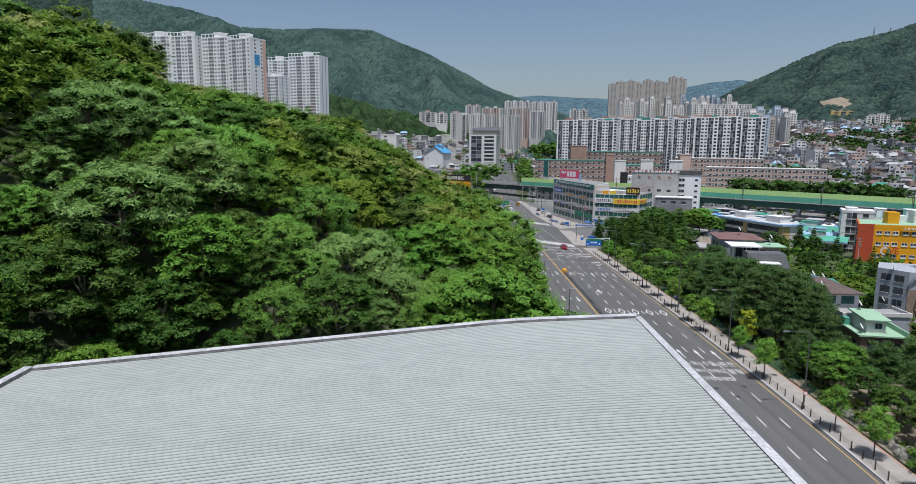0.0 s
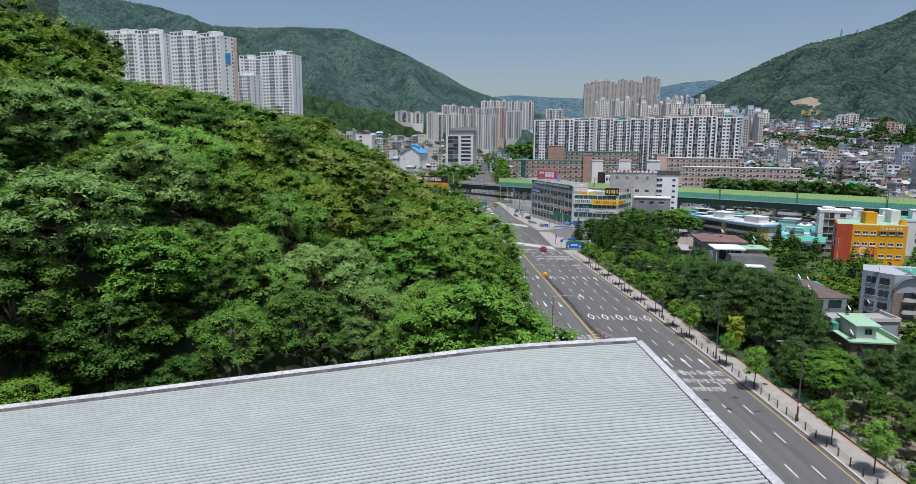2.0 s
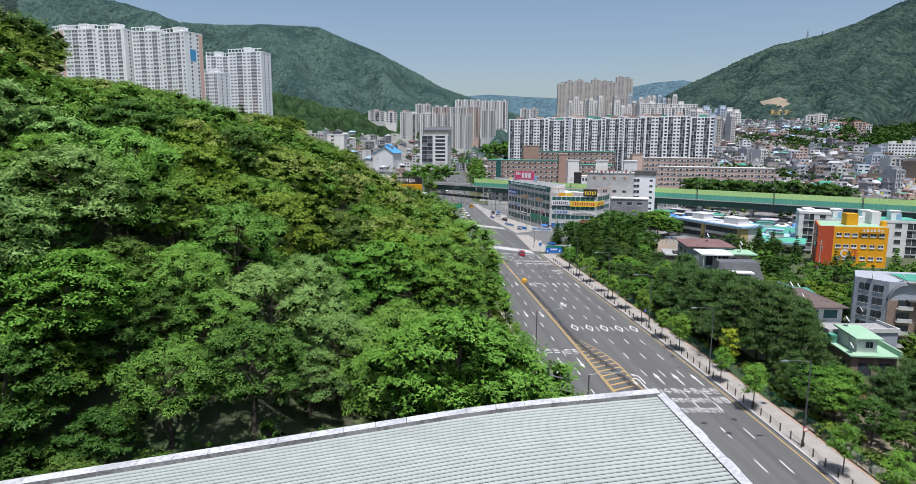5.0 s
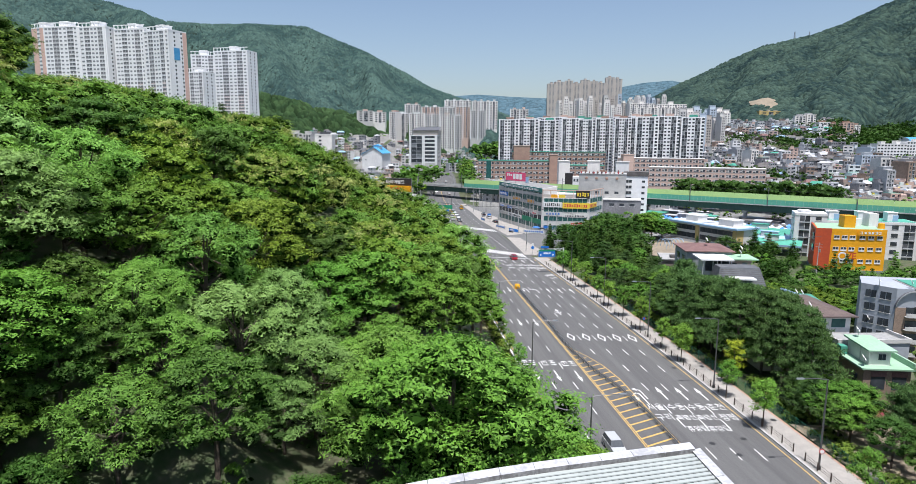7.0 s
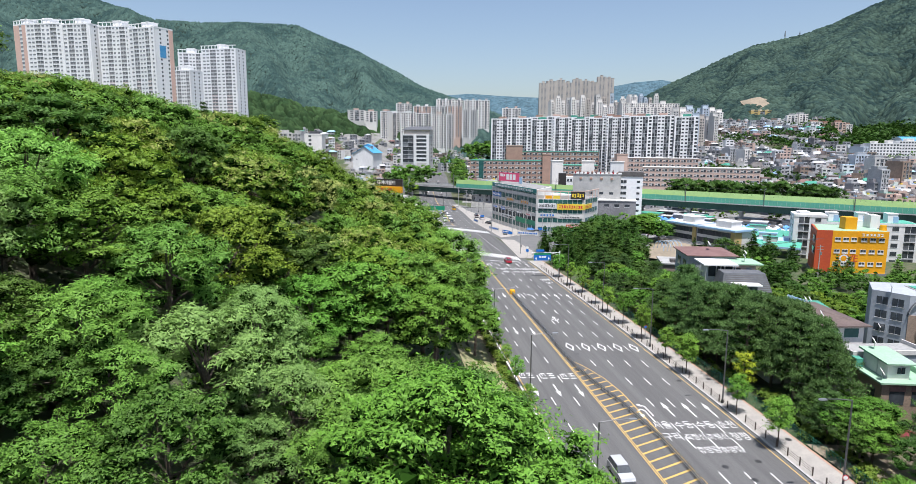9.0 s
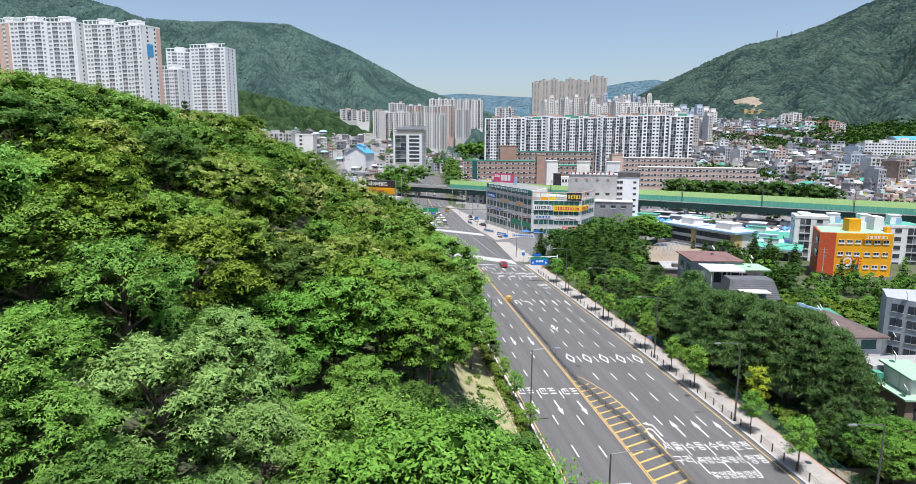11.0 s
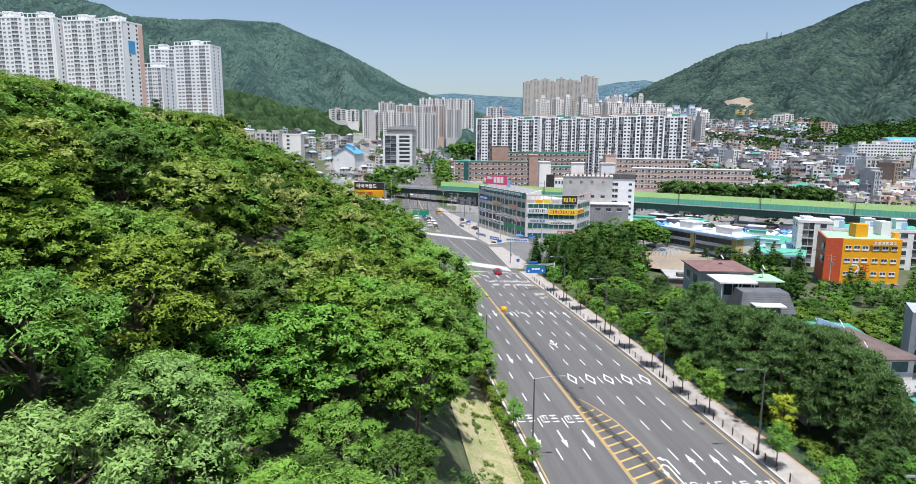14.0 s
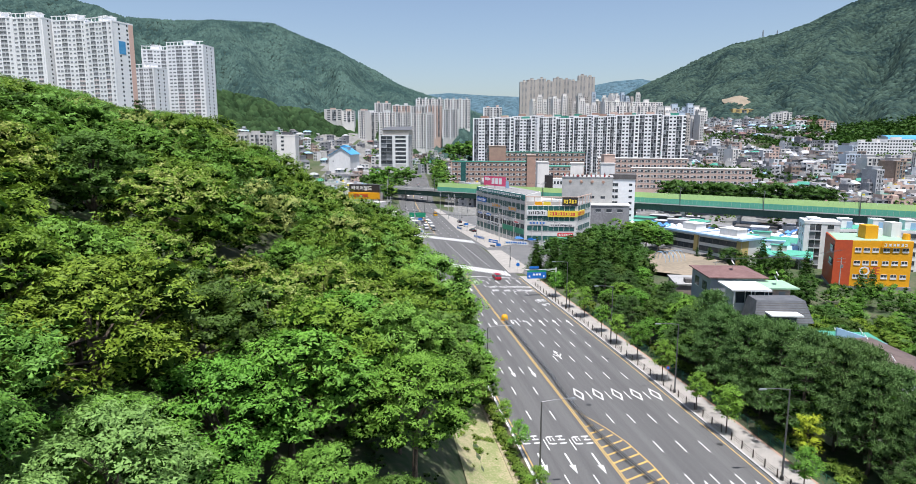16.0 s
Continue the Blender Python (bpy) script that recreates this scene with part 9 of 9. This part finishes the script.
# posts and rails between road and pavement
POST = Geo().tube((0, 0, 0), (0, 0, 1.02), 0.085, 0.075, M["brown_metal"], 8).mesh("post")
CAP = Geo().tube((0, 0, 1.02), (0, 0, 1.12), 0.1, 0.06, M["brown_metal"], 8).mesh("cap")
rail_fence = thing("road_railing", "dark brown posts with thin rails along the kerb", "railing")
yy = 22.0
k = 0
while yy < 176:
    x = float(x_right(yy)) + 1.25
    o = part("post", POST, rail_fence, m=pose(x, yy, 0.15))
    part("cap", CAP, o)
    x2 = float(x_right(yy + 2.35)) + 1.25
    if k % 7 != 6:
        for h in (0.35, 0.62, 0.9):
            part("rail", Geo().tube((x, yy, 0.15 + h), (x2, yy + 2.35, 0.15 + h), 0.024, 0.024, M["brown_metal"], 5, False), rail_fence)
    yy += 2.35
    k += 1

# green mesh fence behind the pavement
fence = thing("mesh_fence", "green wire mesh fence panels behind the pavement", "fence")
yy = 24.0
while yy < 150:
    x, x2 = float(x_right(yy)) + 5.55, float(x_right(yy + 2.5)) + 5.55
    part("post", Geo().tube((x, yy, 0), (x, yy, 1.75), 0.035, 0.035, M["fence_green"], 6), fence)
    g = Geo()
    for h in (0.2, 0.55, 0.9, 1.25, 1.65):
        g.tube((x, yy, h), (x2, yy + 2.5, h), 0.016, 0.016, M["fence_green"], 4, False)
    for i in range(1, 12):
        t = i / 12
        g.tube((x + (x2 - x) * t, yy + 2.5 * t, 0.2), (x + (x2 - x) * t, yy + 2.5 * t, 1.65), 0.010, 0.010, M["fence_green"], 3, False)
    part("mesh_panel", g, fence)
    yy += 2.5

# median guard rail
guard = thing("guard_rail", "double steel guard rail on dark posts along the median", "guard rail")


def x_guard(y):
    return np.interp(y, [-40, 20, 55, 63, 74, 81, 88, 96, 105], [35.0, 32.4, 29.0, 27.8, 25.2, 22.8, 20.9, 19.5, 18.2]) if y < 105 else x_med(y) + 0.55 + 0.3 * min(1, (142 - y) / 40)


yy = -20.0
while yy < 141:
    x, x2 = float(x_guard(yy)), float(x_guard(yy + 2))
    part("post", Geo().box((x, yy, 0.42), (0.11, 0.11, 0.84), M["pole"]), guard)
    for h in (0.42, 0.72):
        d = Vector((x2 - x, 2, 0)).normalized()
        nn = Vector((d.y, -d.x, 0)) * 0.1
        a, b = Vector((x, yy, h)), Vector((x2, yy + 2, h))
        part("rail", Geo().tube(a + nn, b + nn, 0.05, 0.05, M["pole"], 6, False).tube(a - nn, b - nn, 0.05, 0.05, M["galvanised"], 6, False), guard)
    yy += 2.0
e = thing("impact_barrel", "orange plastic impact barrel at the end of the median", "crash barrel", pose(12.5, 142.6, 0, 0, 0, 10))
part("drum", Geo().tube((0, 0, 0), (0, 0, 0.9), 0.75, 0.7, M["orange"], 14).tube((0, 0, 0.9), (0, 0, 1.15), 0.7, 0.5, M["orange"], 14), e)
part("band", Geo().tube((0, 0, 0.45), (0, 0, 0.62), 0.755, 0.745, M["sign_yellow"], 14), e)
e = thing("delineator", "thin orange warning post beside the median barrel", "bollard", pose(13.0, 144.2, 0), data=Geo().tube((0, 0, 0), (0, 0, 1.6), 0.06, 0.05, M["galvanised"], 6))


# blue direction sign over the road
e = thing("direction_sign", "blue road direction sign on a white bracket pole", "road sign", pose(27.3, 164.5, 0.15, 0, 0, 6))
part("pole", Geo().tube((0, 0, 0), (0, 0, 7.4), 0.2, 0.16, M["white"], 9), e)
part("arm", Geo().tube((0, 0, 7.0), (-8.2, 0, 7.0), 0.11, 0.09, M["white"], 7).tube((0, 0, 6.2), (-3, 0, 6.9), 0.06, 0.06, M["white"], 6), e)
pl = part("plate", Geo().span(-7.6, -2.6, -0.25, -0.15, 4.7, 6.3, M["sign_blue"]), e)
for k in range(3):
    part("letter", Geo().span(-6.1 + k * 0.75, -5.5 + k * 0.75, -0.27, -0.25, 5.5, 6.0, M["lettering"]), pl)
part("arrow", Geo().add([(-7.3, -0.26, 5.3), (-6.8, -0.26, 4.9), (-6.8, -0.26, 5.7)], [(0, 1, 2)], M["lettering"]), pl)
part("arrow", Geo().add([(-2.9, -0.26, 5.3), (-3.4, -0.26, 5.7), (-3.4, -0.26, 4.9)], [(0, 1, 2)], M["lettering"]), pl)
part("plate", Geo().span(-7.6, -2.6, -0.25, -0.15, 6.34, 6.8, M["sign_green"]), e)
part("plate", Geo().span(-7.0, -4.6, -0.25, -0.15, 7.3, 7.9, M["sign_blue"]), e)
e = thing("direction_sign", "green road direction sign on a pole beyond the bridge", "road sign", pose(-20, 292, 0.1))
part("pole", Geo().tube((0, 0, 0), (0, 0, 7.2), 0.16, 0.13, M["galvanised"], 8), e)
part("plate", Geo().span(-0.5, 7, -0.2, -0.1, 5.0, 7.2, M["sign_green"]), e)


# traffic signals
def signal(x, y, turn, arm):
    e = thing("traffic_signal", "grey traffic signal mast with a long arm", "traffic light", pose(x, y, 0.1, 0, 0, turn), "traffic signals at the junction")
    part("mast", Geo().tube((0, 0, 0), (0, 0, 7.0), 0.15, 0.12, M["galvanised"], 8), e)
    part("arm", Geo().tube((0, 0, 6.2), (arm, 0, 6.7), 0.08, 0.06, M["galvanised"], 6), e)
    h = part("signal_head", Geo().span(arm - 2.0, arm - 0.4, -0.35, -0.05, 6.2, 6.7, M["dark"]), e)
    for i in range(4):
        part("lens", Geo().tube((arm - 1.8 + i * 0.4, -0.36, 6.45), (arm - 1.8 + i * 0.4, -0.40, 6.45), 0.14, 0.14, (M["lamp_red"], M["sign_yellow"], M["sign_green"], M["sign_green"])[i], 10), h)
    part("plate", Geo().span(arm * 0.45, arm * 0.45 + 1.6, -0.12, -0.06, 6.6, 7.4, M["sign_blue"]), e)
    part("pedestrian_head", Geo().span(-0.2, 0.2, -0.45, -0.15, 2.4, 3.2, M["dark"]), e)
    return e


signal(18.5, 201, 150, 7.5)
signal(9.5, 255, 200, 8.0)
signal(-18.5, 268, 10, 8)
signal(30, 214, 170, 6)
e = thing("road_sign", "round blue and white traffic signs on a short post", "road sign", pose(20.2, 192.5, 0.15))
part("post", Geo().tube((0, 0, 0), (0, 0, 3.4), 0.05, 0.05, M["galvanised"], 6), e)
part("disc", Geo().tube((0, -0.05, 2.6), (0, 0, 2.6), 0.55, 0.55, M["sign_blue"], 16), e)
part("disc", Geo().tube((0, -0.05, 3.6), (0, 0, 3.6), 0.45, 0.45, M["lettering"], 16), e)
for i, (x, y, w, m_) in enumerate(((8.5, 259, 8, "white"), (1.5, 285, 6, "white"), (20, 243, 9, "white"), (14, 247, 5, "sign_blue"), (-24, 268, 12, "white"), (-27, 262, 9, "white"))):
    e = thing("street_banner", "printed street banner stretched between two posts", "banner", pose(x, y, 0.1, 0, 0, (-60, -70, -20, -50, 20, 25)[i]), "street banners")
    part("sheet", Geo().span(0, w, -0.03, 0, 0.8, 2.0, M[m_]), e)
    part("lettering", bars(Geo(), 0.4, w - 0.4, 1.1, 1.7, -0.034, M["sign_blue"] if m_ == "white" else M["lettering"], int(w), 60 + i), e)
    for u in (0, w):
        part("post", Geo().tube((u, 0, 0), (u, 0, 2.1), 0.05, 0.05, M["galvanised"], 6), e)


# ---- vehicles ----
PAINT = {}


def car_paint(c):
    if c not in PAINT:
        PAINT[c] = material("car_paint", c, tuple(v * 0.85 for v in c), 0.25, spec=0.6, scale=0.5, fine=5, mix=0.3)
    return PAINT[c]


def car(x, y, turn, colour, label, kind="sedan", z=0.0):
    """A car with its nose towards +x."""
    p = car_paint(colour)
    e = thing("car" if kind != "van" else "van", label, "car" if kind != "van" else "van", pose(x, y, z + 0.01, 0, 0, turn), "vehicles on the road")
    if kind == "sedan":
        low = [(-2.2, 0.28), (2.2, 0.28), (2.28, 0.55), (2.1, 0.78), (1.0, 0.92), (-1.55, 0.95), (-2.2, 0.9), (-2.28, 0.55)]
        top = [(1.0, 0.92), (0.25, 1.42), (-1.0, 1.44), (-1.75, 0.95)]
    elif kind == "suv":
        low = [(-2.25, 0.32), (2.2, 0.32), (2.3, 0.65), (2.1, 0.95), (1.1, 1.08), (-2.2, 1.1), (-2.3, 0.6)]
        top = [(1.1, 1.08), (0.4, 1.66), (-1.9, 1.68), (-2.2, 1.1)]
    else:
        low = [(-2.5, 0.35), (2.3, 0.35), (2.45, 0.8), (2.2, 1.15), (-2.5, 1.15)]
        top = [(2.15, 1.15), (1.5, 1.95), (-2.4, 2.0), (-2.5, 1.15)]
    for name, prof, w, mt, tw in (("body", low, 0.9, p, 0.88), ("cabin", top, 0.84, M["glass"], 0.68)):
        g = Geo()
        n = len(prof)
        zm = max(q[1] for q in prof)
        z0 = min(q[1] for q in prof)
        half = [w - (w - tw) * ((q[1] - z0) / (zm - z0)) for q in prof]
        g.add([(q[0], -h, q[1]) for q, h in zip(prof, half)] + [(q[0], h, q[1]) for q, h in zip(prof, half)],
              [tuple(range(n)), tuple(range(2 * n - 1, n - 1, -1))] + [(i, n + i, n + (i + 1) % n, (i + 1) % n) for i in range(n)], mt)
        part(name, g, e)
    tz = max(q[1] for q in top)
    xs_ = [q[0] for q in top if q[1] > tz - 0.08]
    part("roof", Geo().span(min(xs_) - 0.05, max(xs_) + 0.05, -0.66, 0.66, tz - 0.03, tz + 0.04, p), e)
    for sx in (-1.35, 1.35):
        for sy in (-0.82, 0.82):
            wheel = part("wheel", Geo().tube((sx, sy - 0.1, 0.32), (sx, sy + 0.1, 0.32), 0.32, 0.32, M["rubber"], 14), e)
            part("rim", Geo().tube((sx, sy - 0.105, 0.32), (sx, sy + 0.105, 0.32), 0.19, 0.19, M["galvanised"], 10), wheel)
    for sy in (-0.62, 0.62):
        part("headlight", Geo().box((low[1][0] + 0.04, sy, 0.66), (0.1, 0.36, 0.16), M["lamp_glass"]), e)
        part("tail_light", Geo().box((low[0][0] - 0.03, sy, 0.76), (0.1, 0.34, 0.18), M["lamp_red"]), e)
    return e


RED, WHT, SIL, BLK, GRY, YEL = (0.42, 0.02, 0.04), (0.75, 0.75, 0.75), (0.45, 0.46, 0.47), (0.02, 0.02, 0.025), (0.12, 0.125, 0.13), (0.75, 0.42, 0.02)
car(20.4, 54.0, -81, SIL, "silver-blue hatchback driving below the wooded bank", "suv")
car(13.3, 184.6, 99, RED, "red compact car waiting at the stop line", "suv")
queue = [(-15.9, 287, WHT), (-12.6, 289, SIL), (-9.0, 284, BLK), (-17.3, 297, BLK), (-13.6, 300, WHT), (-10.4, 297, WHT), (-18.8, 306, SIL), (-15.2, 310, BLK), (-12.0, 309, WHT), (-20.4, 317, WHT), (-16.6, 321, BLK), (-13.8, 320, WHT),
         (-22, 328, WHT), (-18, 333, SIL), (-23.5, 341, WHT)]
for i, (x, y, c) in enumerate(queue):
    car(x, y, -82 + (i % 3), c, {WHT: "white", SIL: "silver", BLK: "black"}[c] + (" estate car" if i % 2 else " saloon car") + " waiting in the queue", "suv" if i % 2 else "sedan")
car(-10.4, 341, 100, YEL, "yellow delivery van driving beyond the junction", "van")
car(2.6, 312, 100, BLK, "dark car parked at the kerb")
car(5.5, 297, 105, WHT, "white car parked on the forecourt", "suv")
car(8.5, 281, 110, BLK, "black car parked before the shops")
car(30.5, 250, -10, WHT, "white minibus parked before the shops", "van")
car(37, 243, -8, WHT, "white car parked before the shops", "suv")
for i in range(10):
    t = i / 9
    car(float(x_med(430 + 90 * t)) + (-4 if i % 2 else 5), 430 + 90 * t, 95 if i % 2 == 0 else -85, (WHT, SIL, BLK, GRY)[i % 4], "distant car on the road beyond the bridge", "sedan", road_z(430 + 90 * t))
rv = random.Random(8)
for i in range(16):
    x, y = rv.uniform(66, 108), rv.uniform(255, 285)
    car(x, y, rv.uniform(0, 360), rv.choice([WHT, SIL, BLK, GRY]), "parked car beside the market", "suv", gz(x, y))
tarp = thing("street_stall", "blue tarpaulin stall at the roadside", "stall", pose(24, 247, 0.12, 0, 0, -25))
part("canopy", Geo().add([(0, 0, 2.2), (9, 0, 2.2), (9, 2.4, 2.7), (0, 2.4, 2.7), (0, 0, 2.1), (9, 0, 2.1), (9, 2.4, 2.6), (0, 2.4, 2.6)], [(0, 1, 2, 3), (7, 6, 5, 4), (0, 4, 5, 1)], M["tarpaulin_blue"]), tarp)
for u in (0.1, 3, 6, 8.9):
    part("post", Geo().tube((u, 0.1, 0), (u, 0.1, 2.2), 0.04, 0.04, M["galvanised"], 5), tarp)

# ---- planted edge below the hill ----
rb_ = random.Random(14)
stones = thing("stone_edging", "row of rough yellowish edging stones in the bed", "stone edging")
yy = 30.0
while yy < 110:
    w = rb_.uniform(0.5, 0.9)
    g = Geo()
    a = Vector((float(x_left(yy)) - 2.4 + rb_.uniform(-0.12, 0.12), yy, 0.14))
    n = 7
    lo = [(a.x + 0.36 * math.cos(6.283 * i / n) * rb_.uniform(0.8, 1.2), a.y + w * 0.5 * math.sin(6.283 * i / n) * rb_.uniform(0.85, 1.1)) for i in range(n)]
    h = rb_.uniform(0.35, 0.6)
    g.add([(x, y, 0.05) for x, y in lo] + [(a.x + (x - a.x) * 0.7, a.y + (y - a.y) * 0.75, h * rb_.uniform(0.85, 1.1)) for x, y in lo],
          [(i, (i + 1) % n, n + (i + 1) % n, n + i) for i in range(n)] + [tuple(range(n, 2 * n))], M["stone"])
    part("stone", g, stones)
    yy += w * rb_.uniform(0.95, 1.3)
for i in range(86):
    yy = 26 + i * 1.05 + rb_.uniform(-0.6, 0.6)
    plant(PROTO["bush", rb_.randrange(2)], float(x_left(yy)) - 1.8 + rb_.uniform(-0.25, 0.25), yy, 0.15, rb_.uniform(0.55, 0.85), None, rb_)
for x, y, s in ((9.6, 80.5, 0.9), (8.4, 88, 0.8), (7.4, 96, 0.85), (11.0, 70.5, 0.8), (6.2, 105, 0.8)):
    plant(PROTO["street", rb_.randrange(2)], x, y, 0.2, s, None, rb_)
for i in range(46):
    yy = rb_.uniform(52, 96)
    plant(PROTO["bush", rb_.randrange(2)], float(x_left(yy)) - 3.4 - 5.0 * rb_.random() ** 0.7, yy, None, rb_.uniform(0.25, 0.6), None, rb_)
for i in range(72):
    yy = 24 + rb_.uniform(0, 130)
    x = float(x_right(yy)) + 6.4 + rb_.uniform(0, 3.0)
    plant(PROTO["bush", rb_.randrange(2)], x, yy, None, rb_.uniform(0.6, 1.3), None, rb_)

# words on the road
LN = [1.65 + 3.05 * k for k in range(5)]
for body, off, y, size in (("서울", LN[3], 67.7, 1.4), ("구리", LN[3], 64.3, 1.4), ("수동", LN[1], 68.1, 1.4), ("수동", LN[2], 67.9, 1.4), ("춘천", LN[0], 68.3, 1.4), ("청평", LN[0], 64.8, 1.4),
                            ("축령산", LN[1], 64.6, 1.08), ("축령산", LN[2], 64.4, 1.08), ("휴양림", LN[1], 61.1, 1.08), ("휴양림", LN[2], 60.9, 1.08)):
    road_text(body, x_right(y) - off, y, along(x_right, y), size, 1.75)
for k in range(3):
    glyphs(x_med(86) - 1.8 - 3.5 * k, 85.6, along(x_med, 86) + math.pi, 2, 1.05, 2.6, 0.35, 11)
for k in range(4):
    glyphs(x_right(174) - LN[k], 174.5, along(x_right, 174), 3 if k < 2 else 2, 0.8, 2.2, 0.15, 30 + k)
    glyphs(x_right(170) - LN[k], 170.5, along(x_right, 170), 3 if k < 2 else 2, 0.8, 2.2, 0.15, 40 + k)
glyphs(x_right(160) - LN[0], 160, along(x_right, 160), 2, 1.0, 2.4, 0.2, 50)
glyphs(x_right(156) - LN[0], 156, along(x_right, 156), 2, 1.0, 2.4, 0.2, 51)
MANHOLE = Geo().prism([(0.42 * math.cos(i * 0.3927), 0.42 * math.sin(i * 0.3927)) for i in range(16)], 0, 0.006, M["dark"]).mesh("manhole_cover")
for x, y in ((33.6, 56.8), (35.9, 53.9), (38.2, 58.3), (36.8, 84.5), (29.6, 117.5), (22.0, 97.0), (44.6, 64.0)):
    o = lay(MANHOLE, "manhole_cover", x, y, 0, 0.006 if x < 44 else 0.16)

# rough boulders behind the mesh fence
rocks = thing("rock_pile", "rough grey-brown boulders heaped behind the fence", "rocks")
for i in range(46):
    yy = rb_.uniform(31, 52)
    x, r_ = float(x_right(yy)) + 6.3 + rb_.uniform(0, 2.6), rb_.uniform(0.35, 0.85)
    z_ = gz(x, yy) + 0.2
    ring = [[(x + r_ * f_ * rb_.uniform(0.75, 1.15) * math.cos(k * 0.8976), yy + r_ * f_ * rb_.uniform(0.75, 1.15) * math.sin(k * 0.8976), z_ + r_ * h_ * rb_.uniform(0.85, 1.15)) for k in range(7)] for f_, h_ in ((1.0, -0.2), (0.95, 0.5), (0.55, 1.0))]
    g = Geo().add(ring[0] + ring[1] + ring[2], [(a * 7 + k, a * 7 + (k + 1) % 7, a * 7 + 7 + (k + 1) % 7, a * 7 + 7 + k) for a in range(2) for k in range(7)] + [tuple(range(14, 21))], M["stone_grey"])
    part("stone", g, rocks)

# overhead cables between the poles at the junction
def cable(a, b, sag, r=0.03):
    a, b = Vector(a), Vector(b)
    g = Geo()
    n = 8
    pts = [a.lerp(b, i / n) - Vector((0, 0, sag * 4 * (i / n) * (1 - i / n))) for i in range(n + 1)]
    g.sweep(pts, r, M["dark"])
    return thing("overhead_cable", "thin black overhead cable slung between poles", "cable", group="overhead cables", data=g)


for a, b in (((18, 246, 12.6), (33, 236, 11.6)), ((18, 246, 12.2), (6, 282, 11.6)), ((6, 282, 11.8), (2, 300, 12.4)), ((2, 300, 12.4), (-3, 326, 12.4)), ((-3, 326, 12.4), (-8, 350, 12.4)), ((33, 236, 11.4), (70, 168, 9.4)),
             ((-16, 262, 11.4), (-24, 275, 12.4)), ((-24, 275, 12.5), (-30, 300, 13.4)), ((-30, 300, 13.4), (-38, 330, 13.4)), ((-38, 330, 13.4), (-44, 352, 13.4)), ((18, 246, 11.8), (-16, 262, 11.2)), ((70, 168, 9.5), (108, 176, 10.4))):
    for k in (-0.8, 0.0, 0.8):
        cable((a[0] + k, a[1], a[2]), (b[0] + k, b[1], b[2]), 0.8 + 0.2 * abs(k))

rk = random.Random(19)
for i in range(46):
    yy = rk.uniform(26, 62)
    x = float(x_right(yy)) + rk.uniform(6.2, 11.5)
    g = Geo()
    n, w, h = 7, rk.uniform(0.4, 1.0), rk.uniform(0.3, 0.7)
    lo = [(w * math.cos(6.283 * k / n) * rk.uniform(0.75, 1.2), w * math.sin(6.283 * k / n) * rk.uniform(0.7, 1.1)) for k in range(n)]
    g.add([(u, v, -0.3) for u, v in lo] + [(u * 0.7, v * 0.7, h * rk.uniform(0.7, 1.2)) for u, v in lo], [(k, (k + 1) % n, n + (k + 1) % n, n + k) for k in range(n)] + [tuple(range(n, 2 * n))], M["stone"])
    thing("rock", "rough brownish rock lying under the trees", "rock", pose(x, yy, gz(x, yy), 0, 0, rk.uniform(0, 360)), "rocks under the trees", data=g)


for p in list(PROTO.values()) + TOWN:
    for o in (*p.children_recursive, p):
        bpy.data.objects.remove(o)
